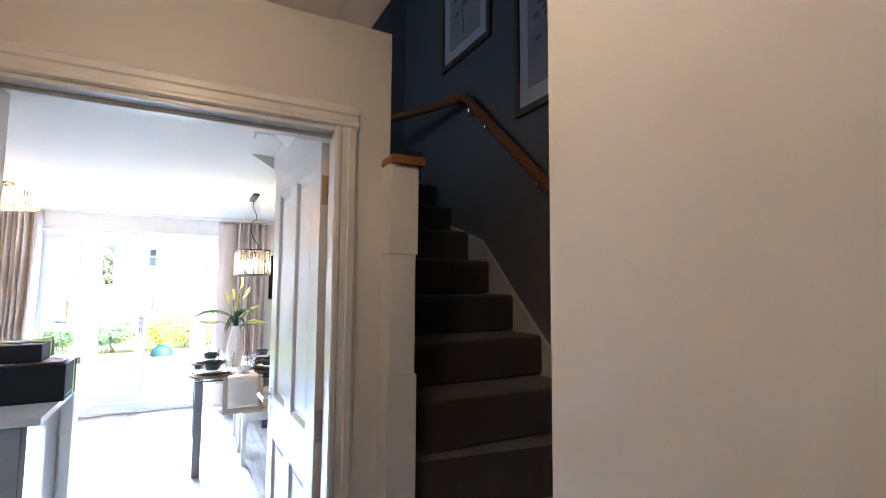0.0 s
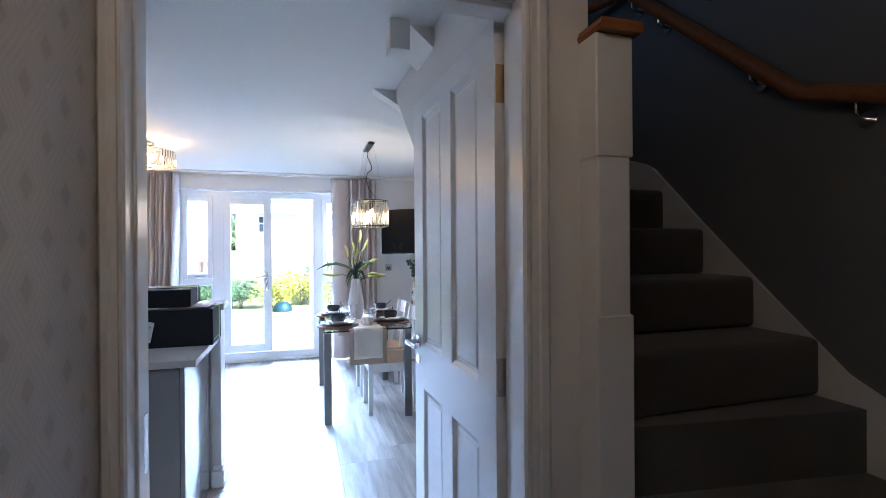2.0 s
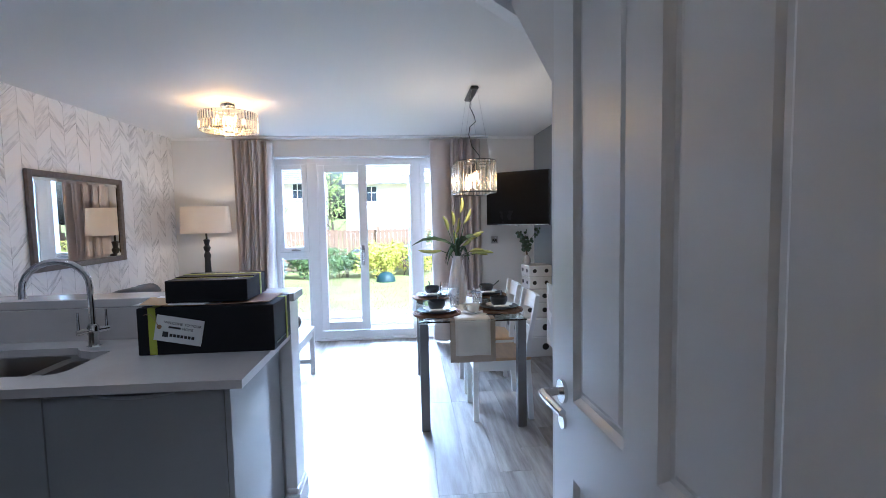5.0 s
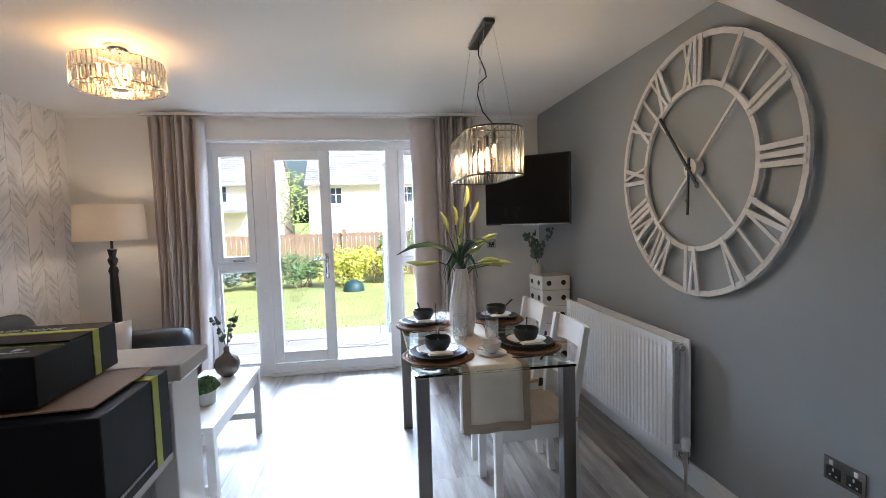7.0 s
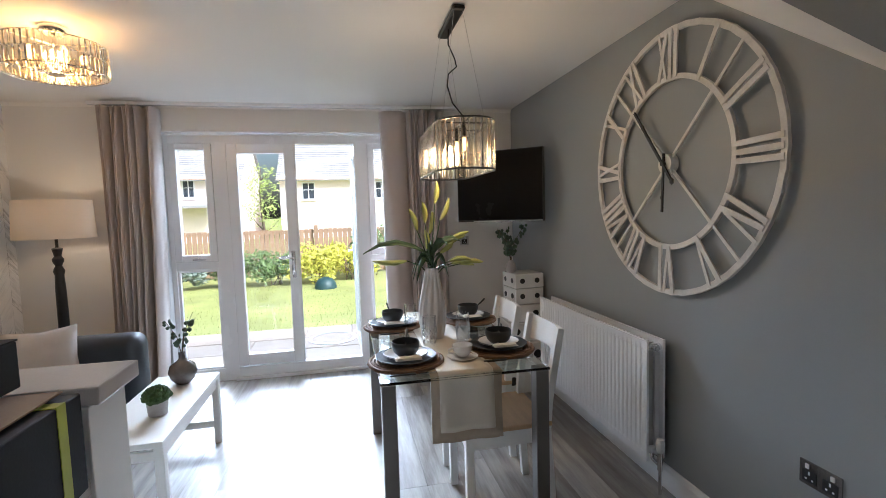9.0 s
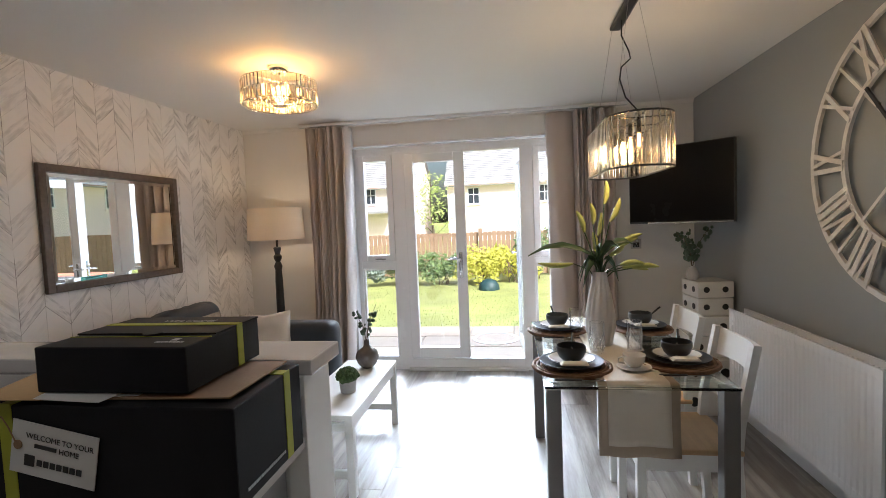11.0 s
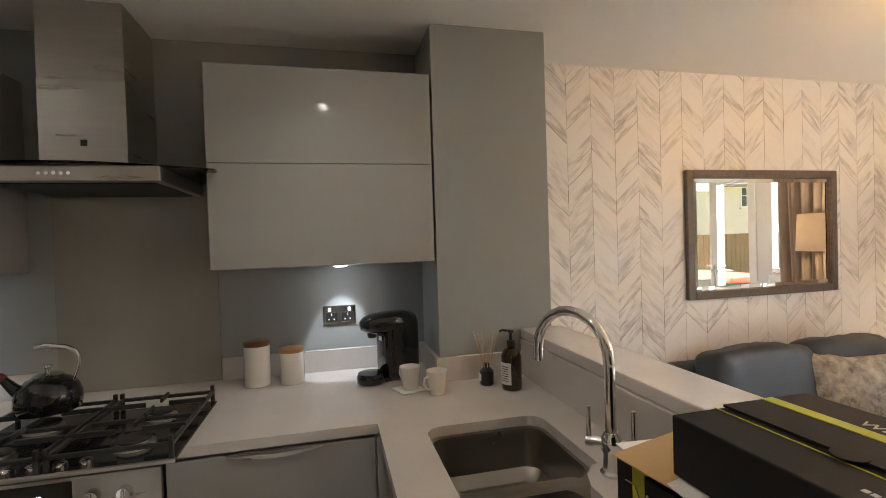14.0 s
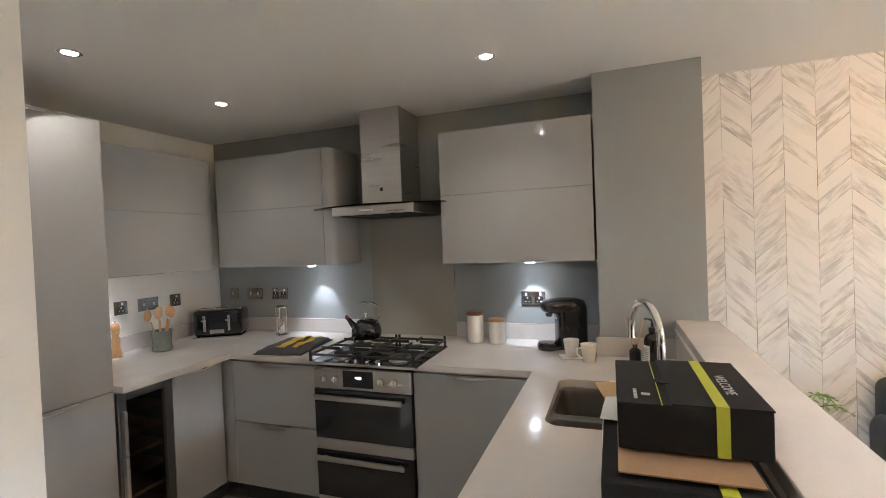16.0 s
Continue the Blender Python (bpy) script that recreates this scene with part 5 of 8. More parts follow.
def wall_clock():
    c = thing("wall_clock", pose(2.470, 5.408, 1.636) @ Matrix.Rotation(radians(-90), 4, "Z"), "large white skeleton clock with Roman numerals on the grey wall", "clock")
    # local: x to the viewer's right, y away into the wall, z up
    CW = mat("worn_white_metal", (0.66, 0.64, 0.60), 0.5, var=0.14, scale=14, fine=90, bump=0.3)

    def hoop(name, r, w, t=0.016):
        bm, last, first = B(), None, None
        for i in range(97):
            a = 2 * math.pi * i / 96
            k = 1 + (0.0025 * math.sin(i * 2.7) if r > 0.5 else 0)
            cur = [bm.verts.new((q * k * math.sin(a), yy, q * k * math.cos(a))) for q, yy in ((r - w / 2, 0), (r + w / 2, 0), (r + w / 2, t), (r - w / 2, t))]
            if last:
                bridge(bm, last, cur)
            last = cur
        part(name, bm, CW, c, smooth=40)
    hoop("outer_ring", 0.616, 0.026)
    hoop("inner_ring", 0.398, 0.024)

    def bar(name, r0, r1, ang, off0, off1, w, mt=CW, y=-0.004, parent=None):
        a = radians(ang)
        u, s = Vector((math.sin(a), 0, math.cos(a))), Vector((math.cos(a), 0, -math.sin(a)))
        bm = B()
        p, q = u * r0 + s * off0, u * r1 + s * off1
        vs = [bm.verts.new(v + Vector((0, yy, 0))) for yy in (y, y + 0.008) for v in (p - s * w, p + s * w, q + s * w * 1.1, q - s * w * 1.1)]
        bm.faces.new(vs[:4]), bm.faces.new(vs[4:][::-1])
        bridge(bm, vs[:4], vs[4:])
        part(name, bm, mt, parent or c)
    R0, R1 = 0.392, 0.618
    glyphs = {0: "XII", 1: "I", 2: "II", 3: "III", 4: "IV", 5: "V", 6: "VI", 7: "VII", 8: "VIII", 9: "IX", 10: "X", 11: "XI"}
    for n, g in glyphs.items():
        adv = {"I": 0.034, "V": 0.078, "X": 0.070}
        tot = sum(adv[k] for k in g)
        x = -tot / 2
        for k in g:
            cx, e = x + adv[k] / 2, 0.011
            if k == "I":
                bar("numeral_bar", R0, R1, n * 30, cx, cx * 1.15, e)
            elif k == "V":
                bar("numeral_bar", R0, R1, n * 30, cx, cx - 0.032, e)
                bar("numeral_bar", R0, R1, n * 30, cx, cx + 0.032, e * 0.7, y=-0.0035)
            else:
                bar("numeral_bar", R0, R1, n * 30, cx - 0.026, cx + 0.030, e)
                bar("numeral_bar", R0, R1, n * 30, cx + 0.026, cx - 0.030, e * 0.7, y=-0.0035)
            x += adv[k]
    for a in (45, 135, 225, 315):
        bar("strut", 0.04, 0.616, a, 0, 0, 0.007, y=0.003)
    bm = B()
    tube(bm, [(0, -0.012, 0), (0, 0.030, 0)], 0.046, 28)
    hub = part("hub", bm, CW, c, smooth=40)
    bm = B()
    tube(bm, [(0, -0.03, 0), (0, -0.012, 0)], 0.010, 12)
    part("spindle", bm, BLACK, hub)
    bar("minute_hand", -0.10, 0.36, -38, 0, 0, 0.006, BLACK, -0.028)
    bar("hour_hand", -0.05, 0.23, 182, 0, 0, 0.005, BLACK, -0.022)
    for ang, r, s in ((-38, 0.25, 0.016), (-38, -0.11, 0.018), (182, 0.16, 0.011)):
        bm = B()
        a = radians(ang)
        blob(bm, (r * math.sin(a), -0.024, r * math.cos(a)), s, 1, 0, (1, 0.2, 1))
        part("hand_tip", bm, BLACK, c)
    for a in (60, 120, 240, 300):
        bm = B()
        tube(bm, [(0.6 * math.sin(radians(a)), 0.014, 0.6 * math.cos(radians(a))), (0.6 * math.sin(radians(a)), 0.034, 0.6 * math.cos(radians(a)))], 0.008, 8)
        part("wall_peg", bm, CW, c)


wall_clock()


SCREEN = mat("dark_screen", (0.006, 0.006, 0.007), 0.25, var=0.1, bump=0.0)
SCREEN.node_tree.nodes["Principled BSDF"].inputs["Specular IOR Level"].default_value = 0.12


def television():
    tl, br = Vector((1.835, 7.08, 0)), Vector((2.372, 6.62, 0))
    mid = (tl + br) / 2
    ang = math.degrees(math.atan2(br.y - tl.y, br.x - tl.x))
    t = thing("television", pose(mid.x, mid.y, 1.625, 0, 0, ang), "black flat-screen television on an angled wall bracket", "television")
    w, h = (br - tl).length / 2, 0.272
    bm = B()
    box(bm, (-w, 0, -h), (w, 0.035, h), 0.006)
    part("housing", bm, BLACK, t)
    bm = B()
    box(bm, (-w + 0.008, -0.003, -h + 0.016), (w - 0.008, 0.001, h - 0.008))
    part("screen", bm, SCREEN, t, "dark glossy screen, switched off")
    bm = B()
    box(bm, (-w * 0.6, -0.004, -h + 0.001), (w * 0.98, 0.0, -h + 0.010), 0.001)
    box(bm, (-0.02, -0.005, -h - 0.008), (0.02, 0.004, -h + 0.004), 0.001)
    part("trim_strip", bm, CHROME, t, "silver trim strip")
    bm = B()
    box(bm, (-0.12, 0.034, -0.12), (0.12, 0.05, 0.12), 0.004)
    tube(bm, [(0, 0.05, 0), (0.12, 0.22, 0), (0.02, 0.30, 0)], 0.018, 10)
    part("bracket", bm, BLACK, t)
    inv = t.matrix_world.inverted()
    bm = B()
    tube(bm, [inv @ Vector((2.30, 7.05, 1.62)), inv @ Vector((2.30, 7.62, 1.62))], 0.02, 10)
    box(bm, (-0.06, -0.02, -0.1), (0.06, 0.02, 0.1), 0.003, inv @ Matrix.Translation((2.30, 7.64, 1.62)))
    part("wall_plate", bm, BLACK, t)


television()


def dice_stack():
    z = 0.0
    for s, rz, lb in ((0.40, 4, "large"), (0.29, -3, "middle-sized"), (0.245, 5, "small")):
        d = thing("dice_box", pose(2.475 - s / 2 - 0.012, 6.985, z, 0, 0, rz), f"{lb} white storage box with black dots, stacked in the corner", "storage box", "stack of dice boxes")
        h = s
        bm = B()
        box(bm, (-s / 2, -s / 2, 0.002), (s / 2, s / 2, h * 0.52), 0.008)
        part("body", bm, WHITECERAMIC, d)
        bm = B()
        box(bm, (-s / 2 - 0.002, -s / 2 - 0.002, h * 0.53), (s / 2 + 0.002, s / 2 + 0.002, h - 0.001), 0.008)
        part("lid", bm, WHITECERAMIC, d)
        for fx in (-0.26, 0.26):
            for fz in (0.27, 0.77):
                for m in (Matrix.Identity(4), rotz(-90)):
                    bm = B()
                    tube(bm, [(fx * s, -s / 2 - 0.004, fz * h), (fx * s, -s / 2 + 0.004, fz * h)], s * 0.085, 16)
                    bmesh.ops.transform(bm, matrix=m, verts=bm.verts)
                    part("dot", bm, BLACK, d, "black dot")
        z += h


dice_stack()


def sprig_pot(name, m, label, pot, seed, n, height, potmat, size, spread=0.12):
    rng = random.Random(seed)
    p = thing(name, m, label, "plant")
    bm = B()
    lathe(bm, pot, seg=24)
    part("pot", bm, potmat, p, smooth=50)
    top = pot[-1][1]
    bm = B()
    tips = []
    for k in range(4):
        a = rng.uniform(0, 6.28)
        e = Vector((math.cos(a) * spread, math.sin(a) * spread, height * rng.uniform(0.7, 1)))
        pts = [Vector((0, 0, top - 0.02)), Vector((e.x * 0.25, e.y * 0.25, top + e.z * 0.5)), Vector((e.x, e.y, top + e.z))]
        tube(bm, pts, [0.003, 0.0025, 0.0015], 5)
        tips.append(pts)
    part("stems", bm, BARK, p)
    bm = B()
    for _ in range(n):
        q = rng.choice(tips)
        t = rng.uniform(0.25, 1)
        c = q[0].lerp(q[1], t * 2) if t < 0.5 else q[1].lerp(q[2], t * 2 - 1)
        d = Vector((rng.gauss(0, 1), rng.gauss(0, 1), rng.gauss(0, 0.5))).normalized()
        blob(bm, c + d * size * 1.1, size * rng.uniform(0.7, 1.2), 1, 0, (abs(d.y) * 0.8 + 0.25, abs(d.x) * 0.8 + 0.25, 0.8))
    part("leaves", bm, mat("eucalyptus_leaf", (0.06, 0.10, 0.06), 0.5, var=0.3, scale=14, fine=60) if "eucalyptus_leaf" not in bpy.data.materials else bpy.data.materials["eucalyptus_leaf"], p, smooth=60)


SMOKE = mat("smoked_ceramic", (0.16, 0.14, 0.13), 0.12, 0.35, var=0.25, scale=14, fine=70, bump=0.05)
CEMENT = mat("grey_cement_pot", (0.42, 0.40, 0.38), 0.8, var=0.15, fine=90, bump=0.3)
sprig_pot("eucalyptus_vase", (2.24, 6.98, 0.936), "small vase of eucalyptus sprigs on the dice boxes", [(0.03, 0), (0.045, 0.03), (0.035, 0.07), (0.018, 0.10)], 3, 70, 0.29, CEMENT, 0.025)


def bench():
    x0, x1, y0, y1, z = -0.26, 0.105, 5.64, 6.60, 0.45
    b = thing("coffee_bench", ((x0 + x1) / 2, (y0 + y1) / 2, 0), "long white wooden bench used as a coffee table", "bench")
    w, d = (x1 - x0) / 2, (y1 - y0) / 2
    bm = B()
    box(bm, (-w, -d, z - 0.03), (w, d, z), 0.003)
    part("top", bm, CHAIRWHITE, b)
    for sx in (-1, 1):
        for sy in (-1, 1):
            bm = B()
            box(bm, (-0.021, -0.021, 0), (0.021, 0.021, z - 0.029), 0.003)
            o = part("leg", bm, CHAIRWHITE, b)
            o.location = (sx * (w - 0.022), sy * (d - 0.03), 0)
    for sy in (-1, 1):
        for zz in (0.10, z - 0.095):
            bm = B()
            box(bm, (-w + 0.043, sy * (d - 0.03) - 0.012, zz), (w - 0.043, sy * (d - 0.03) + 0.012, zz + 0.045), 0.003)
            part("rail", bm, CHAIRWHITE, b)
    for sx in (-1, 1):
        bm = B()
        box(bm, (sx * (w - 0.022) - 0.01, -d + 0.05, z - 0.09), (sx * (w - 0.022) + 0.01, d - 0.05, z - 0.03), 0.003)
        part("apron", bm, CHAIRWHITE, b)


bench()
sprig_pot("round_vase", (-0.055, 6.43, 0.452), "round smoky bottle vase with eucalyptus sprigs on the bench", [(0.035, 0), (0.04, 0.003), (0.068, 0.035), (0.080, 0.075), (0.068, 0.115), (0.03, 0.14), (0.018, 0.155), (0.017, 0.185), (0.019, 0.19)], 9, 34, 0.24, SMOKE, 0.018, 0.09)
moss = thing("moss_pot", (-0.03, 5.97, 0.452), "small grey cement pot with a mound of green moss", "plant")
bm = B()
lathe(bm, [(0.042, 0), (0.044, 0.002), (0.052, 0.085), (0.047, 0.086), (0.045, 0.075)], seg=24)
part("pot", bm, CEMENT, moss, smooth=50)
bm = B()
rng = random.Random(12)
for _ in range(130):
    d = Vector((rng.gauss(0, 1), rng.gauss(0, 1), abs(rng.gauss(0, 0.8)))).normalized()
    blob(bm, Vector((0, 0, 0.085)) + Vector((d.x * 0.062, d.y * 0.062, d.z * 0.055)), rng.uniform(0.008, 0.014), 1, 0.4)
blob(bm, (0, 0, 0.085), 0.056, 2, 0.1, (1, 1, 0.85))
part("moss", bm, mat("moss_green", (0.05, 0.09, 0.025), 0.9, var=0.5, scale=40, fine=200, bump=0.6), moss)


def mirror():
    y0, y1, z0, z1 = 5.595, 6.66, 1.116, 1.838
    m = thing("wall_mirror", (XW + 0.001, (y0 + y1) / 2, (z0 + z1) / 2), "rectangular mirror in a dark wooden frame on the papered wall", "mirror")
    w, h = (y1 - y0) / 2, (z1 - z0) / 2
    bm = B()
    for a, b in (((0, -w, -h), (0.028, -w + 0.045, h)), ((0, w - 0.045, -h), (0.028, w, h)), ((0, -w + 0.045, -h), (0.0275, w - 0.045, -h + 0.045)), ((0, -w + 0.045, h - 0.045), (0.0275, w - 0.045, h))):
        box(bm, a, b, 0.005)
    part("frame", bm, FRAMEWOOD, m)
    bm = B()
    box(bm, (0.004, -w + 0.044, -h + 0.044), (0.012, w - 0.044, h - 0.044))
    mm, t, b = nodes_of("mirror_silver")
    b.inputs["Base Color"].default_value = (0.9, 0.91, 0.9, 1)
    b.inputs["Metallic"].default_value, b.inputs["Roughness"].default_value = 1, 0.0
    part("glass", bm, mm, m)
    bm = B()
    iw, ih = w - 0.045, h - 0.045
    outer = [(-iw, -ih), (iw, -ih), (iw, ih), (-iw, ih)]
    lo = [bm.verts.new((0.0125, y, z)) for y, z in outer]
    hi = [bm.verts.new((0.0155, y * (1 - 0.025 / iw), z * (1 - 0.025 / ih))) for y, z in outer]
    bridge(bm, lo, hi)
    part("bevelled_edge", bm, mm, m)


mirror()


def floor_lamp():
    l = thing("floor_lamp", (-1.125, 7.30, 0), "black turned wooden floor lamp with cream drum shade", "floor lamp")
    bm = B()
    lathe(bm, [(0.15, 0), (0.15, 0.02), (0.13, 0.035), (0.05, 0.05), (0.034, 0.09), (0.040, 0.13), (0.036, 0.5), (0.033, 0.95), (0.028, 1.06), (0.036, 1.09), (0.030, 1.11), (0.020, 1.13), (0.034, 1.16), (0.036, 1.18), (0.022, 1.20), (0.026, 1.22), (0.034, 1.255), (0.030, 1.26), (0.010, 1.265), (0.010, 1.35)], seg=24)
    part("stem", bm, mat("black_turned_wood", (0.018, 0.016, 0.015), 0.4, var=0.3, fine=60, bump=0.1), l, smooth=40)
    bm = B()
    r = 0.245
    n = 48
    for a, b, ra, rb in ((1.33, 1.605, r, r * 0.95),):
        o1 = ring(bm, Vector((0, 0, a)), Vector((1, 0, 0)), Vector((0, 1, 0)), ra, n)
        o2 = ring(bm, Vector((0, 0, b)), Vector((1, 0, 0)), Vector((0, 1, 0)), rb, n)
        i2 = ring(bm, Vector((0, 0, b)), Vector((1, 0, 0)), Vector((0, 1, 0)), rb - 0.003, n)
        i1 = ring(bm, Vector((0, 0, a)), Vector((1, 0, 0)), Vector((0, 1, 0)), ra - 0.003, n)
        bridge(bm, o1, o2), bridge(bm, o2, i2), bridge(bm, i2, i1), bridge(bm, i1, o1)
    part("shade", bm, shade_cloth(), l, "cream linen drum shade", 60)
    bm = B()
    for k in range(3):
        a = k * 2.094
        tube(bm, [(0, 0, 1.345), (math.cos(a) * 0.24, math.sin(a) * 0.24, 1.345)], 0.002, 6)
    part("shade_carrier", bm, STEEL, l)
    bm = B()
    blob(bm, (0, 0, 1.44), 0.028, 2, 0, (1, 1, 1.3))
    o = part("bulb", bm, BULB, l, "lit warm bulb")
    o.visible_shadow = False


floor_lamp()
SOFA = mat("navy_grey_sofa_cover", (0.036, 0.044, 0.058), 0.48, var=0.16, scale=5, fine=220, bump=0.25, dist=0.003)


def pillow(bm, c, a, b, h, e=0.55, wrinkle=0.012, seed=0.0):
    """A stuffed cushion: a blunt ellipsoid of half sizes a, b, h with creases."""
    nu, nv, rows = 36, 18, []

    def pw(v):
        return math.copysign(abs(v) ** e, v)
    for j in range(nv + 1):
        t = math.pi * (j / nv - 0.5)
        row = []
        for i in range(nu):
            s = 2 * math.pi * i / nu
            p = Vector((a * pw(math.cos(t)) * pw(math.cos(s)), b * pw(math.cos(t)) * pw(math.sin(s)), h * pw(math.sin(t))))
            k = noise.noise(Vector((p.x * 3, p.y * 14 + p.z * 6, p.z * 3 + seed))) * wrinkle
            row.append(bm.verts.new(p * (1 + 0) + Vector((p.x, p.y * 0.2, p.z * 0.5)).normalized() * k + Vector(c)) if p.length > 1e-6 else bm.verts.new(Vector(c)))
        rows.append(row)
    for p, q in zip(rows, rows[1:]):
        bridge(bm, p, q)
    bmesh.ops.remove_doubles(bm, verts=bm.verts, dist=0.0004)


def sofa():
    s = thing("sofa", (-1.0, 6.0, 0), "dark blue-grey padded sofa with creased back cushions under the mirror", "sofa")
    x0, x1, y0, y1 = -0.585, 0.60, -0.69, 0.86
    for nm, a, b, bev in (("base", (x0, y0 + 0.18, 0.09), (x1 - 0.06, y1 - 0.18, 0.30), 0.03), ("backrest", (x0, y0 + 0.05, 0.28), (x0 + 0.16, y1 - 0.15, 0.80), 0.06), ("arm", (x0 + 0.05, y1 - 0.20, 0.07), (x1 + 0.02, y1, 0.71), 0.075), ("arm", (x0 + 0.05, y0, 0.07), (x1, y0 + 0.20, 0.64), 0.075)):
        bm = B()
        box(bm, a, b, bev, seg=5)
        part(nm, bm, SOFA, s, smooth=50)
    ym = 0.10
    for ya, yb in ((y0 + 0.2, ym), (ym, y1 - 0.2)):
        bm = B()
        pillow(bm, (0.16, (ya + yb) / 2, 0.385), 0.42, (yb - ya) / 2 - 0.003, 0.085, 0.45, 0.008, ya)
        part("seat_cushion", bm, SOFA, s, smooth=80)
        bm = B()
        pillow(bm, (0, 0, 0), 0.12, (yb - ya) / 2 + 0.02, 0.205, 0.42, 0.022, yb)
        bmesh.ops.transform(bm, matrix=Matrix.Translation((x0 + 0.24, (ya + yb) / 2, 0.695)) @ Matrix.Rotation(radians(-12), 4, "Y"), verts=bm.verts)
        part("back_cushion", bm, SOFA, s, smooth=80)
    for sx in (x0 + 0.12, x1 - 0.08):
        for sy in (y0 + 0.08, y1 - 0.08):
            bm = B()
            tube(bm, [(sx, sy, 0), (sx, sy, 0.08)], [0.02, 0.026], 10)
            part("leg", bm, BLACK, s)


sofa()


def cushion(m, material, label, w=0.42):
    c = thing("cushion", m, label, "cushion", "cushions on the sofa")
    bm, n = B(), 14
    for sd in (-1, 1):
        g = []
        for i in range(n + 1):
            row = []
            for j in range(n + 1):
                u, v = i / n * 2 - 1, j / n * 2 - 1
                k = max(0.0, (1 - u * u) * (1 - v * v)) ** 0.45
                pin = 1 - 0.07 * (1 - abs(u)) * abs(v) - 0.07 * (1 - abs(v)) * abs(u)
                crease = 0.012 * noise.noise(Vector((u * 2.5, v * 2.5, sd)))
                row.append(bm.verts.new((sd * (0.075 * k + crease * k), u * w / 2 * pin, (v + 1) * w / 2 * pin)))
            g.append(row)
        for i in range(n):
            for j in range(n):
                bm.faces.new((g[i][j], g[i + 1][j], g[i + 1][j + 1], g[i][j + 1]))
    bmesh.ops.remove_doubles(bm, verts=bm.verts, dist=0.0005)
    part("cover", bm, material, c, smooth=80)


cushion(pose(-0.84, 6.52, 0.463, 0, -18, -62), mat("cream_cushion_cloth", (0.58, 0.52, 0.46), 0.85, var=0.07, scale=6, fine=350, bump=0.4), "cream square cushion leaning on the sofa arm", 0.36)
cushion(pose(-1.10, 6.16, 0.463, 0, -20, -30), mat("patterned_cushion_cloth", (0.34, 0.31, 0.28), 0.85, var=0.85, scale=22, fine=350, bump=0.4), "black and cream mottled cushion on the sofa", 0.42)

fern = thing("fern", (-1.27, 4.86, 0), "green fern in a pot behind the breakfast ledge", "plant")
bm = B()
lathe(bm, [(0.12, 0), (0.13, 0.01), (0.16, 0.50), (0.15, 0.51), (0.14, 0.48)], seg=24)
part("pot", bm, CEMENT, fern, smooth=50)
rng = random.Random(6)
FERNLEAF = mat("fern_leaf", (0.15, 0.24, 0.05), 0.55, var=0.35, scale=10, fine=60)
for k in range(16):
    a = k * 2.4
    l, up = rng.uniform(0.20, 0.30), rng.uniform(0.22, 0.36)
    u = Vector((math.cos(a), math.sin(a), 0))
    sd = Vector((-u.y, u.x, 0))
    bm = B()
    pts = [Vector((0, 0, 0.48)) + u * (l * t) + Vector((0, 0, up * math.sin(2.0 * t))) for t in [i / 10 for i in range(11)]]
    tube(bm, pts, [0.003] * 10 + [0.001], 4)
    for i in range(2, 11):
        for s in (-1, 1):
            wd = 0.06 * math.sin(math.pi * (i / 11)) + 0.008
            p = pts[i]
            bm.faces.new([bm.verts.new(v) for v in (p, p + sd * s * wd * 0.6 + u * 0.014, p + sd * s * wd + u * 0.01 - Vector((0, 0, 0.008)), p + sd * s * wd * 0.5 - u * 0.006)])
    part("frond", bm, FERNLEAF, fern)


def crystal_ring(parent, path, z0, z1, n, wd, bowed=False):
    """Hanging glass bars round a closed path, function of 0..1 giving x, y and outward angle."""
    bm = B()
    prism(bm, [(-wd / 2, -0.002), (wd / 2, -0.002), (wd * 0.3, 0.005), (-wd * 0.3, 0.005)], "z", 0, z1 - z0)
    base = part("crystal_bar", bm, CRYSTAL, parent)
    base.visible_shadow = False
    for i in range(n):
        x, y, a = path(i / n)
        o = base if i == 0 else new("crystal_bar", base.data)
        o.parent = parent
        o.visible_shadow = False
        o.matrix_local = Matrix.Translation((x, y, z0)) @ Matrix.Rotation(a - math.pi / 2, 4, "Z")


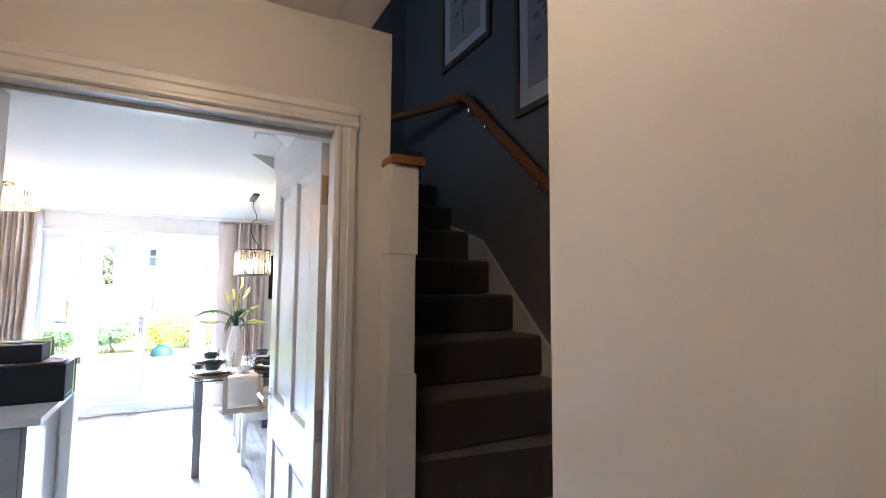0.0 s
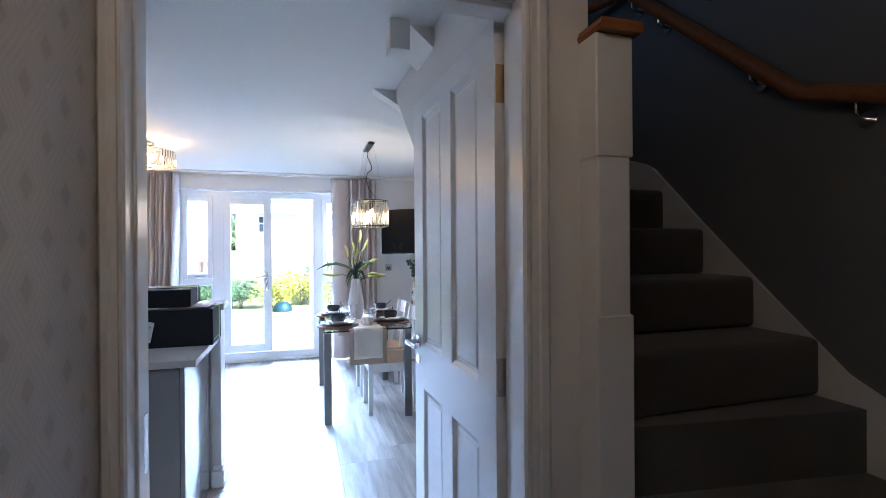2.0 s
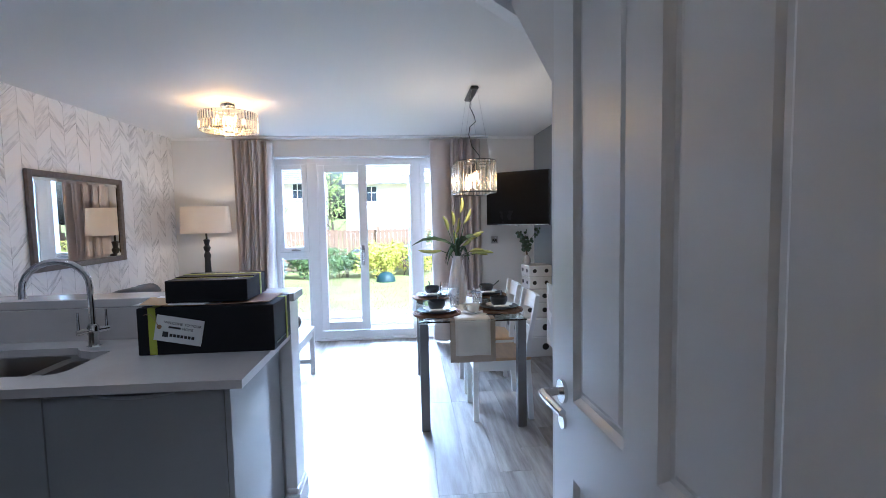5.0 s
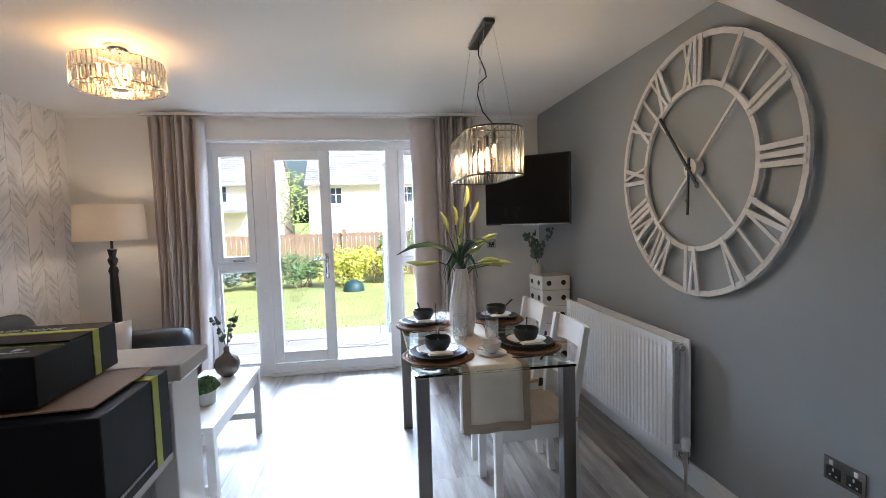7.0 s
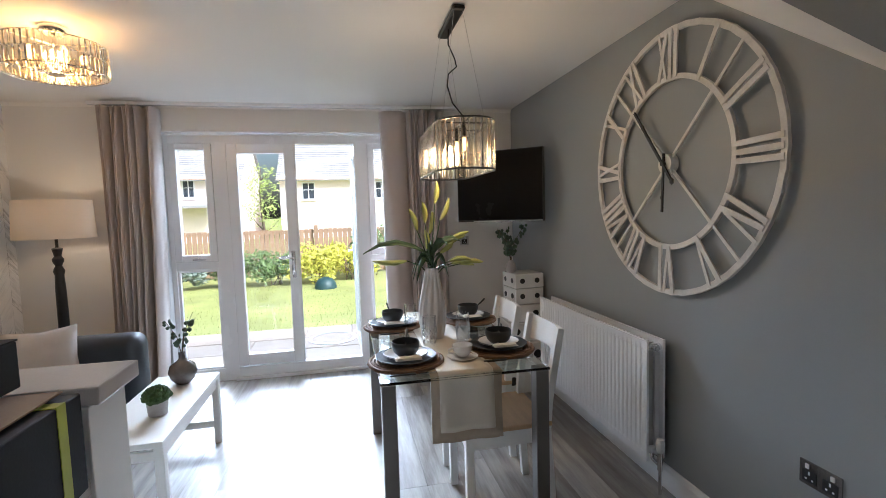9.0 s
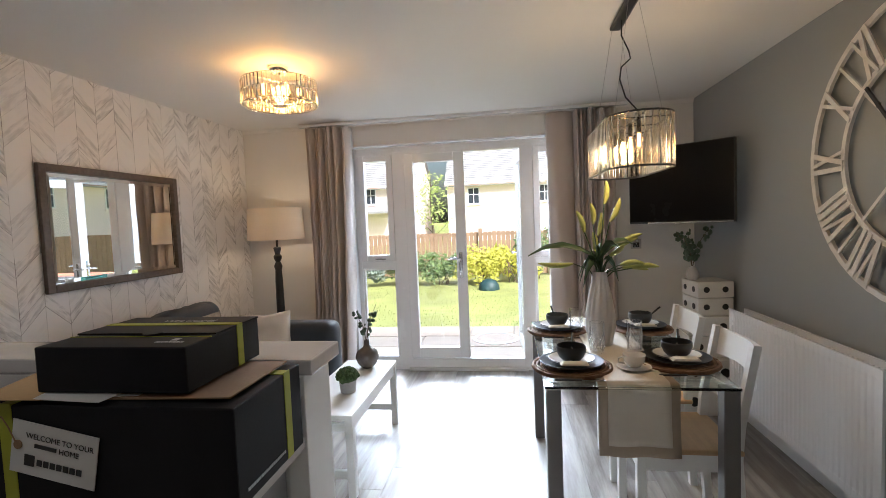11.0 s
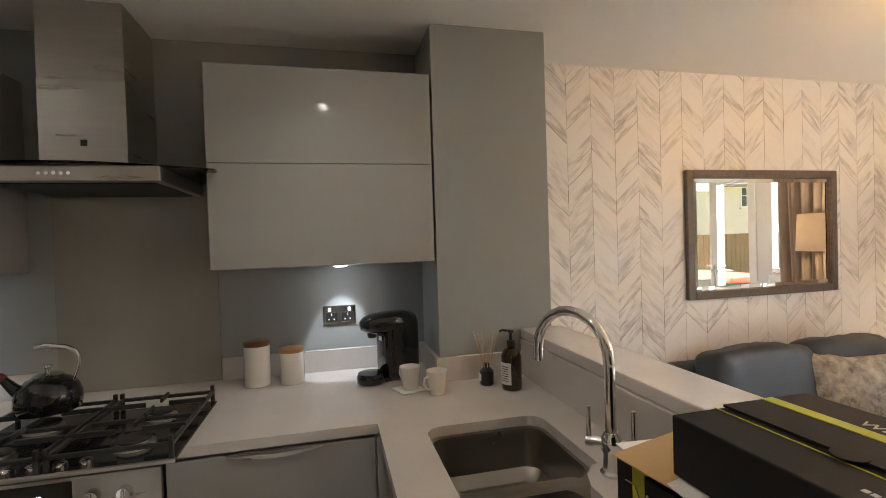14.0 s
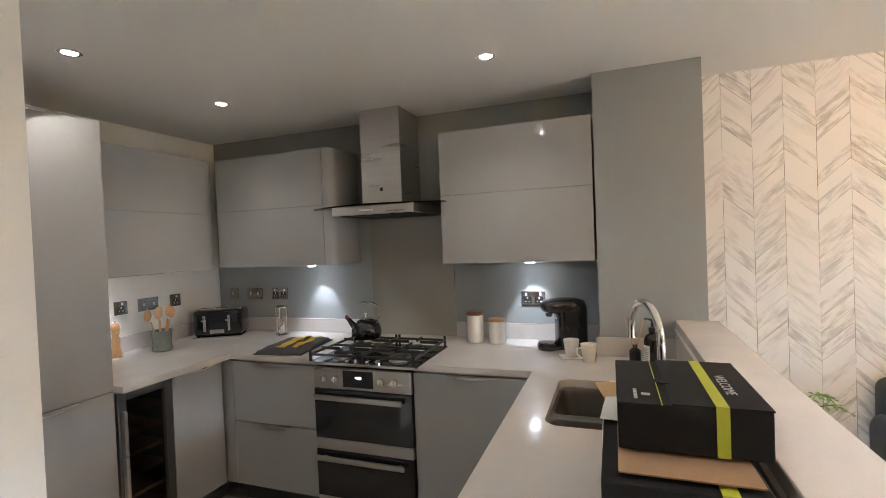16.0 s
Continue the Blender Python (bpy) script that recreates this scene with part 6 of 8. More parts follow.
def ceiling_light():
    c = thing("ceiling_light", (-0.388, 6.05, H - 0.001), "round crystal drum ceiling light with warm lit bulbs", "ceiling light")
    bm = B()
    lathe(bm, [(0.052, -0.032), (0.056, -0.026), (0.056, 0.0)], seg=28)
    tube(bm, [(0, 0, -0.085), (0, 0, -0.02)], 0.012, 10)
    part("canopy", bm, CHROME, c, "chrome ceiling plate", 40)
    R = 0.212
    for z in (-0.085, -0.223):
        bm = B()
        pts = [(R * math.cos(k * math.pi / 24), R * math.sin(k * math.pi / 24), z) for k in range(49)]
        tube(bm, pts, 0.0028, 6, False)
        for a in range(3):
            q = a * 2.094
            tube(bm, [(0, 0, z), (R * math.cos(q), R * math.sin(q), z)], 0.003, 6)
        part("hoop", bm, CHROME, c)
    crystal_ring(c, lambda t: (R * math.cos(6.2832 * t), R * math.sin(6.2832 * t), 6.2832 * t), -0.152, -0.088, 52, 0.0235)
    crystal_ring(c, lambda t: (R * math.cos(6.2832 * t + 0.07), R * math.sin(6.2832 * t + 0.07), 6.2832 * t + 0.07), -0.221, -0.156, 52, 0.0235)
    crystal_ring(c, lambda t: (0.13 * math.cos(6.2832 * t), 0.13 * math.sin(6.2832 * t), 6.2832 * t), -0.226, -0.192, 30, 0.022)
    for r, n in ((0.175, 40), (0.09, 20)):
        crystal_ring(c, lambda t, r=r: (r * math.cos(6.2832 * t), r * math.sin(6.2832 * t), 6.2832 * t), -0.226, -0.200, n, 0.022)
    bm = B()
    lathe(bm, [(0.034, -0.228), (0.038, -0.223), (0.030, -0.213)], seg=20)
    part("finial", bm, CHROME, c)
    for k in range(5):
        a = k * math.pi / 2.5 + 0.5
        bm = B()
        blob(bm, (0.11 * math.cos(a), 0.11 * math.sin(a), -0.138), 0.014, 2, 0, (1, 1, 1.9))
        part("bulb", bm, BULB, c, "lit warm bulb")


ceiling_light()


def pendant():
    p = thing("pendant_light", (1.50, 5.73, H - 0.001), "oblong crystal pendant with warm bulbs hung on wires over the table", "pendant light")
    bm = B()
    box(bm, (-0.03, -0.19, -0.025), (0.03, 0.19, 0.0), 0.012)
    part("ceiling_bar", bm, BLACK, p, "black ceiling bar")
    L, R = 0.22, 0.135

    def track(t):
        per = 4 * L + 2 * math.pi * R
        s = t * per
        if s < 2 * L:
            return (R, -L + s, 0.0)
        s -= 2 * L
        if s < math.pi * R:
            a = s / R
            return (R * math.cos(a), L + R * math.sin(a), a)
        s -= math.pi * R
        if s < 2 * L:
            return (-R, L - s, math.pi)
        a = math.pi + (s - 2 * L) / R
        return (R * math.cos(a), -L + R * math.sin(a), a)
    for z in (-0.535, -0.755):
        bm = B()
        tube(bm, [(*track(k / 60)[:2], z) for k in range(61)], 0.0045, 6, False)
        if z > -0.6:
            for y in (-0.2, 0.0, 0.2):
                tube(bm, [(-R, y, z), (R, y, z)], 0.003, 6)
            tube(bm, [(0, -L - R, z), (0, L + R, z)], 0.004, 6)
        part("hoop", bm, BLACK, p, "black wire hoop")
    crystal_ring(p, track, -0.75, -0.54, 56, 0.024)
    for x, y in ((0.10, -0.22), (-0.10, -0.22), (0.10, 0.22), (-0.10, 0.22)):
        bm = B()
        tube(bm, [(0.02 * (1 if x > 0 else -1), y * 0.75, -0.02), (x, y, -0.535)], 0.0010, 5)
        part("wire", bm, STEEL, p)
    bm = B()
    tube(bm, [(0, 0.05, -0.02), (-0.005, 0.04, -0.10), (0.03, 0.05, -0.17), (0.035, 0.04, -0.21), (-0.01, 0.03, -0.25), (-0.02, 0.02, -0.31), (0.0, 0.0, -0.40), (0.05, -0.02, -0.47), (0.06, 0.0, -0.52), (0.0, 0.0, -0.535)], 0.0035, 8)
    part("flex", bm, BLACK, p, "black twisted flex", 60)
    for y in (-0.22, -0.075, 0.075, 0.22):
        bm = B()
        tube(bm, [(0, y, -0.54), (0, y, -0.60)], 0.012, 10)
        part("lampholder", bm, BLACK, p)
        bm = B()
        blob(bm, (0, y, -0.635), 0.014, 2, 0, (1, 1, 2.2))
        part("bulb", bm, BULB, p, "lit warm bulb")


pendant()


CHROMEPLATE = mat("polished_plate", (0.34, 0.33, 0.32), 0.18, 1.0, var=0.05, bump=0.0)


def socket(m, gangs, label="brushed steel double socket with black inserts on the wall", mt=None, sw=None):
    s = thing("wall_socket", m, label, "socket", "sockets and switches")
    w = 0.146 if gangs == 2 else 0.086
    bm = B()
    box(bm, (-w / 2, 0, -0.043), (w / 2, 0.007, 0.043), 0.002)
    part("plate", bm, mt or STEEL, s)
    for g in range(gangs):
        cx = (-0.036 if g == 0 else 0.036) if gangs == 2 else 0
        bm = B()
        if sw:
            box(bm, (cx - 0.01, 0.007, -0.012), (cx + 0.01, 0.011, 0.012), 0.002)
            part("rocker", bm, sw, s)
            continue
        box(bm, (cx - 0.026, 0.0068, -0.03), (cx + 0.026, 0.0085, 0.012), 0.001)
        part("insert", bm, BLACK, s, "black plastic insert")
        bm = B()
        k = -1 if g == 0 else 1
        box(bm, (cx + k * 0.008 - 0.007, 0.0068, 0.017), (cx + k * 0.008 + 0.007, 0.011, 0.035), 0.002)
        part("rocker", bm, UPVC, s, "white rocker switch")
        bm = B()
        for a, b in (((-0.003, -0.004), (0.003, 0.008)), ((-0.015, -0.022), (-0.008, -0.016)), ((0.008, -0.022), (0.015, -0.016))):
            box(bm, (cx + a[0], 0.0082, a[1]), (cx + b[0], 0.0092, b[1]))
        part("pin_slot", bm, UPVC, s)
    return s


socket(pose(XE - 0.0005, 4.652, 0.489, 0, 0, 90), 2, "polished steel double socket low on the grey wall", CHROMEPLATE)
socket(pose(2.025, YN - 0.0005, 1.168, 0, 0, 180), 1, "brushed steel aerial socket on the wall below the television")

# ---- kitchen ----
CZ, CT = 0.91, 0.022
NOTE = mat("plain_white_print", (0.70, 0.69, 0.66), 0.6, var=0.02, bump=0.0)


def pull(parent, m, w=0.28):
    """Bowed steel lip handle on the upper edge of a front; local x along it, y out, z up."""
    bm, rows, n = B(), [], 14
    for i in range(n + 1):
        u = i / n * 2 - 1
        k = math.cos(u * math.pi / 2)
        o = 0.004 + 0.016 * k
        rows.append([bm.verts.new((u * w / 2, yy, zz)) for yy, zz in ((0.0, 0.0), (o, -0.001), (o + 0.001, -0.004 - 0.010 * k), (o - 0.002, -0.004 - 0.010 * k), (o - 0.003, -0.004), (0.0, -0.003))])
    for a, b in zip(rows, rows[1:]):
        bridge(bm, a, b)
    bm.faces.new(rows[0]), bm.faces.new(rows[-1])
    bmesh.ops.transform(bm, matrix=m, verts=bm.verts)
    part("handle", bm, STEEL, parent, "slim bowed steel handle", 40)


def unit(name, a, b, fronts, face, label, group, handles=True):
    """A cabinet: carcass a to b and fronts as rows of (u0, u1, z0, z1) on the face 'x', 'y' or '-y'."""
    c = thing(name, ((a[0] + b[0]) / 2, (a[1] + b[1]) / 2, a[2]), label, "cabinet", group)
    o = Vector(((a[0] + b[0]) / 2, (a[1] + b[1]) / 2, a[2]))
    bm = B()
    box(bm, Vector(a) - o, Vector(b) - o, 0.001)
    part("carcass", bm, CAB, c)
    for u0, u1, z0, z1 in fronts:
        g, t = 0.0015, 0.020
        bm = B()
        if face == "x":
            p, q, m = (b[0] + 0.001, u0 + g, z0 + g), (b[0] + t, u1 - g, z1 - g), Matrix.Translation((b[0] + t, (u0 + u1) / 2, z1 - 0.002)) @ rotz(-90)
        elif face == "y":
            p, q, m = (u0 + g, b[1] + 0.001, z0 + g), (u1 - g, b[1] + t, z1 - g), Matrix.Translation(((u0 + u1) / 2, b[1] + t, z1 - 0.002))
        else:
            p, q, m = (u0 + g, a[1] - t, z0 + g), (u1 - g, a[1] - 0.001, z1 - g), Matrix.Translation(((u0 + u1) / 2, a[1] - t, z1 - 0.002)) @ rotz(180)
        box(bm, Vector(p) - o, Vector(q) - o, 0.002)
        f = part("front", bm, CAB, c)
        if handles:
            pull(f, Matrix.Translation(-o) @ m)
    return c


WG, BG = "wall cabinets", "base cabinets"
XB = -0.910
unit("wall_cabinet", (XW + 0.001, 3.246, 1.405), (-1.277, 4.095, 2.17), [(3.246, 4.095, 1.405, 1.802), (3.246, 4.095, 1.802, 2.17)], "x", "grey gloss wall cabinet with two lift-up fronts beside the hood", WG, False)
wb = unit("wall_cabinet", (XW + 0.001, 1.56, 1.412), (-1.277, 2.44, 2.17), [(1.56, 2.44, 1.412, 1.802), (1.56, 2.44, 1.802, 2.17)], "x", "grey gloss wall cabinet with two lift-up fronts and curved end", WG, False)
bm = B()
arc = [(XW + 0.001, 2.442), (-1.257, 2.442), (-1.257, 2.445)] + [(-1.257 - 0.06 * (1 - math.cos(k * math.pi / 16)), 2.445 + 0.06 * math.sin(k * math.pi / 16)) for k in range(1, 9)] + [(XW + 0.001, 2.505)]
prism(bm, [(x - (XW + 0.001 - 1.277) / 2, y - 2.0) for x, y in arc], "z", 0.0, 0.758)
part("curved_end", bm, CAB, wb, "curved grey gloss end panel", 30)
unit("wall_cabinet", (-1.255, YS + 0.001, 1.405), (-0.245, 1.505, 2.17), [(-1.215, -0.245, 1.405, 1.79), (-1.215, -0.245, 1.79, 2.17)], "y", "grey gloss wall cabinet with two lift-up fronts above the corner", WG, False)
unit("base_cabinet", (XW + 0.001, 2.00, 0.12), (XB, 2.588, 0.872), [(2.0, 2.588, 0.505, 0.868), (2.0, 2.588, 0.12, 0.505)], "x", "grey gloss base cabinet with two deep drawers", BG)
unit("base_cabinet", (XW + 0.001, 3.190, 0.12), (XB, 3.83, 0.872), [(3.192, 3.80, 0.12, 0.868)], "x", "grey gloss base cabinet beside the oven", BG)
unit("base_cabinet", (-0.862, 3.862, 0.12), (-0.26, 4.44, 0.70), [(-0.862, -0.26, 0.12, 0.868)], "-y", "grey gloss base cabinet under the sink", BG)
unit("base_cabinet", (-0.258, 3.862, 0.12), (0.345, 4.44, 0.872), [(-0.258, 0.345, 0.12, 0.868)], "-y", "grey gloss base cabinet at the end of the peninsula", BG)
unit("base_cabinet", (XB + 0.03, YS + 0.001, 0.12), (-0.535, 1.905, 0.872), [(-0.88, -0.537, 0.12, 0.868)], "y", "grey gloss base cabinet in the corner", BG)
tall = unit("tall_cabinet", (-0.232, YS + 0.001, 0.12), (0.366, 1.905, 2.17), [(-0.232, 0.366, 0.12, 0.885), (-0.232, 0.366, 0.89, 2.17)], "y", "tall grey gloss cabinet with two doors hiding a fridge", "tall cabinets")
bm = B()
for a, b in (((XW, 2.0, 0), (XB - 0.05, 3.9, 0.12)), ((-0.87, 3.92, 0), (0.33, 4.44, 0.12)), ((-0.96, YS + 0.01, 0), (0.366, 1.85, 0.12))):
    box(bm, a, b)
tagged(part("plinth", bm, CABDARK), "dark recessed plinth under the base cabinets", kind="structure")
for a, b in (((-0.99, 1.80, 0.12), (-0.892, 1.998, 0.868)), ((-0.965, 3.802, 0.12), (-0.864, 3.90, 0.868))):
    bm = B()
    box(bm, a, b, 0.001)
    tagged(part("corner_post", bm, CAB), "grey gloss filler post in the corner of the cabinets", "filler post")
bm = B()
box(bm, (0.346, 3.842, 0.0), (0.366, 4.46, 0.872), 0.001)
tagged(part("end_panel", bm, CAB), "grey gloss end panel of the peninsula", "end panel")


def worktop():
    w = thing("worktop", (0, 0, CZ - 0.032), "pale speckled quartz worktop round the kitchen with cut-out for the sink", "worktop")
    z0, z1 = 0.0, 0.032
    sx0, sx1, sy0, sy1 = -0.805, -0.275, 3.945, 4.325
    bm = B()
    for a, b in (((XW + 0.001, YS + 0.001), (-0.890, 3.808)), ((-0.890, YS + 0.001), (-0.234, 1.985)), ((XW + 0.001, 3.808), (sx0, 4.472)), ((sx1, 3.808), (0.42, 4.472)), ((sx0, 3.808), (sx1, sy0)), ((sx0, sy1), (sx1, 4.472))):
        box(bm, (*a, z0), (*b, z1))
    bmesh.ops.remove_doubles(bm, verts=bm.verts, dist=0.0004)
    # rounded corners of the cut-out
    for cx, cy, ax, ay in ((sx0, sy0, 1, 1), (sx1, sy0, -1, 1), (sx0, sy1, 1, -1), (sx1, sy1, -1, -1)):
        r = 0.055
        pts = [(cx, cy)] + [(cx + ax * (r - r * math.sin(k * math.pi / 12)), cy + ay * (r - r * math.cos(k * math.pi / 12))) for k in range(7)]
        prism(bm, pts, "z", z0, z1)
    prism(bm, [(-0.452, sy1), (-0.448, sy1 - 0.02), (-0.41, sy1 - 0.055), (-0.36, sy1 - 0.075), (-0.30, sy1 - 0.075), (sx1, sy1 - 0.075), (sx1, sy1)], "z", z0, z1)
    part("slab", bm, QUARTZ, w)
    up = 0.032 + 0.098
    for a, b in (((XW + 0.001, YS + 0.02, z1), (XW + 0.019, 2.585, up)), ((XW + 0.001, 3.205, z1), (XW + 0.019, 4.104, up)), ((XW + 0.001, YS + 0.001, z1), (-0.234, YS + 0.019, up)),
                 ((XW + 0.02, 4.086, z1), (-1.268, 4.104, up)), ((-1.267, 4.086, z1), (-1.249, 4.46, up))):
        bm = B()
        box(bm, a, b, 0.002)
        part("upstand", bm, QUARTZ, w)
    bm = B()
    box(bm, (-1.249, 4.455, z1), (0.36, 4.473, 0.182), 0.002)
    part("upstand", bm, QUARTZ, w)
    return w


worktop()

# half wall with the breakfast ledge
slab("half_wall", (-1.268, 4.474, 0), (0.372, 4.62, 1.06), WHITE, "low white wall behind the peninsula")
ledge = thing("breakfast_ledge", (-0.41, 4.56, 1.061), "pale quartz breakfast ledge on the low wall", "ledge")
bm = B()
box(bm, (-0.858, -0.095, 0.0), (0.857, 0.092, 0.040), 0.004)
part("slab", bm, QUARTZ, ledge)
bm = B()
box(bm, (-0.857, 0.061, -0.022), (0.78, 0.075, -0.001), 0.003)
part("moulding", bm, GLOSS, ledge, "white moulding under the ledge")
po = thing("ledge_post", (0.405, 4.545, 0), "white painted square post with moulded foot under the ledge", "post")
bm = B()
box(bm, (-0.032, -0.085, 0), (0.022, 0.075, 1.06), 0.003)
part("shaft", bm, GLOSS, po)
bm = B()
box(bm, (-0.0315, -0.10, 0), (0.037, 0.09, 0.10), 0.003)
vs = box(bm, (-0.0312, -0.094, 0.10), (0.031, 0.084, 0.13), 0.010)
part("foot", bm, GLOSS, po)


def sink():
    s = thing("sink", (-0.54, 4.135, CZ - 0.20), "stainless steel one and a half bowl undermount sink", "sink")

    def bowl(x0, x1, y0, y1, depth):
        bm, last = B(), None

        def loop(ins, z, r):
            pts = []
            for cx, cy, a0 in ((x1 - ins - r, y1 - ins - r, 0), (x0 + ins + r, y1 - ins - r, 90), (x0 + ins + r, y0 + ins + r, 180), (x1 - ins - r, y0 + ins + r, 270)):
                for k in range(6):
                    a = radians(a0 + k * 18)
                    pts.append(bm.verts.new((cx + r * math.cos(a), cy + r * math.sin(a), z)))
            return pts
        for ins, z, r in ((-0.042, 0.1675, 0.035), (-0.004, 0.1672, 0.05), (0.0, 0.166, 0.055), (0.004, 0.15, 0.052), (0.012, 0.166 - depth + 0.03, 0.05), (0.045, 0.166 - depth, 0.03)):
            cur = loop(ins, z, r)
            if last:
                bridge(bm, last, cur)
            last = cur
        bm.faces.new(last)
        b = part("basin", bm, SINKSTEEL, s, smooth=40)
        bm = B()
        lathe(bm, [(0.04, 0), (0.042, 0.002), (0.032, 0.003), (0.02, -0.001)], ((x0 + x1) / 2, (y0 + y1) / 2, 0.167 - depth), 24)
        part("waste", bm, CHROME, b, "chrome strainer waste")
    bowl(-0.255, 0.085, -0.180, 0.180, 0.15)
    bowl(0.115, 0.255, -0.180, 0.105, 0.11)


sink()


def tap():
    t = thing("kitchen_tap", (-0.39, 4.325, CZ + 0.001), "tall chrome swan-neck mixer tap with two levers", "tap")
    bm = B()
    lathe(bm, [(0.027, 0), (0.028, 0.006), (0.021, 0.012), (0.019, 0.05), (0.024, 0.06), (0.024, 0.09), (0.016, 0.105)], seg=24)
    part("base", bm, CHROME, t, smooth=40)
    bm = B()
    d = Vector((-0.93, -0.37, 0))
    pts = [Vector((0, 0, 0.09)), Vector((0, 0, 0.26))] + [d * (0.115 - 0.115 * math.cos(k * math.pi / 12)) + Vector((0, 0, 0.27 + 0.115 * math.sin(k * math.pi / 12))) for k in range(0, 13)]
    pts += [d * 0.23 + Vector((0, 0, 0.235))]
    tube(bm, pts, [0.0135] * (len(pts) - 1) + [0.0145], 16)
    part("spout", bm, CHROME, t, smooth=60)
    for sx in (-1, 1):
        bm = B()
        u = Vector((0.66, 0.75, 0)) * sx
        p = Vector((0, 0, 0.075))
        tube(bm, [p + u * 0.015, p + u * 0.06], 0.013, 14)
        tube(bm, [p + u * 0.052 + Vector((0, 0, -0.012)), p + u * 0.052 + Vector((0, 0, 0.085))], [0.007, 0.005], 12)
        part("lever", bm, CHROME, t, "chrome lever", 40)


tap()


def hood():
    h = thing("cooker_hood", (-1.45, 2.846, 1.70), "brushed steel chimney cooker hood with glass canopy", "cooker hood")
    bm = B()
    box(bm, (-0.149, -0.14, 0.09), (0.15, 0.135, 0.40), 0.002)
    part("chimney", bm, STEEL, h)
    bm = B()
    box(bm, (-0.149, -0.1385, 0.395), (0.1485, 0.1335, 0.679), 0.002)
    part("chimney_sleeve", bm, STEEL, h)
    bm = B()
    box(bm, (-0.149, -0.225, 0.012), (0.37, 0.305, 0.062), 0.004)
    cb = part("canopy", bm, STEEL, h)
    bm = B()
    box(bm, (-0.10, -0.20, 0.008), (0.33, 0.28, 0.013))
    part("grease_filter", bm, IRON, cb, "dark grease filter")
    bm = B()
    arc = [(-0.149, -0.44), (0.24, -0.44)] + [(0.24 + 0.155 * math.sin(k * math.pi / 16), -0.44 + 0.88 * k / 16) for k in range(1, 16)] + [(0.24, 0.44), (-0.149, 0.44)]
    prism(bm, arc, "z", 0.064, 0.073)
    part("glass_canopy", bm, glass("smoked_glass", (0.16, 0.17, 0.17)), h, "thin smoked glass canopy")
    for k in range(5):
        bm = B()
        tube(bm, [(0.369, -0.03 + k * 0.02, 0.037), (0.373, -0.03 + k * 0.02, 0.037)], 0.006, 12)
        part("button", bm, CHROME, h, "round button")
    bm = B()
    box(bm, (0.1495, -0.012, 0.165), (0.1515, 0.008, 0.187))
    part("badge", bm, BLACK, h, "small dark badge")


hood()


def hob():
    h = thing("gas_hob", (-1.03, 2.935, CZ + 0.001), "steel four-burner gas hob with black cast-iron pan supports", "hob")
    bm = B()
    box(bm, (-0.245, -0.315, 0.0), (0.24, 0.315, 0.010), 0.004)
    part("plate", bm, GLOSSBLACK, h, "dark hob plate")
    bm = B()
    box(bm, (0.236, -0.317, 0.0), (0.247, 0.317, 0.011), 0.002)
    part("front_trim", bm, STEEL, h)
    for x, y, r in ((-0.12, -0.17, 0.045), (-0.12, 0.17, 0.036), (0.11, -0.17, 0.036), (0.11, 0.17, 0.045)):
        bm = B()
        lathe(bm, [(r + 0.012, 0.010), (r + 0.010, 0.018), (r * 0.9, 0.020), (r * 0.9, 0.028)], (x, y, 0), 24)
        b = part("burner", bm, STEEL, h, "steel burner ring", 40)
        bm = B()
        lathe(bm, [(r, 0.028), (r, 0.034), (r * 0.8, 0.037)], (x, y, 0), 24)
        part("burner_cap", bm, IRON, b, "black burner cap", 40)
    for sy in (-1, 1):
        bm = B()
        y0, y1 = (-0.31, -0.005) if sy < 0 else (0.005, 0.31)
        z = 0.042
        for a, b in (((-0.235, y0, z), (0.235, y0 + 0.012, z + 0.012)), ((-0.235, y1 - 0.012, z), (0.235, y1, z + 0.012)), ((-0.235, y0, z), (-0.223, y1, z + 0.012)), ((0.223, y0, z), (0.235, y1, z + 0.012)), ((-0.006, y0, z), (0.006, y1, z + 0.012))):
            box(bm, a, b, 0.002)
        ym = (y0 + y1) / 2
        for x in (-0.12, 0.11):
            for a, b in (((x - 0.004, y0, z + 0.006), (x + 0.004, ym - 0.035, z + 0.022)), ((x - 0.004, ym + 0.035, z + 0.006), (x + 0.004, y1, z + 0.022)), ((x - 0.11, ym - 0.004, z + 0.006), (x - 0.035, ym + 0.004, z + 0.022)), ((x + 0.035, ym - 0.004, z + 0.006), (x + 0.11, ym + 0.004, z + 0.022))):
                box(bm, a, b, 0.002)
        for x in (-0.229, 0.229):
            for y in (y0 + 0.006, y1 - 0.006):
                box(bm, (x - 0.006, y - 0.006, 0.010), (x + 0.006, y + 0.006, z + 0.03), 0.002)
        part("pan_support", bm, IRON, h, "black cast-iron pan support")
    for k in range(4):
        bm = B()
        lathe(bm, [(0.017, 0.010), (0.017, 0.022), (0.012, 0.026)], (0.205, -0.09 + k * 0.06, 0), 16)
        part("knob", bm, CHROME, h, "chrome control knob", 40)


hob()


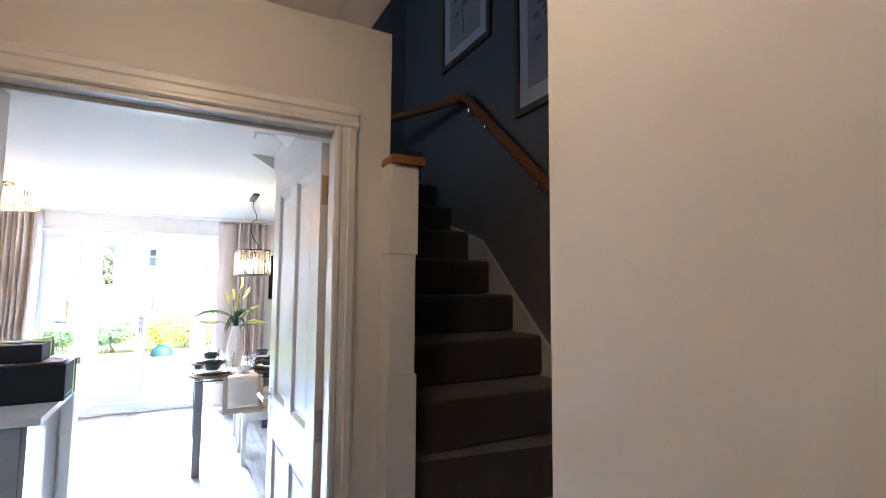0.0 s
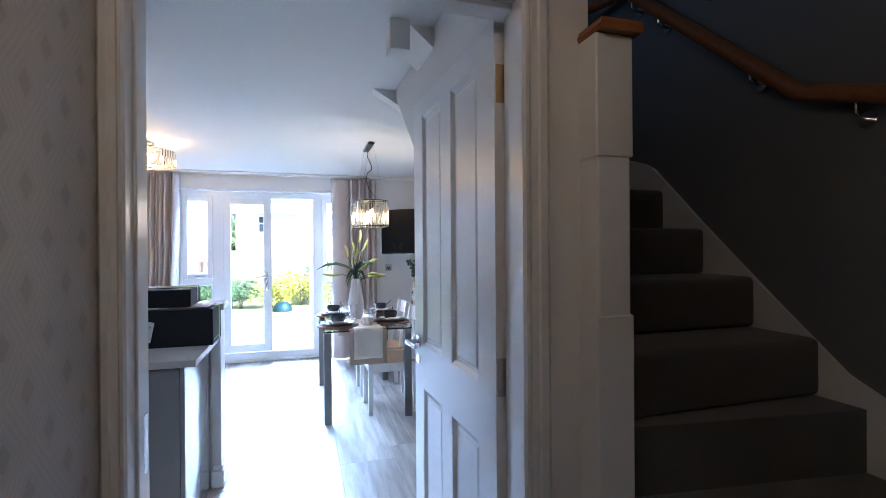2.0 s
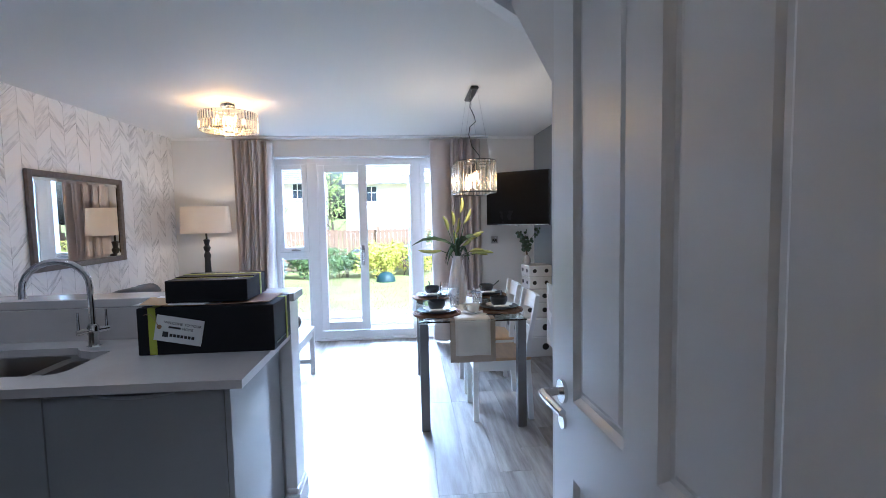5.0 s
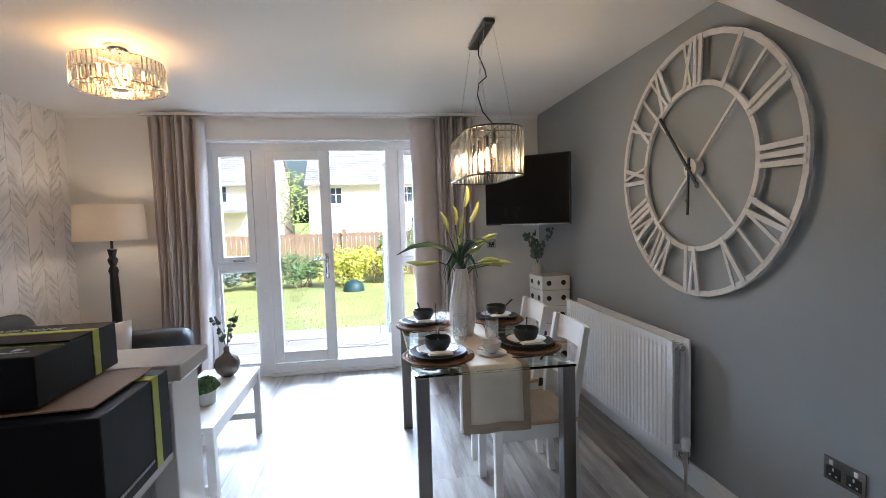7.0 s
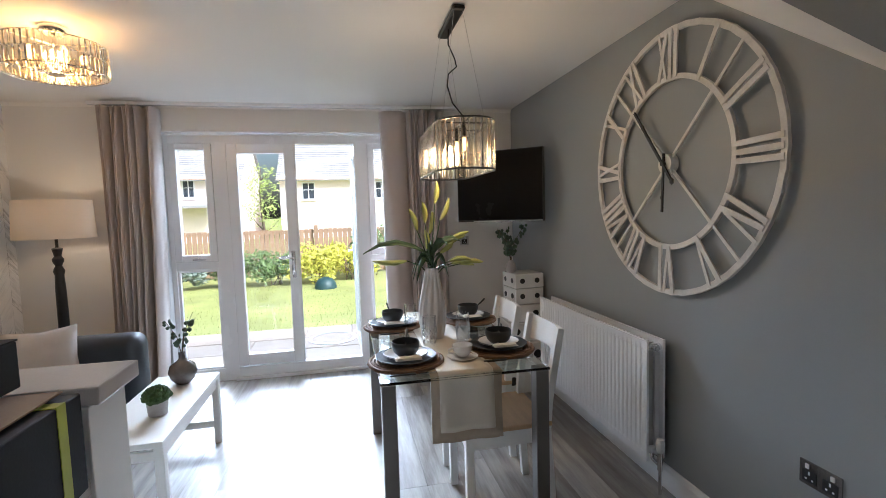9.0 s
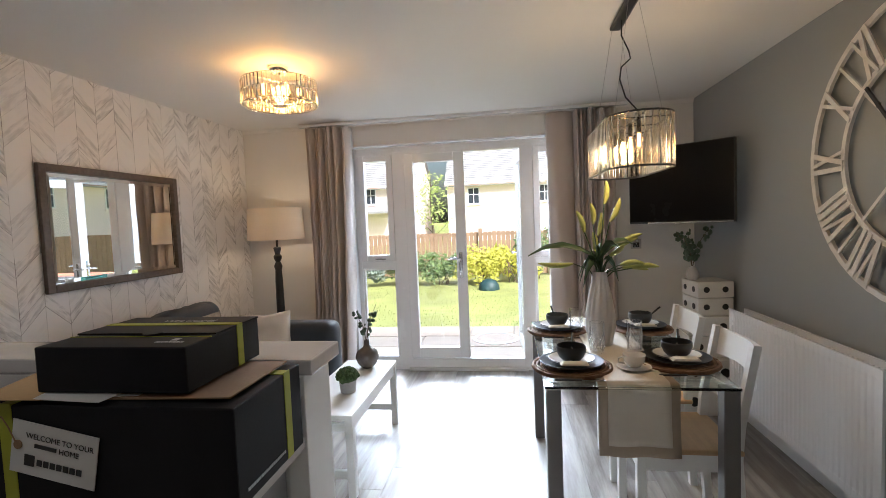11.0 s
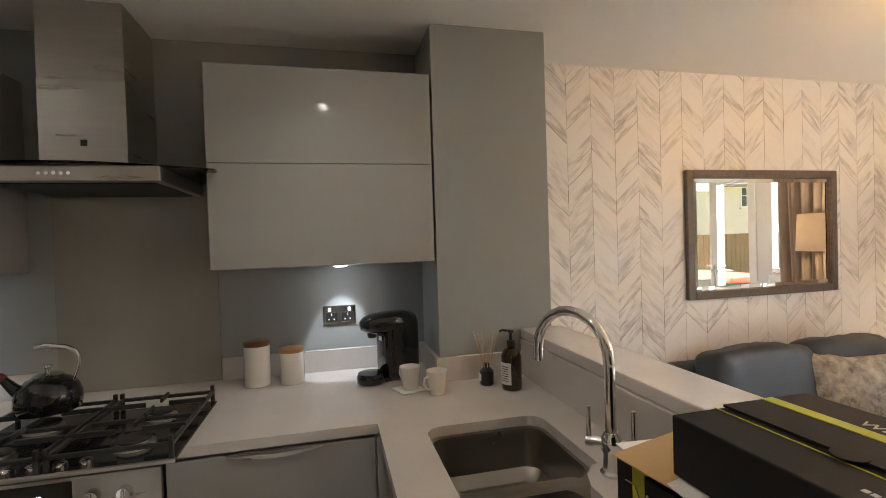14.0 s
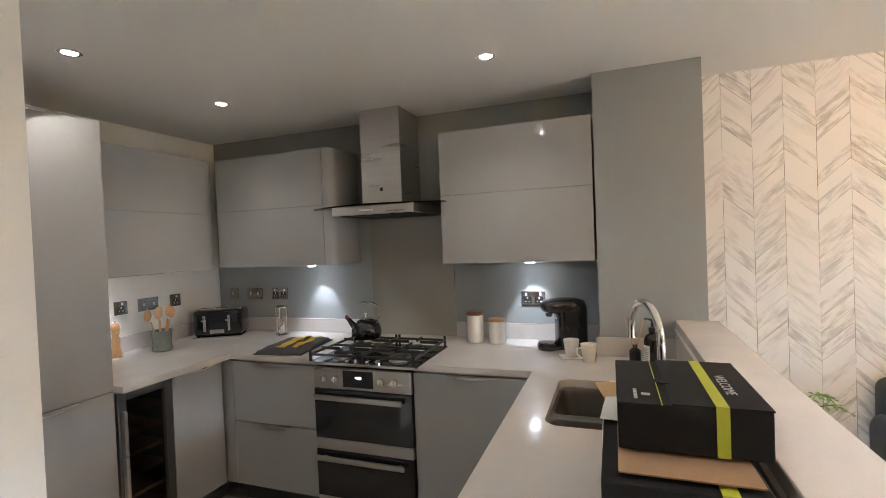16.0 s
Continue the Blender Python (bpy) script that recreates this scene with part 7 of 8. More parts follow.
def kettle():
    k = thing("kettle", pose(-1.18, 2.765, CZ + 0.062) @ Matrix.Scale(0.88, 4), "black glossy stove-top whistling kettle with steel handle on the hob", "kettle")
    bm = B()
    lathe(bm, [(0.085, 0), (0.098, 0.006), (0.104, 0.03), (0.103, 0.062), (0.092, 0.095), (0.070, 0.118), (0.040, 0.132), (0.0, 0.135)], seg=36)
    part("body", bm, GLOSSBLACK, k, smooth=60)
    bm = B()
    lathe(bm, [(0.046, 0.1285), (0.048, 0.134), (0.034, 0.141), (0.009, 0.146), (0.009, 0.158), (0.016, 0.164), (0.014, 0.173), (0, 0.175)], seg=24)
    part("lid", bm, CHROME, k, "chrome lid with knob", 40)
    bm = B()
    tube(bm, [(0.0, -0.075, 0.060), (0.0, -0.115, 0.098), (0.0, -0.142, 0.130)], [0.028, 0.019, 0.014], 16)
    sp = part("spout", bm, GLOSSBLACK, k, smooth=50)
    bm = B()
    tube(bm, [(0.0, -0.140, 0.127), (0.0, -0.150, 0.139), (0.0, -0.158, 0.148)], [0.016, 0.017, 0.012], 14)
    part("whistle", bm, mat("dark_red_knob", (0.10, 0.012, 0.012), 0.35, var=0.15), sp, "dark red whistle cap", 50)
    bm = B()
    tube(bm, [(0, 0.080, 0.105), (0, 0.098, 0.150), (0, 0.104, 0.190), (0, 0.092, 0.218), (0, 0.060, 0.235), (0, 0.0, 0.243), (0, -0.040, 0.240)], [0.006, 0.006, 0.007, 0.009, 0.010, 0.010, 0.007], 12)
    part("handle", bm, CHROME, k, "curved steel handle", 60)


kettle()


def oven():
    o = thing("double_oven", (-0.90, 2.889, 0.12), "steel and black glass built-under double oven with digital clock", "oven")
    w = 0.296
    bm = B()
    box(bm, (-0.55, -w, 0.0), (0.0, w, 0.75), 0.001)
    part("casing", bm, IRON, o)
    bm = B()
    box(bm, (0.001, -w, 0.632), (0.022, w, 0.748), 0.003)
    cp = part("control_panel", bm, STEEL, o)
    bm = B()
    box(bm, (0.0218, -0.11, 0.648), (0.0232, 0.075, 0.738))
    part("display", bm, GLOSSBLACK, cp, "black display")
    writing("clock_digits", "12:40", Matrix.Translation((0.0236, -0.015, 0.70)) @ Matrix.Rotation(radians(90), 4, "Z") @ Matrix.Rotation(radians(90), 4, "X"), 0.015, COOLLED, cp)
    for y in (-0.225, -0.155, 0.125, 0.205):
        bm = B()
        tube(bm, [(0.022, y, 0.69), (0.042, y, 0.69)], [0.020, 0.017], 18)
        box(bm, (0.040, y - 0.003, 0.676), (0.046, y + 0.003, 0.704), 0.001)
        part("knob", bm, CHROME, cp, "steel control knob", 40)
    for z0, z1, s0 in ((0.355, 0.628, 0.295), (0.03, 0.29, 0.0)):
        bm = B()
        box(bm, (0.001, -w, z0), (0.026, w, z1), 0.003)
        d = part("oven_door", bm, GLOSSBLACK, o, "black glass oven door")
        bm = B()
        box(bm, (0.045, -w + 0.012, z1 - 0.052), (0.058, w - 0.045, z1 - 0.024), 0.003)
        for y in (-w + 0.05, w - 0.085):
            box(bm, (0.026, y, z1 - 0.046), (0.046, y + 0.02, z1 - 0.03), 0.002)
        part("handle", bm, STEEL, d, "flat steel bar handle")
    bm = B()
    box(bm, (0.001, -w, 0.292), (0.024, w, 0.353), 0.002)
    box(bm, (0.001, -w, 0.0), (0.024, w, 0.028), 0.002)
    part("steel_band", bm, STEEL, o)


oven()


def wine_cooler():
    c = thing("wine_cooler", (-0.385, 1.91, 0.12), "slim black wine cooler with glass door and wooden racks", "wine cooler")
    w = 0.147
    for a, b in (((-w, -0.55, 0), (w, -0.53, 0.75)), ((-w, -0.53, 0), (-w + 0.01, -0.02, 0.75)), ((w - 0.01, -0.53, 0), (w, -0.02, 0.75)), ((-w + 0.01, -0.53, 0), (w - 0.01, -0.02, 0.02)), ((-w + 0.01, -0.53, 0.73), (w - 0.01, -0.02, 0.75))):
        bm = B()
        box(bm, a, b)
        part("casing", bm, BLACK, c)
    bm = B()
    rect_frame(bm, -w, w, 0.0, 0.75, -0.02, 0.022, 0.045, 0.05, 0.003)
    d = part("door_frame", bm, mat("dark_steel", (0.20, 0.195, 0.19), 0.35, 1.0, var=0.08, fine=150, bump=0.05), c, "dark steel door frame")
    bm = B()
    box(bm, (-w + 0.044, -0.004, 0.048), (w - 0.044, 0.004, 0.706))
    part("door_glass", bm, glass("tinted_glass", (0.35, 0.33, 0.31)), d)
    bm = B()
    box(bm, (w - 0.03, 0.022, 0.10), (w - 0.012, 0.05, 0.66), 0.005)
    part("handle", bm, STEEL, d, "long steel handle")
    for k in range(6):
        bm = B()
        box(bm, (-w + 0.012, -0.45, 0.08 + k * 0.105), (w - 0.012, -0.04, 0.10 + k * 0.105), 0.002)
        part("rack", bm, OAK, c, "wooden rack front")


wine_cooler()


def small_things():
    g = "canisters on the worktop"
    for x, y, r, h, lidm, lb in ((-1.47, 3.365, 0.052, 0.165, mat("dark_wood_lid", (0.16, 0.07, 0.03), 0.4, var=0.2), "tall white canister with dark wooden lid on the worktop"), (-1.46, 3.505, 0.050, 0.13, mat("pale_wood_lid", (0.42, 0.22, 0.10), 0.4, var=0.2), "short white canister with pale wooden lid on the worktop")):
        c = thing("canister", (x, y, CZ + 0.001), lb, "canister", g)
        bm = B()
        lathe(bm, [(r * 0.96, 0), (r, 0.004), (r, h)], seg=28)
        part("jar", bm, WHITECERAMIC, c, smooth=40)
        bm = B()
        lathe(bm, [(r + 0.001, h + 0.0005), (r + 0.002, h + 0.004), (r + 0.002, h + 0.014), (r - 0.003, h + 0.018)], seg=28)
        part("lid", bm, lidm, c, "wooden lid", 40)
    cm = thing("coffee_machine", pose(-1.37, 3.90, CZ + 0.001, 0, 0, -66), "black capsule coffee machine on the worktop", "coffee machine")
    bm = B()
    box(bm, (-0.135, -0.062, 0.0), (0.030, 0.062, 0.262), 0.034, seg=5)
    part("body", bm, GLOSSBLACK, cm, smooth=60)
    bm, last = B(), None
    for x, w, z0, z1 in ((-0.132, 0.030, 0.205, 0.245), (-0.12, 0.052, 0.185, 0.272), (-0.08, 0.061, 0.175, 0.284), (0.0, 0.063, 0.192, 0.287), (0.055, 0.062, 0.200, 0.283), (0.09, 0.056, 0.206, 0.273), (0.108, 0.040, 0.216, 0.260), (0.114, 0.018, 0.228, 0.250)):
        c, hh = (z0 + z1) / 2, (z1 - z0) / 2
        cur = []
        for k in range(24):
            a = 2 * math.pi * k / 24
            ca, sa = math.cos(a), math.sin(a)
            cur.append(bm.verts.new((x, w * math.copysign(abs(ca) ** 0.7, ca), c + hh * math.copysign(abs(sa) ** 0.7, sa))))
        if last:
            bridge(bm, last, cur)
        else:
            bm.faces.new(cur[::-1])
        last = cur
    bm.faces.new(last)
    part("brew_head", bm, GLOSSBLACK, cm, smooth=60)
    bm = B()
    lathe(bm, [(0.054, 0), (0.060, 0.006), (0.061, 0.028), (0.054, 0.042), (0.030, 0.046), (0, 0.046)], (0.080, 0, 0), 28)
    box(bm, (0.0, -0.045, 0.0), (0.07, 0.045, 0.022), 0.006)
    part("drip_tray", bm, GLOSSBLACK, cm, smooth=50)
    bm = B()
    box(bm, (0.0305, -0.013, 0.168), (0.0335, 0.013, 0.186), 0.001)
    part("button", bm, CHROME, cm, "small silver button")
    bm = B()
    lathe(bm, [(0.016, 0.185), (0.020, 0.192), (0.022, 0.21)], (0.070, 0, 0), 18)
    part("spout", bm, BLACK, cm, smooth=50)
    for x, y, a in ((-1.185, 3.965, -150), (-1.115, 4.055, -60)):
        m = thing("mug", pose(x, y, CZ + (0.007 if a < -100 else 0.001), 0, 0, a), "small tapered white mug on the worktop", "mug", "mugs on the worktop")
        bm = B()
        lathe(bm, [(0.028, 0), (0.030, 0.003), (0.041, 0.088), (0.038, 0.088), (0.027, 0.008), (0, 0.006)], seg=28)
        part("body", bm, WHITECERAMIC, m, smooth=50)
        bm = B()
        tube(bm, [(0.037, 0, 0.072), (0.060, 0, 0.070), (0.066, 0, 0.050), (0.052, 0, 0.028), (0.032, 0, 0.022)], 0.0045, 8)
        part("handle", bm, WHITECERAMIC, m, smooth=60)
    bm = B()
    box(bm, (-0.05, -0.05, 0), (0.05, 0.05, 0.005), 0.001)
    co = part("coaster", bm, NOTE)
    co.matrix_world = pose(-1.19, 3.96, CZ + 0.001, 0, 0, 20)
    tagged(co, "pale marble coaster under a mug", "coaster")
    AMBER = mat("dark_amber_glass", (0.022, 0.012, 0.006), 0.08, var=0.2, bump=0.0, coat=0.3)
    s = thing("soap_bottle", (-1.08, 4.345, CZ + 0.001), "dark amber pump soap bottle with pale label", "soap bottle")
    bm = B()
    lathe(bm, [(0.036, 0), (0.039, 0.004), (0.039, 0.125), (0.030, 0.148), (0.014, 0.158), (0.014, 0.172)], seg=28)
    part("bottle", bm, AMBER, s, smooth=40)
    bm = B()
    lathe(bm, [(0.017, 0.165), (0.017, 0.185), (0.007, 0.188), (0.006, 0.215), (0.012, 0.217), (0.012, 0.226), (0, 0.227)], seg=16)
    tube(bm, [(0, 0, 0.222), (-0.03, -0.025, 0.222), (-0.036, -0.03, 0.215)], 0.005, 8)
    part("pump", bm, BLACK, s, "black pump", 40)
    bm = B()
    a0 = radians(-62)
    rows = []
    for k in range(9):
        a = a0 + radians(-38 + k * 9.5)
        rows.append([bm.verts.new((0.0396 * math.cos(a), 0.0396 * math.sin(a), z)) for z in (0.022, 0.105)])
    for p, q in zip(rows, rows[1:]):
        bm.faces.new((p[0], q[0], q[1], p[1]))
    lb = part("label", bm, NOTE, s, "pale paper label with small print")
    bm = B()
    for j in range(7):
        for (p, q) in zip(range(1, 6), range(2, 7)):
            z = 0.035 + j * 0.009
            aa, ab = a0 + radians(-34 + p * 9.5), a0 + radians(-34 + q * 9.5)
            bm.faces.new([bm.verts.new((0.0402 * math.cos(t), 0.0402 * math.sin(t), zz)) for t, zz in ((aa, z), (ab, z), (ab, z + 0.003), (aa, z + 0.003))])
    part("print_bar", bm, BLACK, lb)
    d = thing("reed_diffuser", (-1.16, 4.27, CZ + 0.001), "dark reed diffuser bottle with wooden reeds", "diffuser")
    bm = B()
    lathe(bm, [(0.026, 0), (0.028, 0.004), (0.028, 0.055), (0.012, 0.070), (0.012, 0.085)], seg=20)
    part("bottle", bm, BLACK, d, smooth=40)
    bm = B()
    box(bm, (-0.014, -0.0295, 0.018), (0.014, -0.0275, 0.045))
    part("label", bm, NOTE, d, "pale label")
    for k in range(6):
        a = k * 1.05
        bm = B()
        tube(bm, [(0, 0, 0.03), (0.05 * math.cos(a), 0.05 * math.sin(a), 0.21)], 0.002, 6)
        part("reed", bm, WOODSEAT, d)
    t = thing("toaster", pose(-1.335, 1.475, CZ + 0.001, 0, 0, -62) @ Matrix.Scale(1.1, 4), "black four-slot toaster with chrome levers", "toaster")
    bm = B()
    box(bm, (-0.15, -0.10, 0.012), (0.15, 0.10, 0.185), 0.03, seg=4)
    part("body", bm, GLOSSBLACK, t, smooth=50)
    bm = B()
    box(bm, (-0.152, -0.102, 0.0), (0.152, 0.102, 0.014), 0.004)
    part("base", bm, CHROME, t)
    for x in (-0.075, 0.075):
        bm = B()
        box(bm, (x - 0.008, 0.099, 0.05), (x + 0.008, 0.104, 0.15), 0.002)
        box(bm, (x - 0.016, 0.102, 0.115), (x + 0.016, 0.118, 0.127), 0.003)
        part("lever", bm, CHROME, t, "chrome lever")
        for y in (-0.04, 0.04):
            bm = B()
            box(bm, (x - 0.062, y - 0.014, 0.178), (x + 0.062, y + 0.014, 0.188), 0.002)
            part("slot_rim", bm, CHROME, t, "chrome slot rim")
    bm = B()
    box(bm, (-0.045, 0.099, 0.035), (0.045, 0.103, 0.06), 0.002)
    part("dial_plate", bm, CHROME, t)
    hg = thing("hourglass", pose(-1.43, 1.93, CZ + 0.001) @ Matrix.Scale(1.2, 4), "chrome framed hourglass sand timer", "hourglass")
    bm = B()
    for z in (0.0, 0.165):
        lathe(bm, [(0.036, z), (0.038, z + 0.004), (0.030, z + 0.011)], seg=20)
    for k in range(4):
        a = k * 1.571 + 0.4
        tube(bm, [(0.03 * math.cos(a), 0.03 * math.sin(a), 0.005), (0.03 * math.cos(a), 0.03 * math.sin(a), 0.17)], 0.003, 8)
    part("stand", bm, CHROME, hg, smooth=40)
    bm = B()
    lathe(bm, [(0.02, 0.012), (0.022, 0.05), (0.004, 0.088), (0.022, 0.126), (0.02, 0.164)], seg=20)
    part("bulb_glass", bm, CLEAR, hg, smooth=60)
    cr = thing("utensil_crock", (-0.875, 1.445, CZ + 0.001), "grey-green ceramic crock holding wooden spoons", "crock")
    bm = B()
    lathe(bm, [(0.056, 0), (0.060, 0.004), (0.053, 0.065), (0.062, 0.13), (0.057, 0.13), (0.048, 0.065), (0.05, 0.01)], seg=28)
    part("pot", bm, mat("celadon_glaze", (0.13, 0.145, 0.125), 0.25, var=0.2, scale=12, fine=80, bump=0.05), cr, smooth=50)
    SPOONWOOD = mat("beech_spoon", (0.48, 0.27, 0.12), 0.5, var=0.15, scale=10, fine=60, bump=0.1)
    for k, (dx, dy) in enumerate(((0.075, -0.02), (0.03, 0.02), (-0.005, -0.03), (-0.04, 0.02), (-0.075, 0.0))):
        u = thing("wooden_spoon", (-0.875, 1.445, CZ + 0.02), "pale wooden cooking spoon standing in the crock", "utensil", "wooden utensils")
        bm = B()
        e = Vector((dx, dy, 0.215 + 0.015 * (k % 2)))
        tube(bm, [Vector((dx * 0.2, dy * 0.2, 0)), e * 0.8], 0.0055, 8)
        blob(bm, e, 0.026, 2, 0, (1, 0.4, 1.55))
        part("spoon", bm, SPOONWOOD, u, smooth=60)
    pm = thing("pepper_mill", (-0.66, 1.33, CZ + 0.001), "turned pale wooden pepper mill", "pepper mill")
    bm = B()
    lathe(bm, [(0.028, 0), (0.030, 0.006), (0.030, 0.03), (0.021, 0.06), (0.024, 0.10), (0.017, 0.135), (0.024, 0.150), (0.020, 0.156), (0.026, 0.17), (0.028, 0.19), (0.018, 0.206), (0.006, 0.212), (0.007, 0.222), (0, 0.224)], seg=24)
    part("body", bm, SPOONWOOD, pm, smooth=40)
    to = thing("oven_towel", pose(-1.11, 2.29, CZ + 0.002, 0, 0, 8) @ Matrix.Scale(1.22, 4), "folded charcoal and mustard striped kitchen textile in clear wrap", "kitchen textile")
    CH, MU = mat("charcoal_cloth", (0.035, 0.037, 0.04), 0.8, var=0.25, scale=9, fine=300, bump=0.5), mat("mustard_cloth", (0.50, 0.33, 0.04), 0.8, var=0.12, scale=9, fine=300, bump=0.5)
    bm = B()
    g, n = [], 16
    for i in range(n + 1):
        g.append([])
        for j in range(n + 1):
            u, v = i / n * 2 - 1, j / n * 2 - 1
            e = max(0.0, 1 - max(abs(u), abs(v)) ** 6)
            g[-1].append(bm.verts.new((u * 0.17, v * 0.13, 0.004 + e * (0.024 + 0.012 * noise.noise(Vector((u * 3, v * 3, 1)))))))
    for i in range(n):
        for j in range(n):
            bm.faces.new((g[i][j], g[i + 1][j], g[i + 1][j + 1], g[i][j + 1]))
    ct = part("cloth", bm, CH, to, smooth=60)
    ct.modifiers.new("thickness", "SOLIDIFY").thickness = 0.004
    for v0, v1 in ((-0.03, 0.015), (0.06, 0.085)):
        bm, rows = B(), []
        for i in range(15):
            u = -0.95 + 1.7 * i / 14
            row = []
            for v in (v0, v1):
                vv = v / 0.13
                e = max(0.0, 1 - max(abs(u), abs(vv)) ** 6)
                row.append(bm.verts.new((u * 0.17, v, 0.0095 + e * (0.024 + 0.012 * noise.noise(Vector((u * 3, vv * 3, 1)))))))
            rows.append(row)
        for p, q in zip(rows, rows[1:]):
            bm.faces.new((p[0], q[0], q[1], p[1]))
        st = part("stripe", bm, MU, to, "mustard yellow stripe")
        st.modifiers.new("thickness", "SOLIDIFY").thickness = 0.002


small_things()


def parcels():
    CARD = mat("charcoal_carton", (0.0085, 0.008, 0.009), 0.6, var=0.18, scale=4, fine=140, bump=0.12)
    CARD.node_tree.nodes["Principled BSDF"].inputs["Specular IOR Level"].default_value = 0.22
    LIME = mat("lime_print", (0.40, 0.42, 0.03), 0.5, var=0.08, fine=140, bump=0.05)
    BROWN = mat("brown_card", (0.30, 0.18, 0.095), 0.75, var=0.12, scale=5, fine=150, bump=0.15)
    PRINT = mat("grey_print", (0.45, 0.45, 0.45), 0.6, var=0.02, bump=0)
    up_front = Matrix.Rotation(radians(90), 4, "X")
    up_side = Matrix.Rotation(radians(90), 4, "Z") @ up_front
    # large carton
    b = thing("cardboard_box", pose(0.164, 4.288, CZ + 0.001, 0, 0, 0.2), "large charcoal carton with lime stripes, a white tag and open flaps", "box", "delivery boxes")
    w, d, h = 0.272, 0.135, 0.197
    bm = B()
    box(bm, (-w, -d, 0), (w, d, h - 0.003), 0.003)
    part("carton", bm, CARD, b)
    for x0, x1, face in ((-w + 0.045, -w + 0.075, "f"), (0, 0, "s")):
        bm = B()
        if face == "f":
            box(bm, (x0, -d - 0.0012, 0.002), (x1, -d + 0.001, h))
            box(bm, (x0, -d, h - 0.004), (x1, -d + 0.06, h - 0.0015))
        else:
            box(bm, (w - 0.001, 0.055, 0.002), (w + 0.0012, 0.082, h))
            box(bm, (w - 0.075, 0.055, h - 0.004), (w + 0.001, 0.082, h - 0.0012))
        part("stripe", bm, LIME, b, "lime green stripe")
    bm = B()
    box(bm, (-0.20, -0.11, 0), (0.235, 0.12, 0.003), 0.0, Matrix.Translation((0.012, 0.005, h - 0.001)) @ Matrix.Rotation(radians(-1.2), 4, "Y"))
    part("flap", bm, BROWN, b, "brown card flap")
    tag = Matrix.Translation((-w + 0.166, -d - 0.004, 0.100)) @ Matrix.Rotation(radians(11), 4, "Y")
    bm = B()
    box(bm, (-0.094, -0.001, -0.053), (0.094, 0.001, 0.053), 0.0, tag)
    tg = part("tag", bm, NOTE, b, "white card tag with black lettering")
    for words, z, s in (("WELCOME TO YOUR", 0.026, 0.0155), ("          HOME", 0.008, 0.0155)):
        tx = writing("lettering", words, tag @ Matrix.Translation((0.012, -0.0016, z)) @ up_front, s, BLACK, tg, 0.0003)
    bm = B()
    box(bm, (-0.062, -0.0022, -0.034), (-0.040, -0.001, -0.012), 0.0, tag)
    box(bm, (-0.042, -0.0022, 0.005), (0.006, -0.001, 0.0125), 0.0, tag)
    for k in range(7):
        box(bm, (-0.034 + k * 0.0145, -0.0022, -0.030), (-0.023 + k * 0.0145, -0.001, -0.018), 0.0, tag)
    part("logo", bm, BLACK, tg, "plain dark mark")
    bm = B()
    tube(bm, [tag @ Vector((-0.078, -0.0035, 0.004)), tag @ Vector((-0.078, 0.001, 0.004))], 0.009, 14)
    part("eyelet", bm, BROWN, tg, "brown reinforced eyelet")
    bm = B()
    tube(bm, [tag @ Vector((-0.078, -0.004, 0.004)), (-w + 0.07, -d - 0.006, 0.155), (-w + 0.055, -d - 0.004, 0.172), (-w + 0.03, -d - 0.003, 0.168)], 0.0012, 6)
    part("string", bm, BROWN, b, "thin jute string")
    bm = B()
    for k in range(16):
        box(bm, (w + 0.0005, -0.105 + k * 0.0095, 0.022), (w + 0.0014, -0.098 + k * 0.0095, 0.028))
    part("small_print", bm, PRINT, b)
    # papers between the boxes
    for k, (a, ma, lb) in enumerate(((7, NOTE, "white folded letter under the small box"), (16, mat("manila_envelope", (0.42, 0.27, 0.12), 0.7, var=0.1, fine=120), "brown manila envelope under the small box"), (-4, NOTE, "white folded letter under the small box"))):
        e = thing("envelope", pose(0.06 - 0.012 * k, 4.275 - 0.01 * k, CZ + h + 0.0045 + 0.0025 * k, 0, 0, a), lb, "envelope", "letters between the boxes")
        bm = B()
        rows = []
        for i in range(9):
            u = i / 8
            zz = 0.03 * max(0.0, 0.35 - u) if k < 2 else 0.0
            rows.append([bm.verts.new((-0.16 + 0.30 * u, y, zz)) for y in (-0.10, 0.10)])
        for p, q in zip(rows, rows[1:]):
            bm.faces.new((p[0], q[0], q[1], p[1]))
        o = part("paper", bm, ma, e)
        o.modifiers.new("thickness", "SOLIDIFY").thickness = 0.0012
    # small carton
    s = thing("cardboard_box", pose(0.158, 4.316, CZ + h + 0.012, 0, 0, 0.5), "small charcoal carton with lime stripe and tuck-in lid", "box", "delivery boxes")
    w, d, h2 = 0.165, 0.132, 0.092
    bm = B()
    box(bm, (-w, -d, 0), (w, d, h2), 0.003)
    part("carton", bm, CARD, s)
    bm = B()
    prism(bm, [(-w, h2 + 0.0005), (w + 0.001, h2 + 0.0005), (w + 0.001, h2 + 0.004), (-w, h2 + 0.004)], "y", -0.035, d + 0.001)
    lid = part("lid", bm, CARD, s)
    bm = B()
    lathe(bm, [(0.02, 0), (0.02, 0.001)], (0.02, -0.036, h2 + 0.0045), 16)
    part("finger_tab", bm, CARD, lid, "grey finger tab")
    bm = B()
    box(bm, (-w, 0.040, h2 + 0.0035), (w + 0.001, 0.062, h2 + 0.0052))
    box(bm, (w - 0.001, 0.040, 0.001), (w + 0.0015, 0.062, h2 + 0.005))
    box(bm, (-w, -0.052, h2 - 0.001), (w, -0.050, h2 + 0.0012))
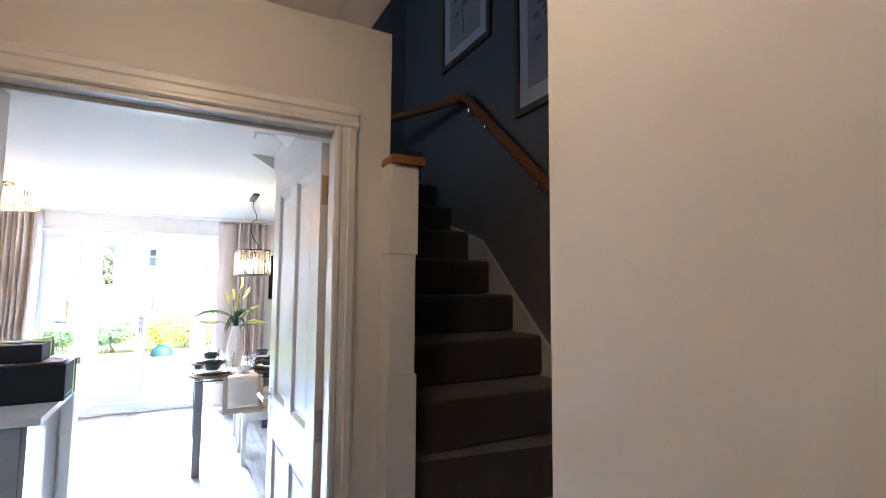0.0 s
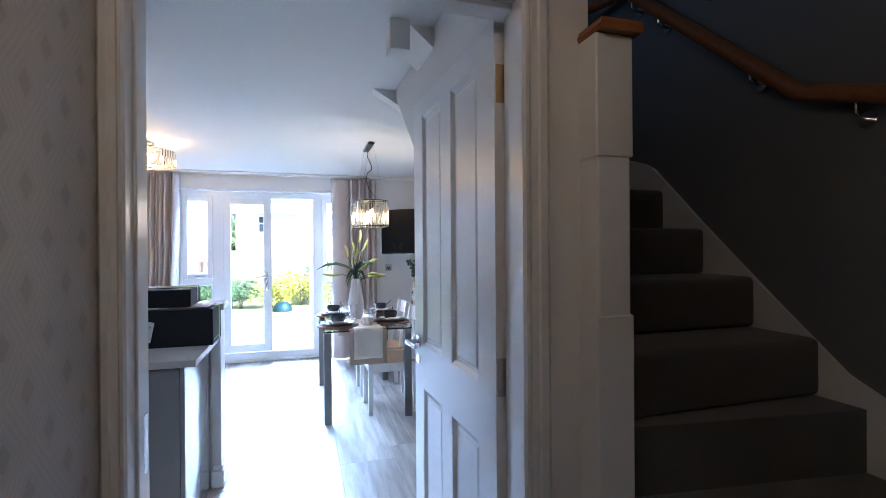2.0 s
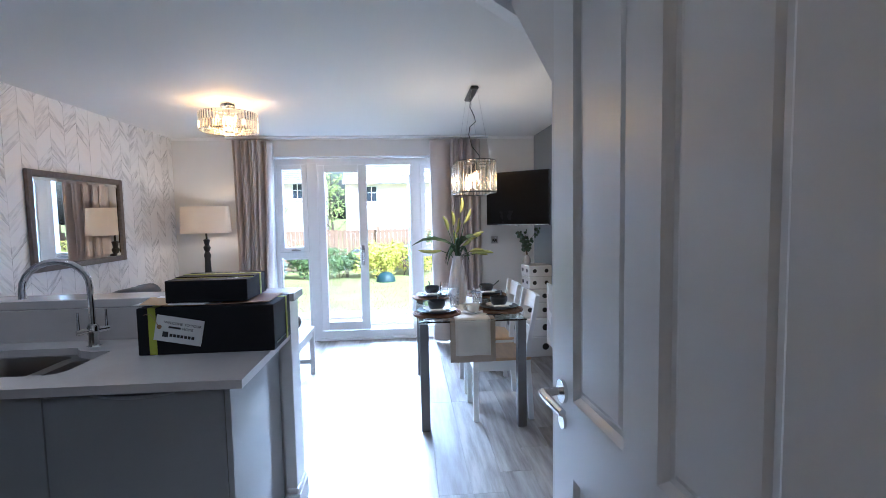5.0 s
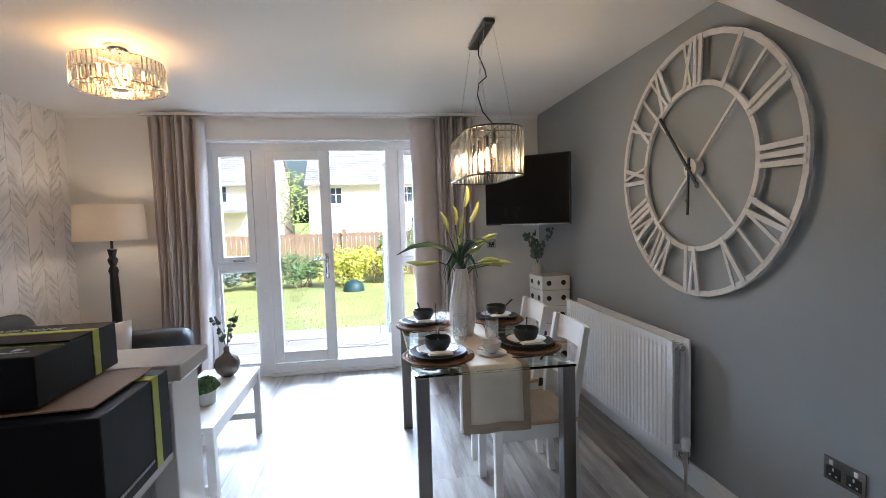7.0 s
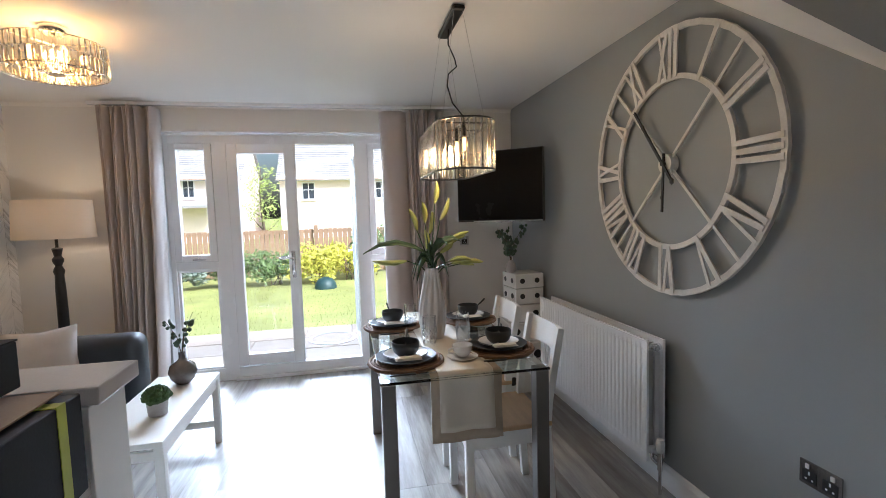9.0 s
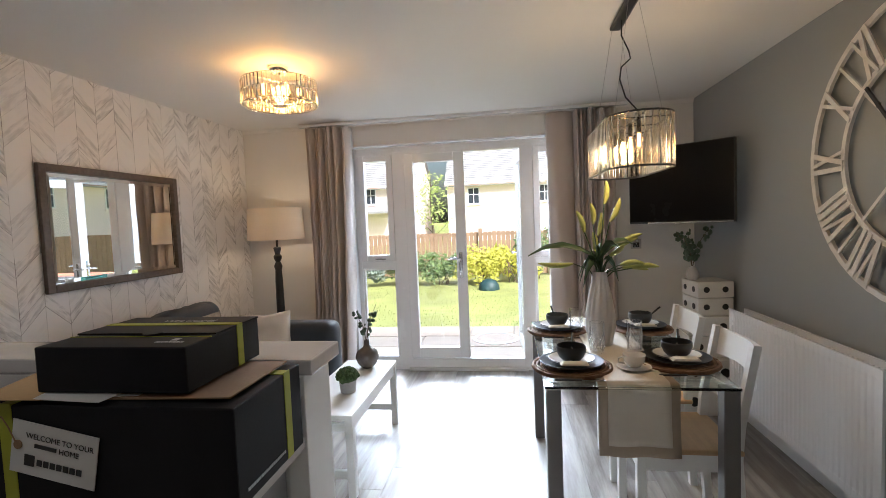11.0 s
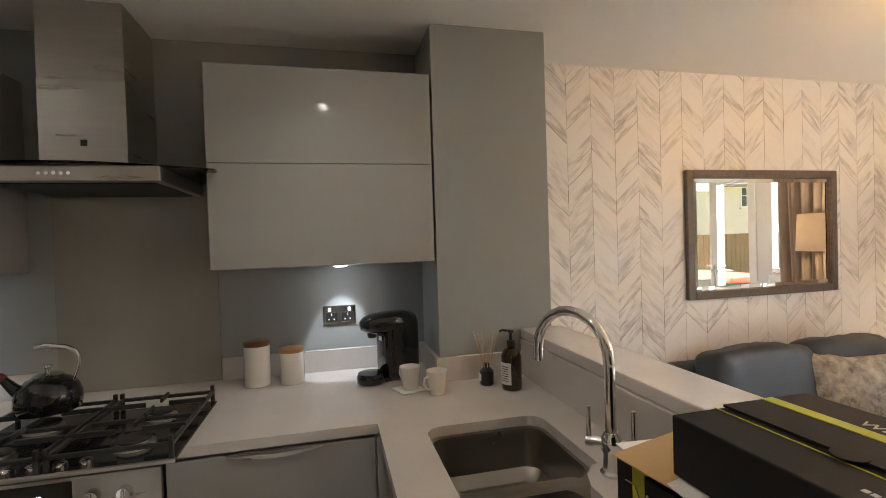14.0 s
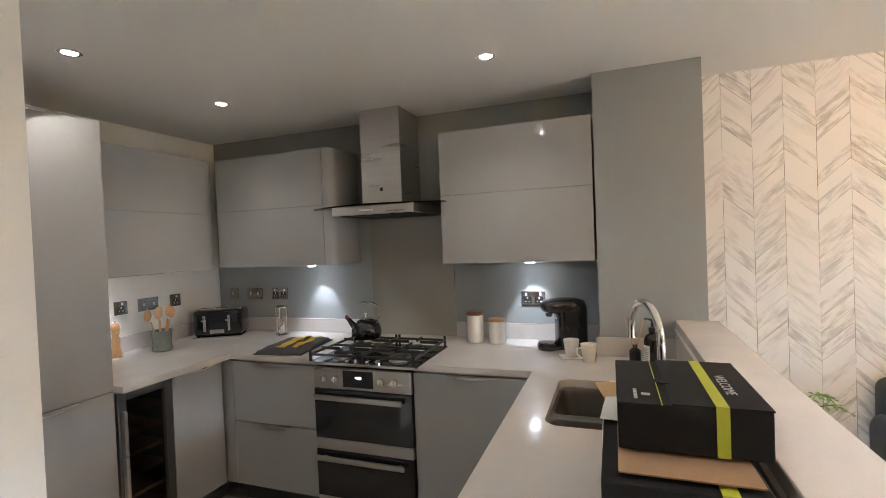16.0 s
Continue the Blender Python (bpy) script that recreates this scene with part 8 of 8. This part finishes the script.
    part("stripe", bm, LIME, s, "lime green stripe")
    writing("lettering", "WELCOME", Matrix.Translation((0.02, 0.082, h2 + 0.0045)) @ Matrix.Rotation(radians(0), 4, "Z"), 0.028, PRINT, lid, 0.0003)
    bm = B()
    for k in range(7):
        box(bm, (0.075 + k * 0.009, -0.10, h2 + 0.0002), (0.0815 + k * 0.009, -0.093, h2 + 0.001))
    box(bm, (0.098, -0.085, h2 + 0.0002), (0.112, -0.068, h2 + 0.001))
    part("logo", bm, PRINT, s, "plain pale mark")


parcels()

for x, y in ((-0.8, 2.1), (-0.8, 3.665), (0.0, 2.11), (-0.03, 3.665)):
    d = thing("downlight", (x, y, H - 0.0005), "round recessed ceiling downlight, lit", "downlight", "downlights in the kitchen")
    bm = B()
    lathe(bm, [(0.042, 0.0), (0.044, -0.004), (0.036, -0.007), (0.030, -0.003), (0.030, 0.0)], seg=28)
    part("bezel", bm, CHROME, d, "chrome bezel", 40)
    bm = B()
    lathe(bm, [(0.029, -0.0005), (0.027, -0.003)], seg=24)
    part("lens", bm, LED, d, "glowing lens")
for x, y, z, a in ((-1.46, 3.72, 1.405, 0), (-1.46, 2.19, 1.412, 0), (-0.62, 1.34, 1.412, 90)):
    d = thing("cabinet_light", pose(x, y, z - 0.0005, 0, 0, a), "slim lit spotlight under the wall cabinet", "cabinet light", "lights under the wall cabinets")
    bm = B()
    lathe(bm, [(0.034, 0.0), (0.034, -0.008), (0.028, -0.010)], seg=24)
    part("rim", bm, STEEL, d, smooth=40)
    bm = B()
    lathe(bm, [(0.026, -0.0101), (0.024, -0.0118)], seg=24)
    part("lens", bm, COOLLED, d, "glowing lens")
socket(pose(XW + 0.0005, 3.71, 1.163, 0, 0, -90), 2, "polished double socket with white rockers above the worktop", CHROMEPLATE)
for y, sw in ((1.345, UPVC), (1.555, None), (1.79, None)):
    socket(pose(XW + 0.0005, y, 1.19, 0, 0, -90), 2 if sw is None else 1, "polished switch plate above the worktop", CHROMEPLATE, CHROME if y < 1.7 else None)
for x, g in ((-0.787, 1), (-0.977, 2), (-1.184, 1)):
    socket(pose(x, YS + 0.0005, 1.192), g, "polished switched socket above the worktop", CHROMEPLATE, CHROME if g == 2 else None)
bm = B()
box(bm, (XW + 0.0005, 2.59, CZ + 0.001), (XW + 0.007, 3.20, 1.72), 0.001)
tagged(part("splashback", bm, mat("grey_glass_splashback", (0.30, 0.29, 0.265), 0.12, var=0.03, bump=0.0, coat=0.4)), "greige glass splashback behind the hob", "splashback")

# ---- floor planks ----
def planks():
    pw, pl, rng = 0.182, 1.22, random.Random(21)
    meshes = {}
    n = int((XE - XW) / pw) + 1
    for i in range(n):
        x0 = XW + i * pw
        x1 = min(x0 + pw, XE)
        if x1 - x0 < 0.02:
            continue
        y = YS - rng.uniform(0.1, 1.1)
        while y < FY:
            a, b = max(y, YS), min(y + pl, FY)
            y += pl
            if x0 > 1.40:
                a = max(a, 3.62)
            elif x0 > 0.42:
                a = max(a, 2.44)
            if b - a < 0.02:
                continue
            key = (round(x1 - x0, 3), round(b - a, 3))
            if key not in meshes:
                bm = B()
                w, l = (x1 - x0) / 2 - 0.0004, (b - a) / 2 - 0.0004
                box(bm, (-w, -l, -0.011), (w, l, 0.0), 0.0008, seg=1)
                me = bpy.data.meshes.new("plank")
                bm.to_mesh(me), bm.free()
                me.materials.append(PLANK)
                meshes[key] = me
            o = new("plank", meshes[key])
            o.parent, o.location = floor, ((x0 + x1) / 2, (a + b) / 2, 0)


planks()
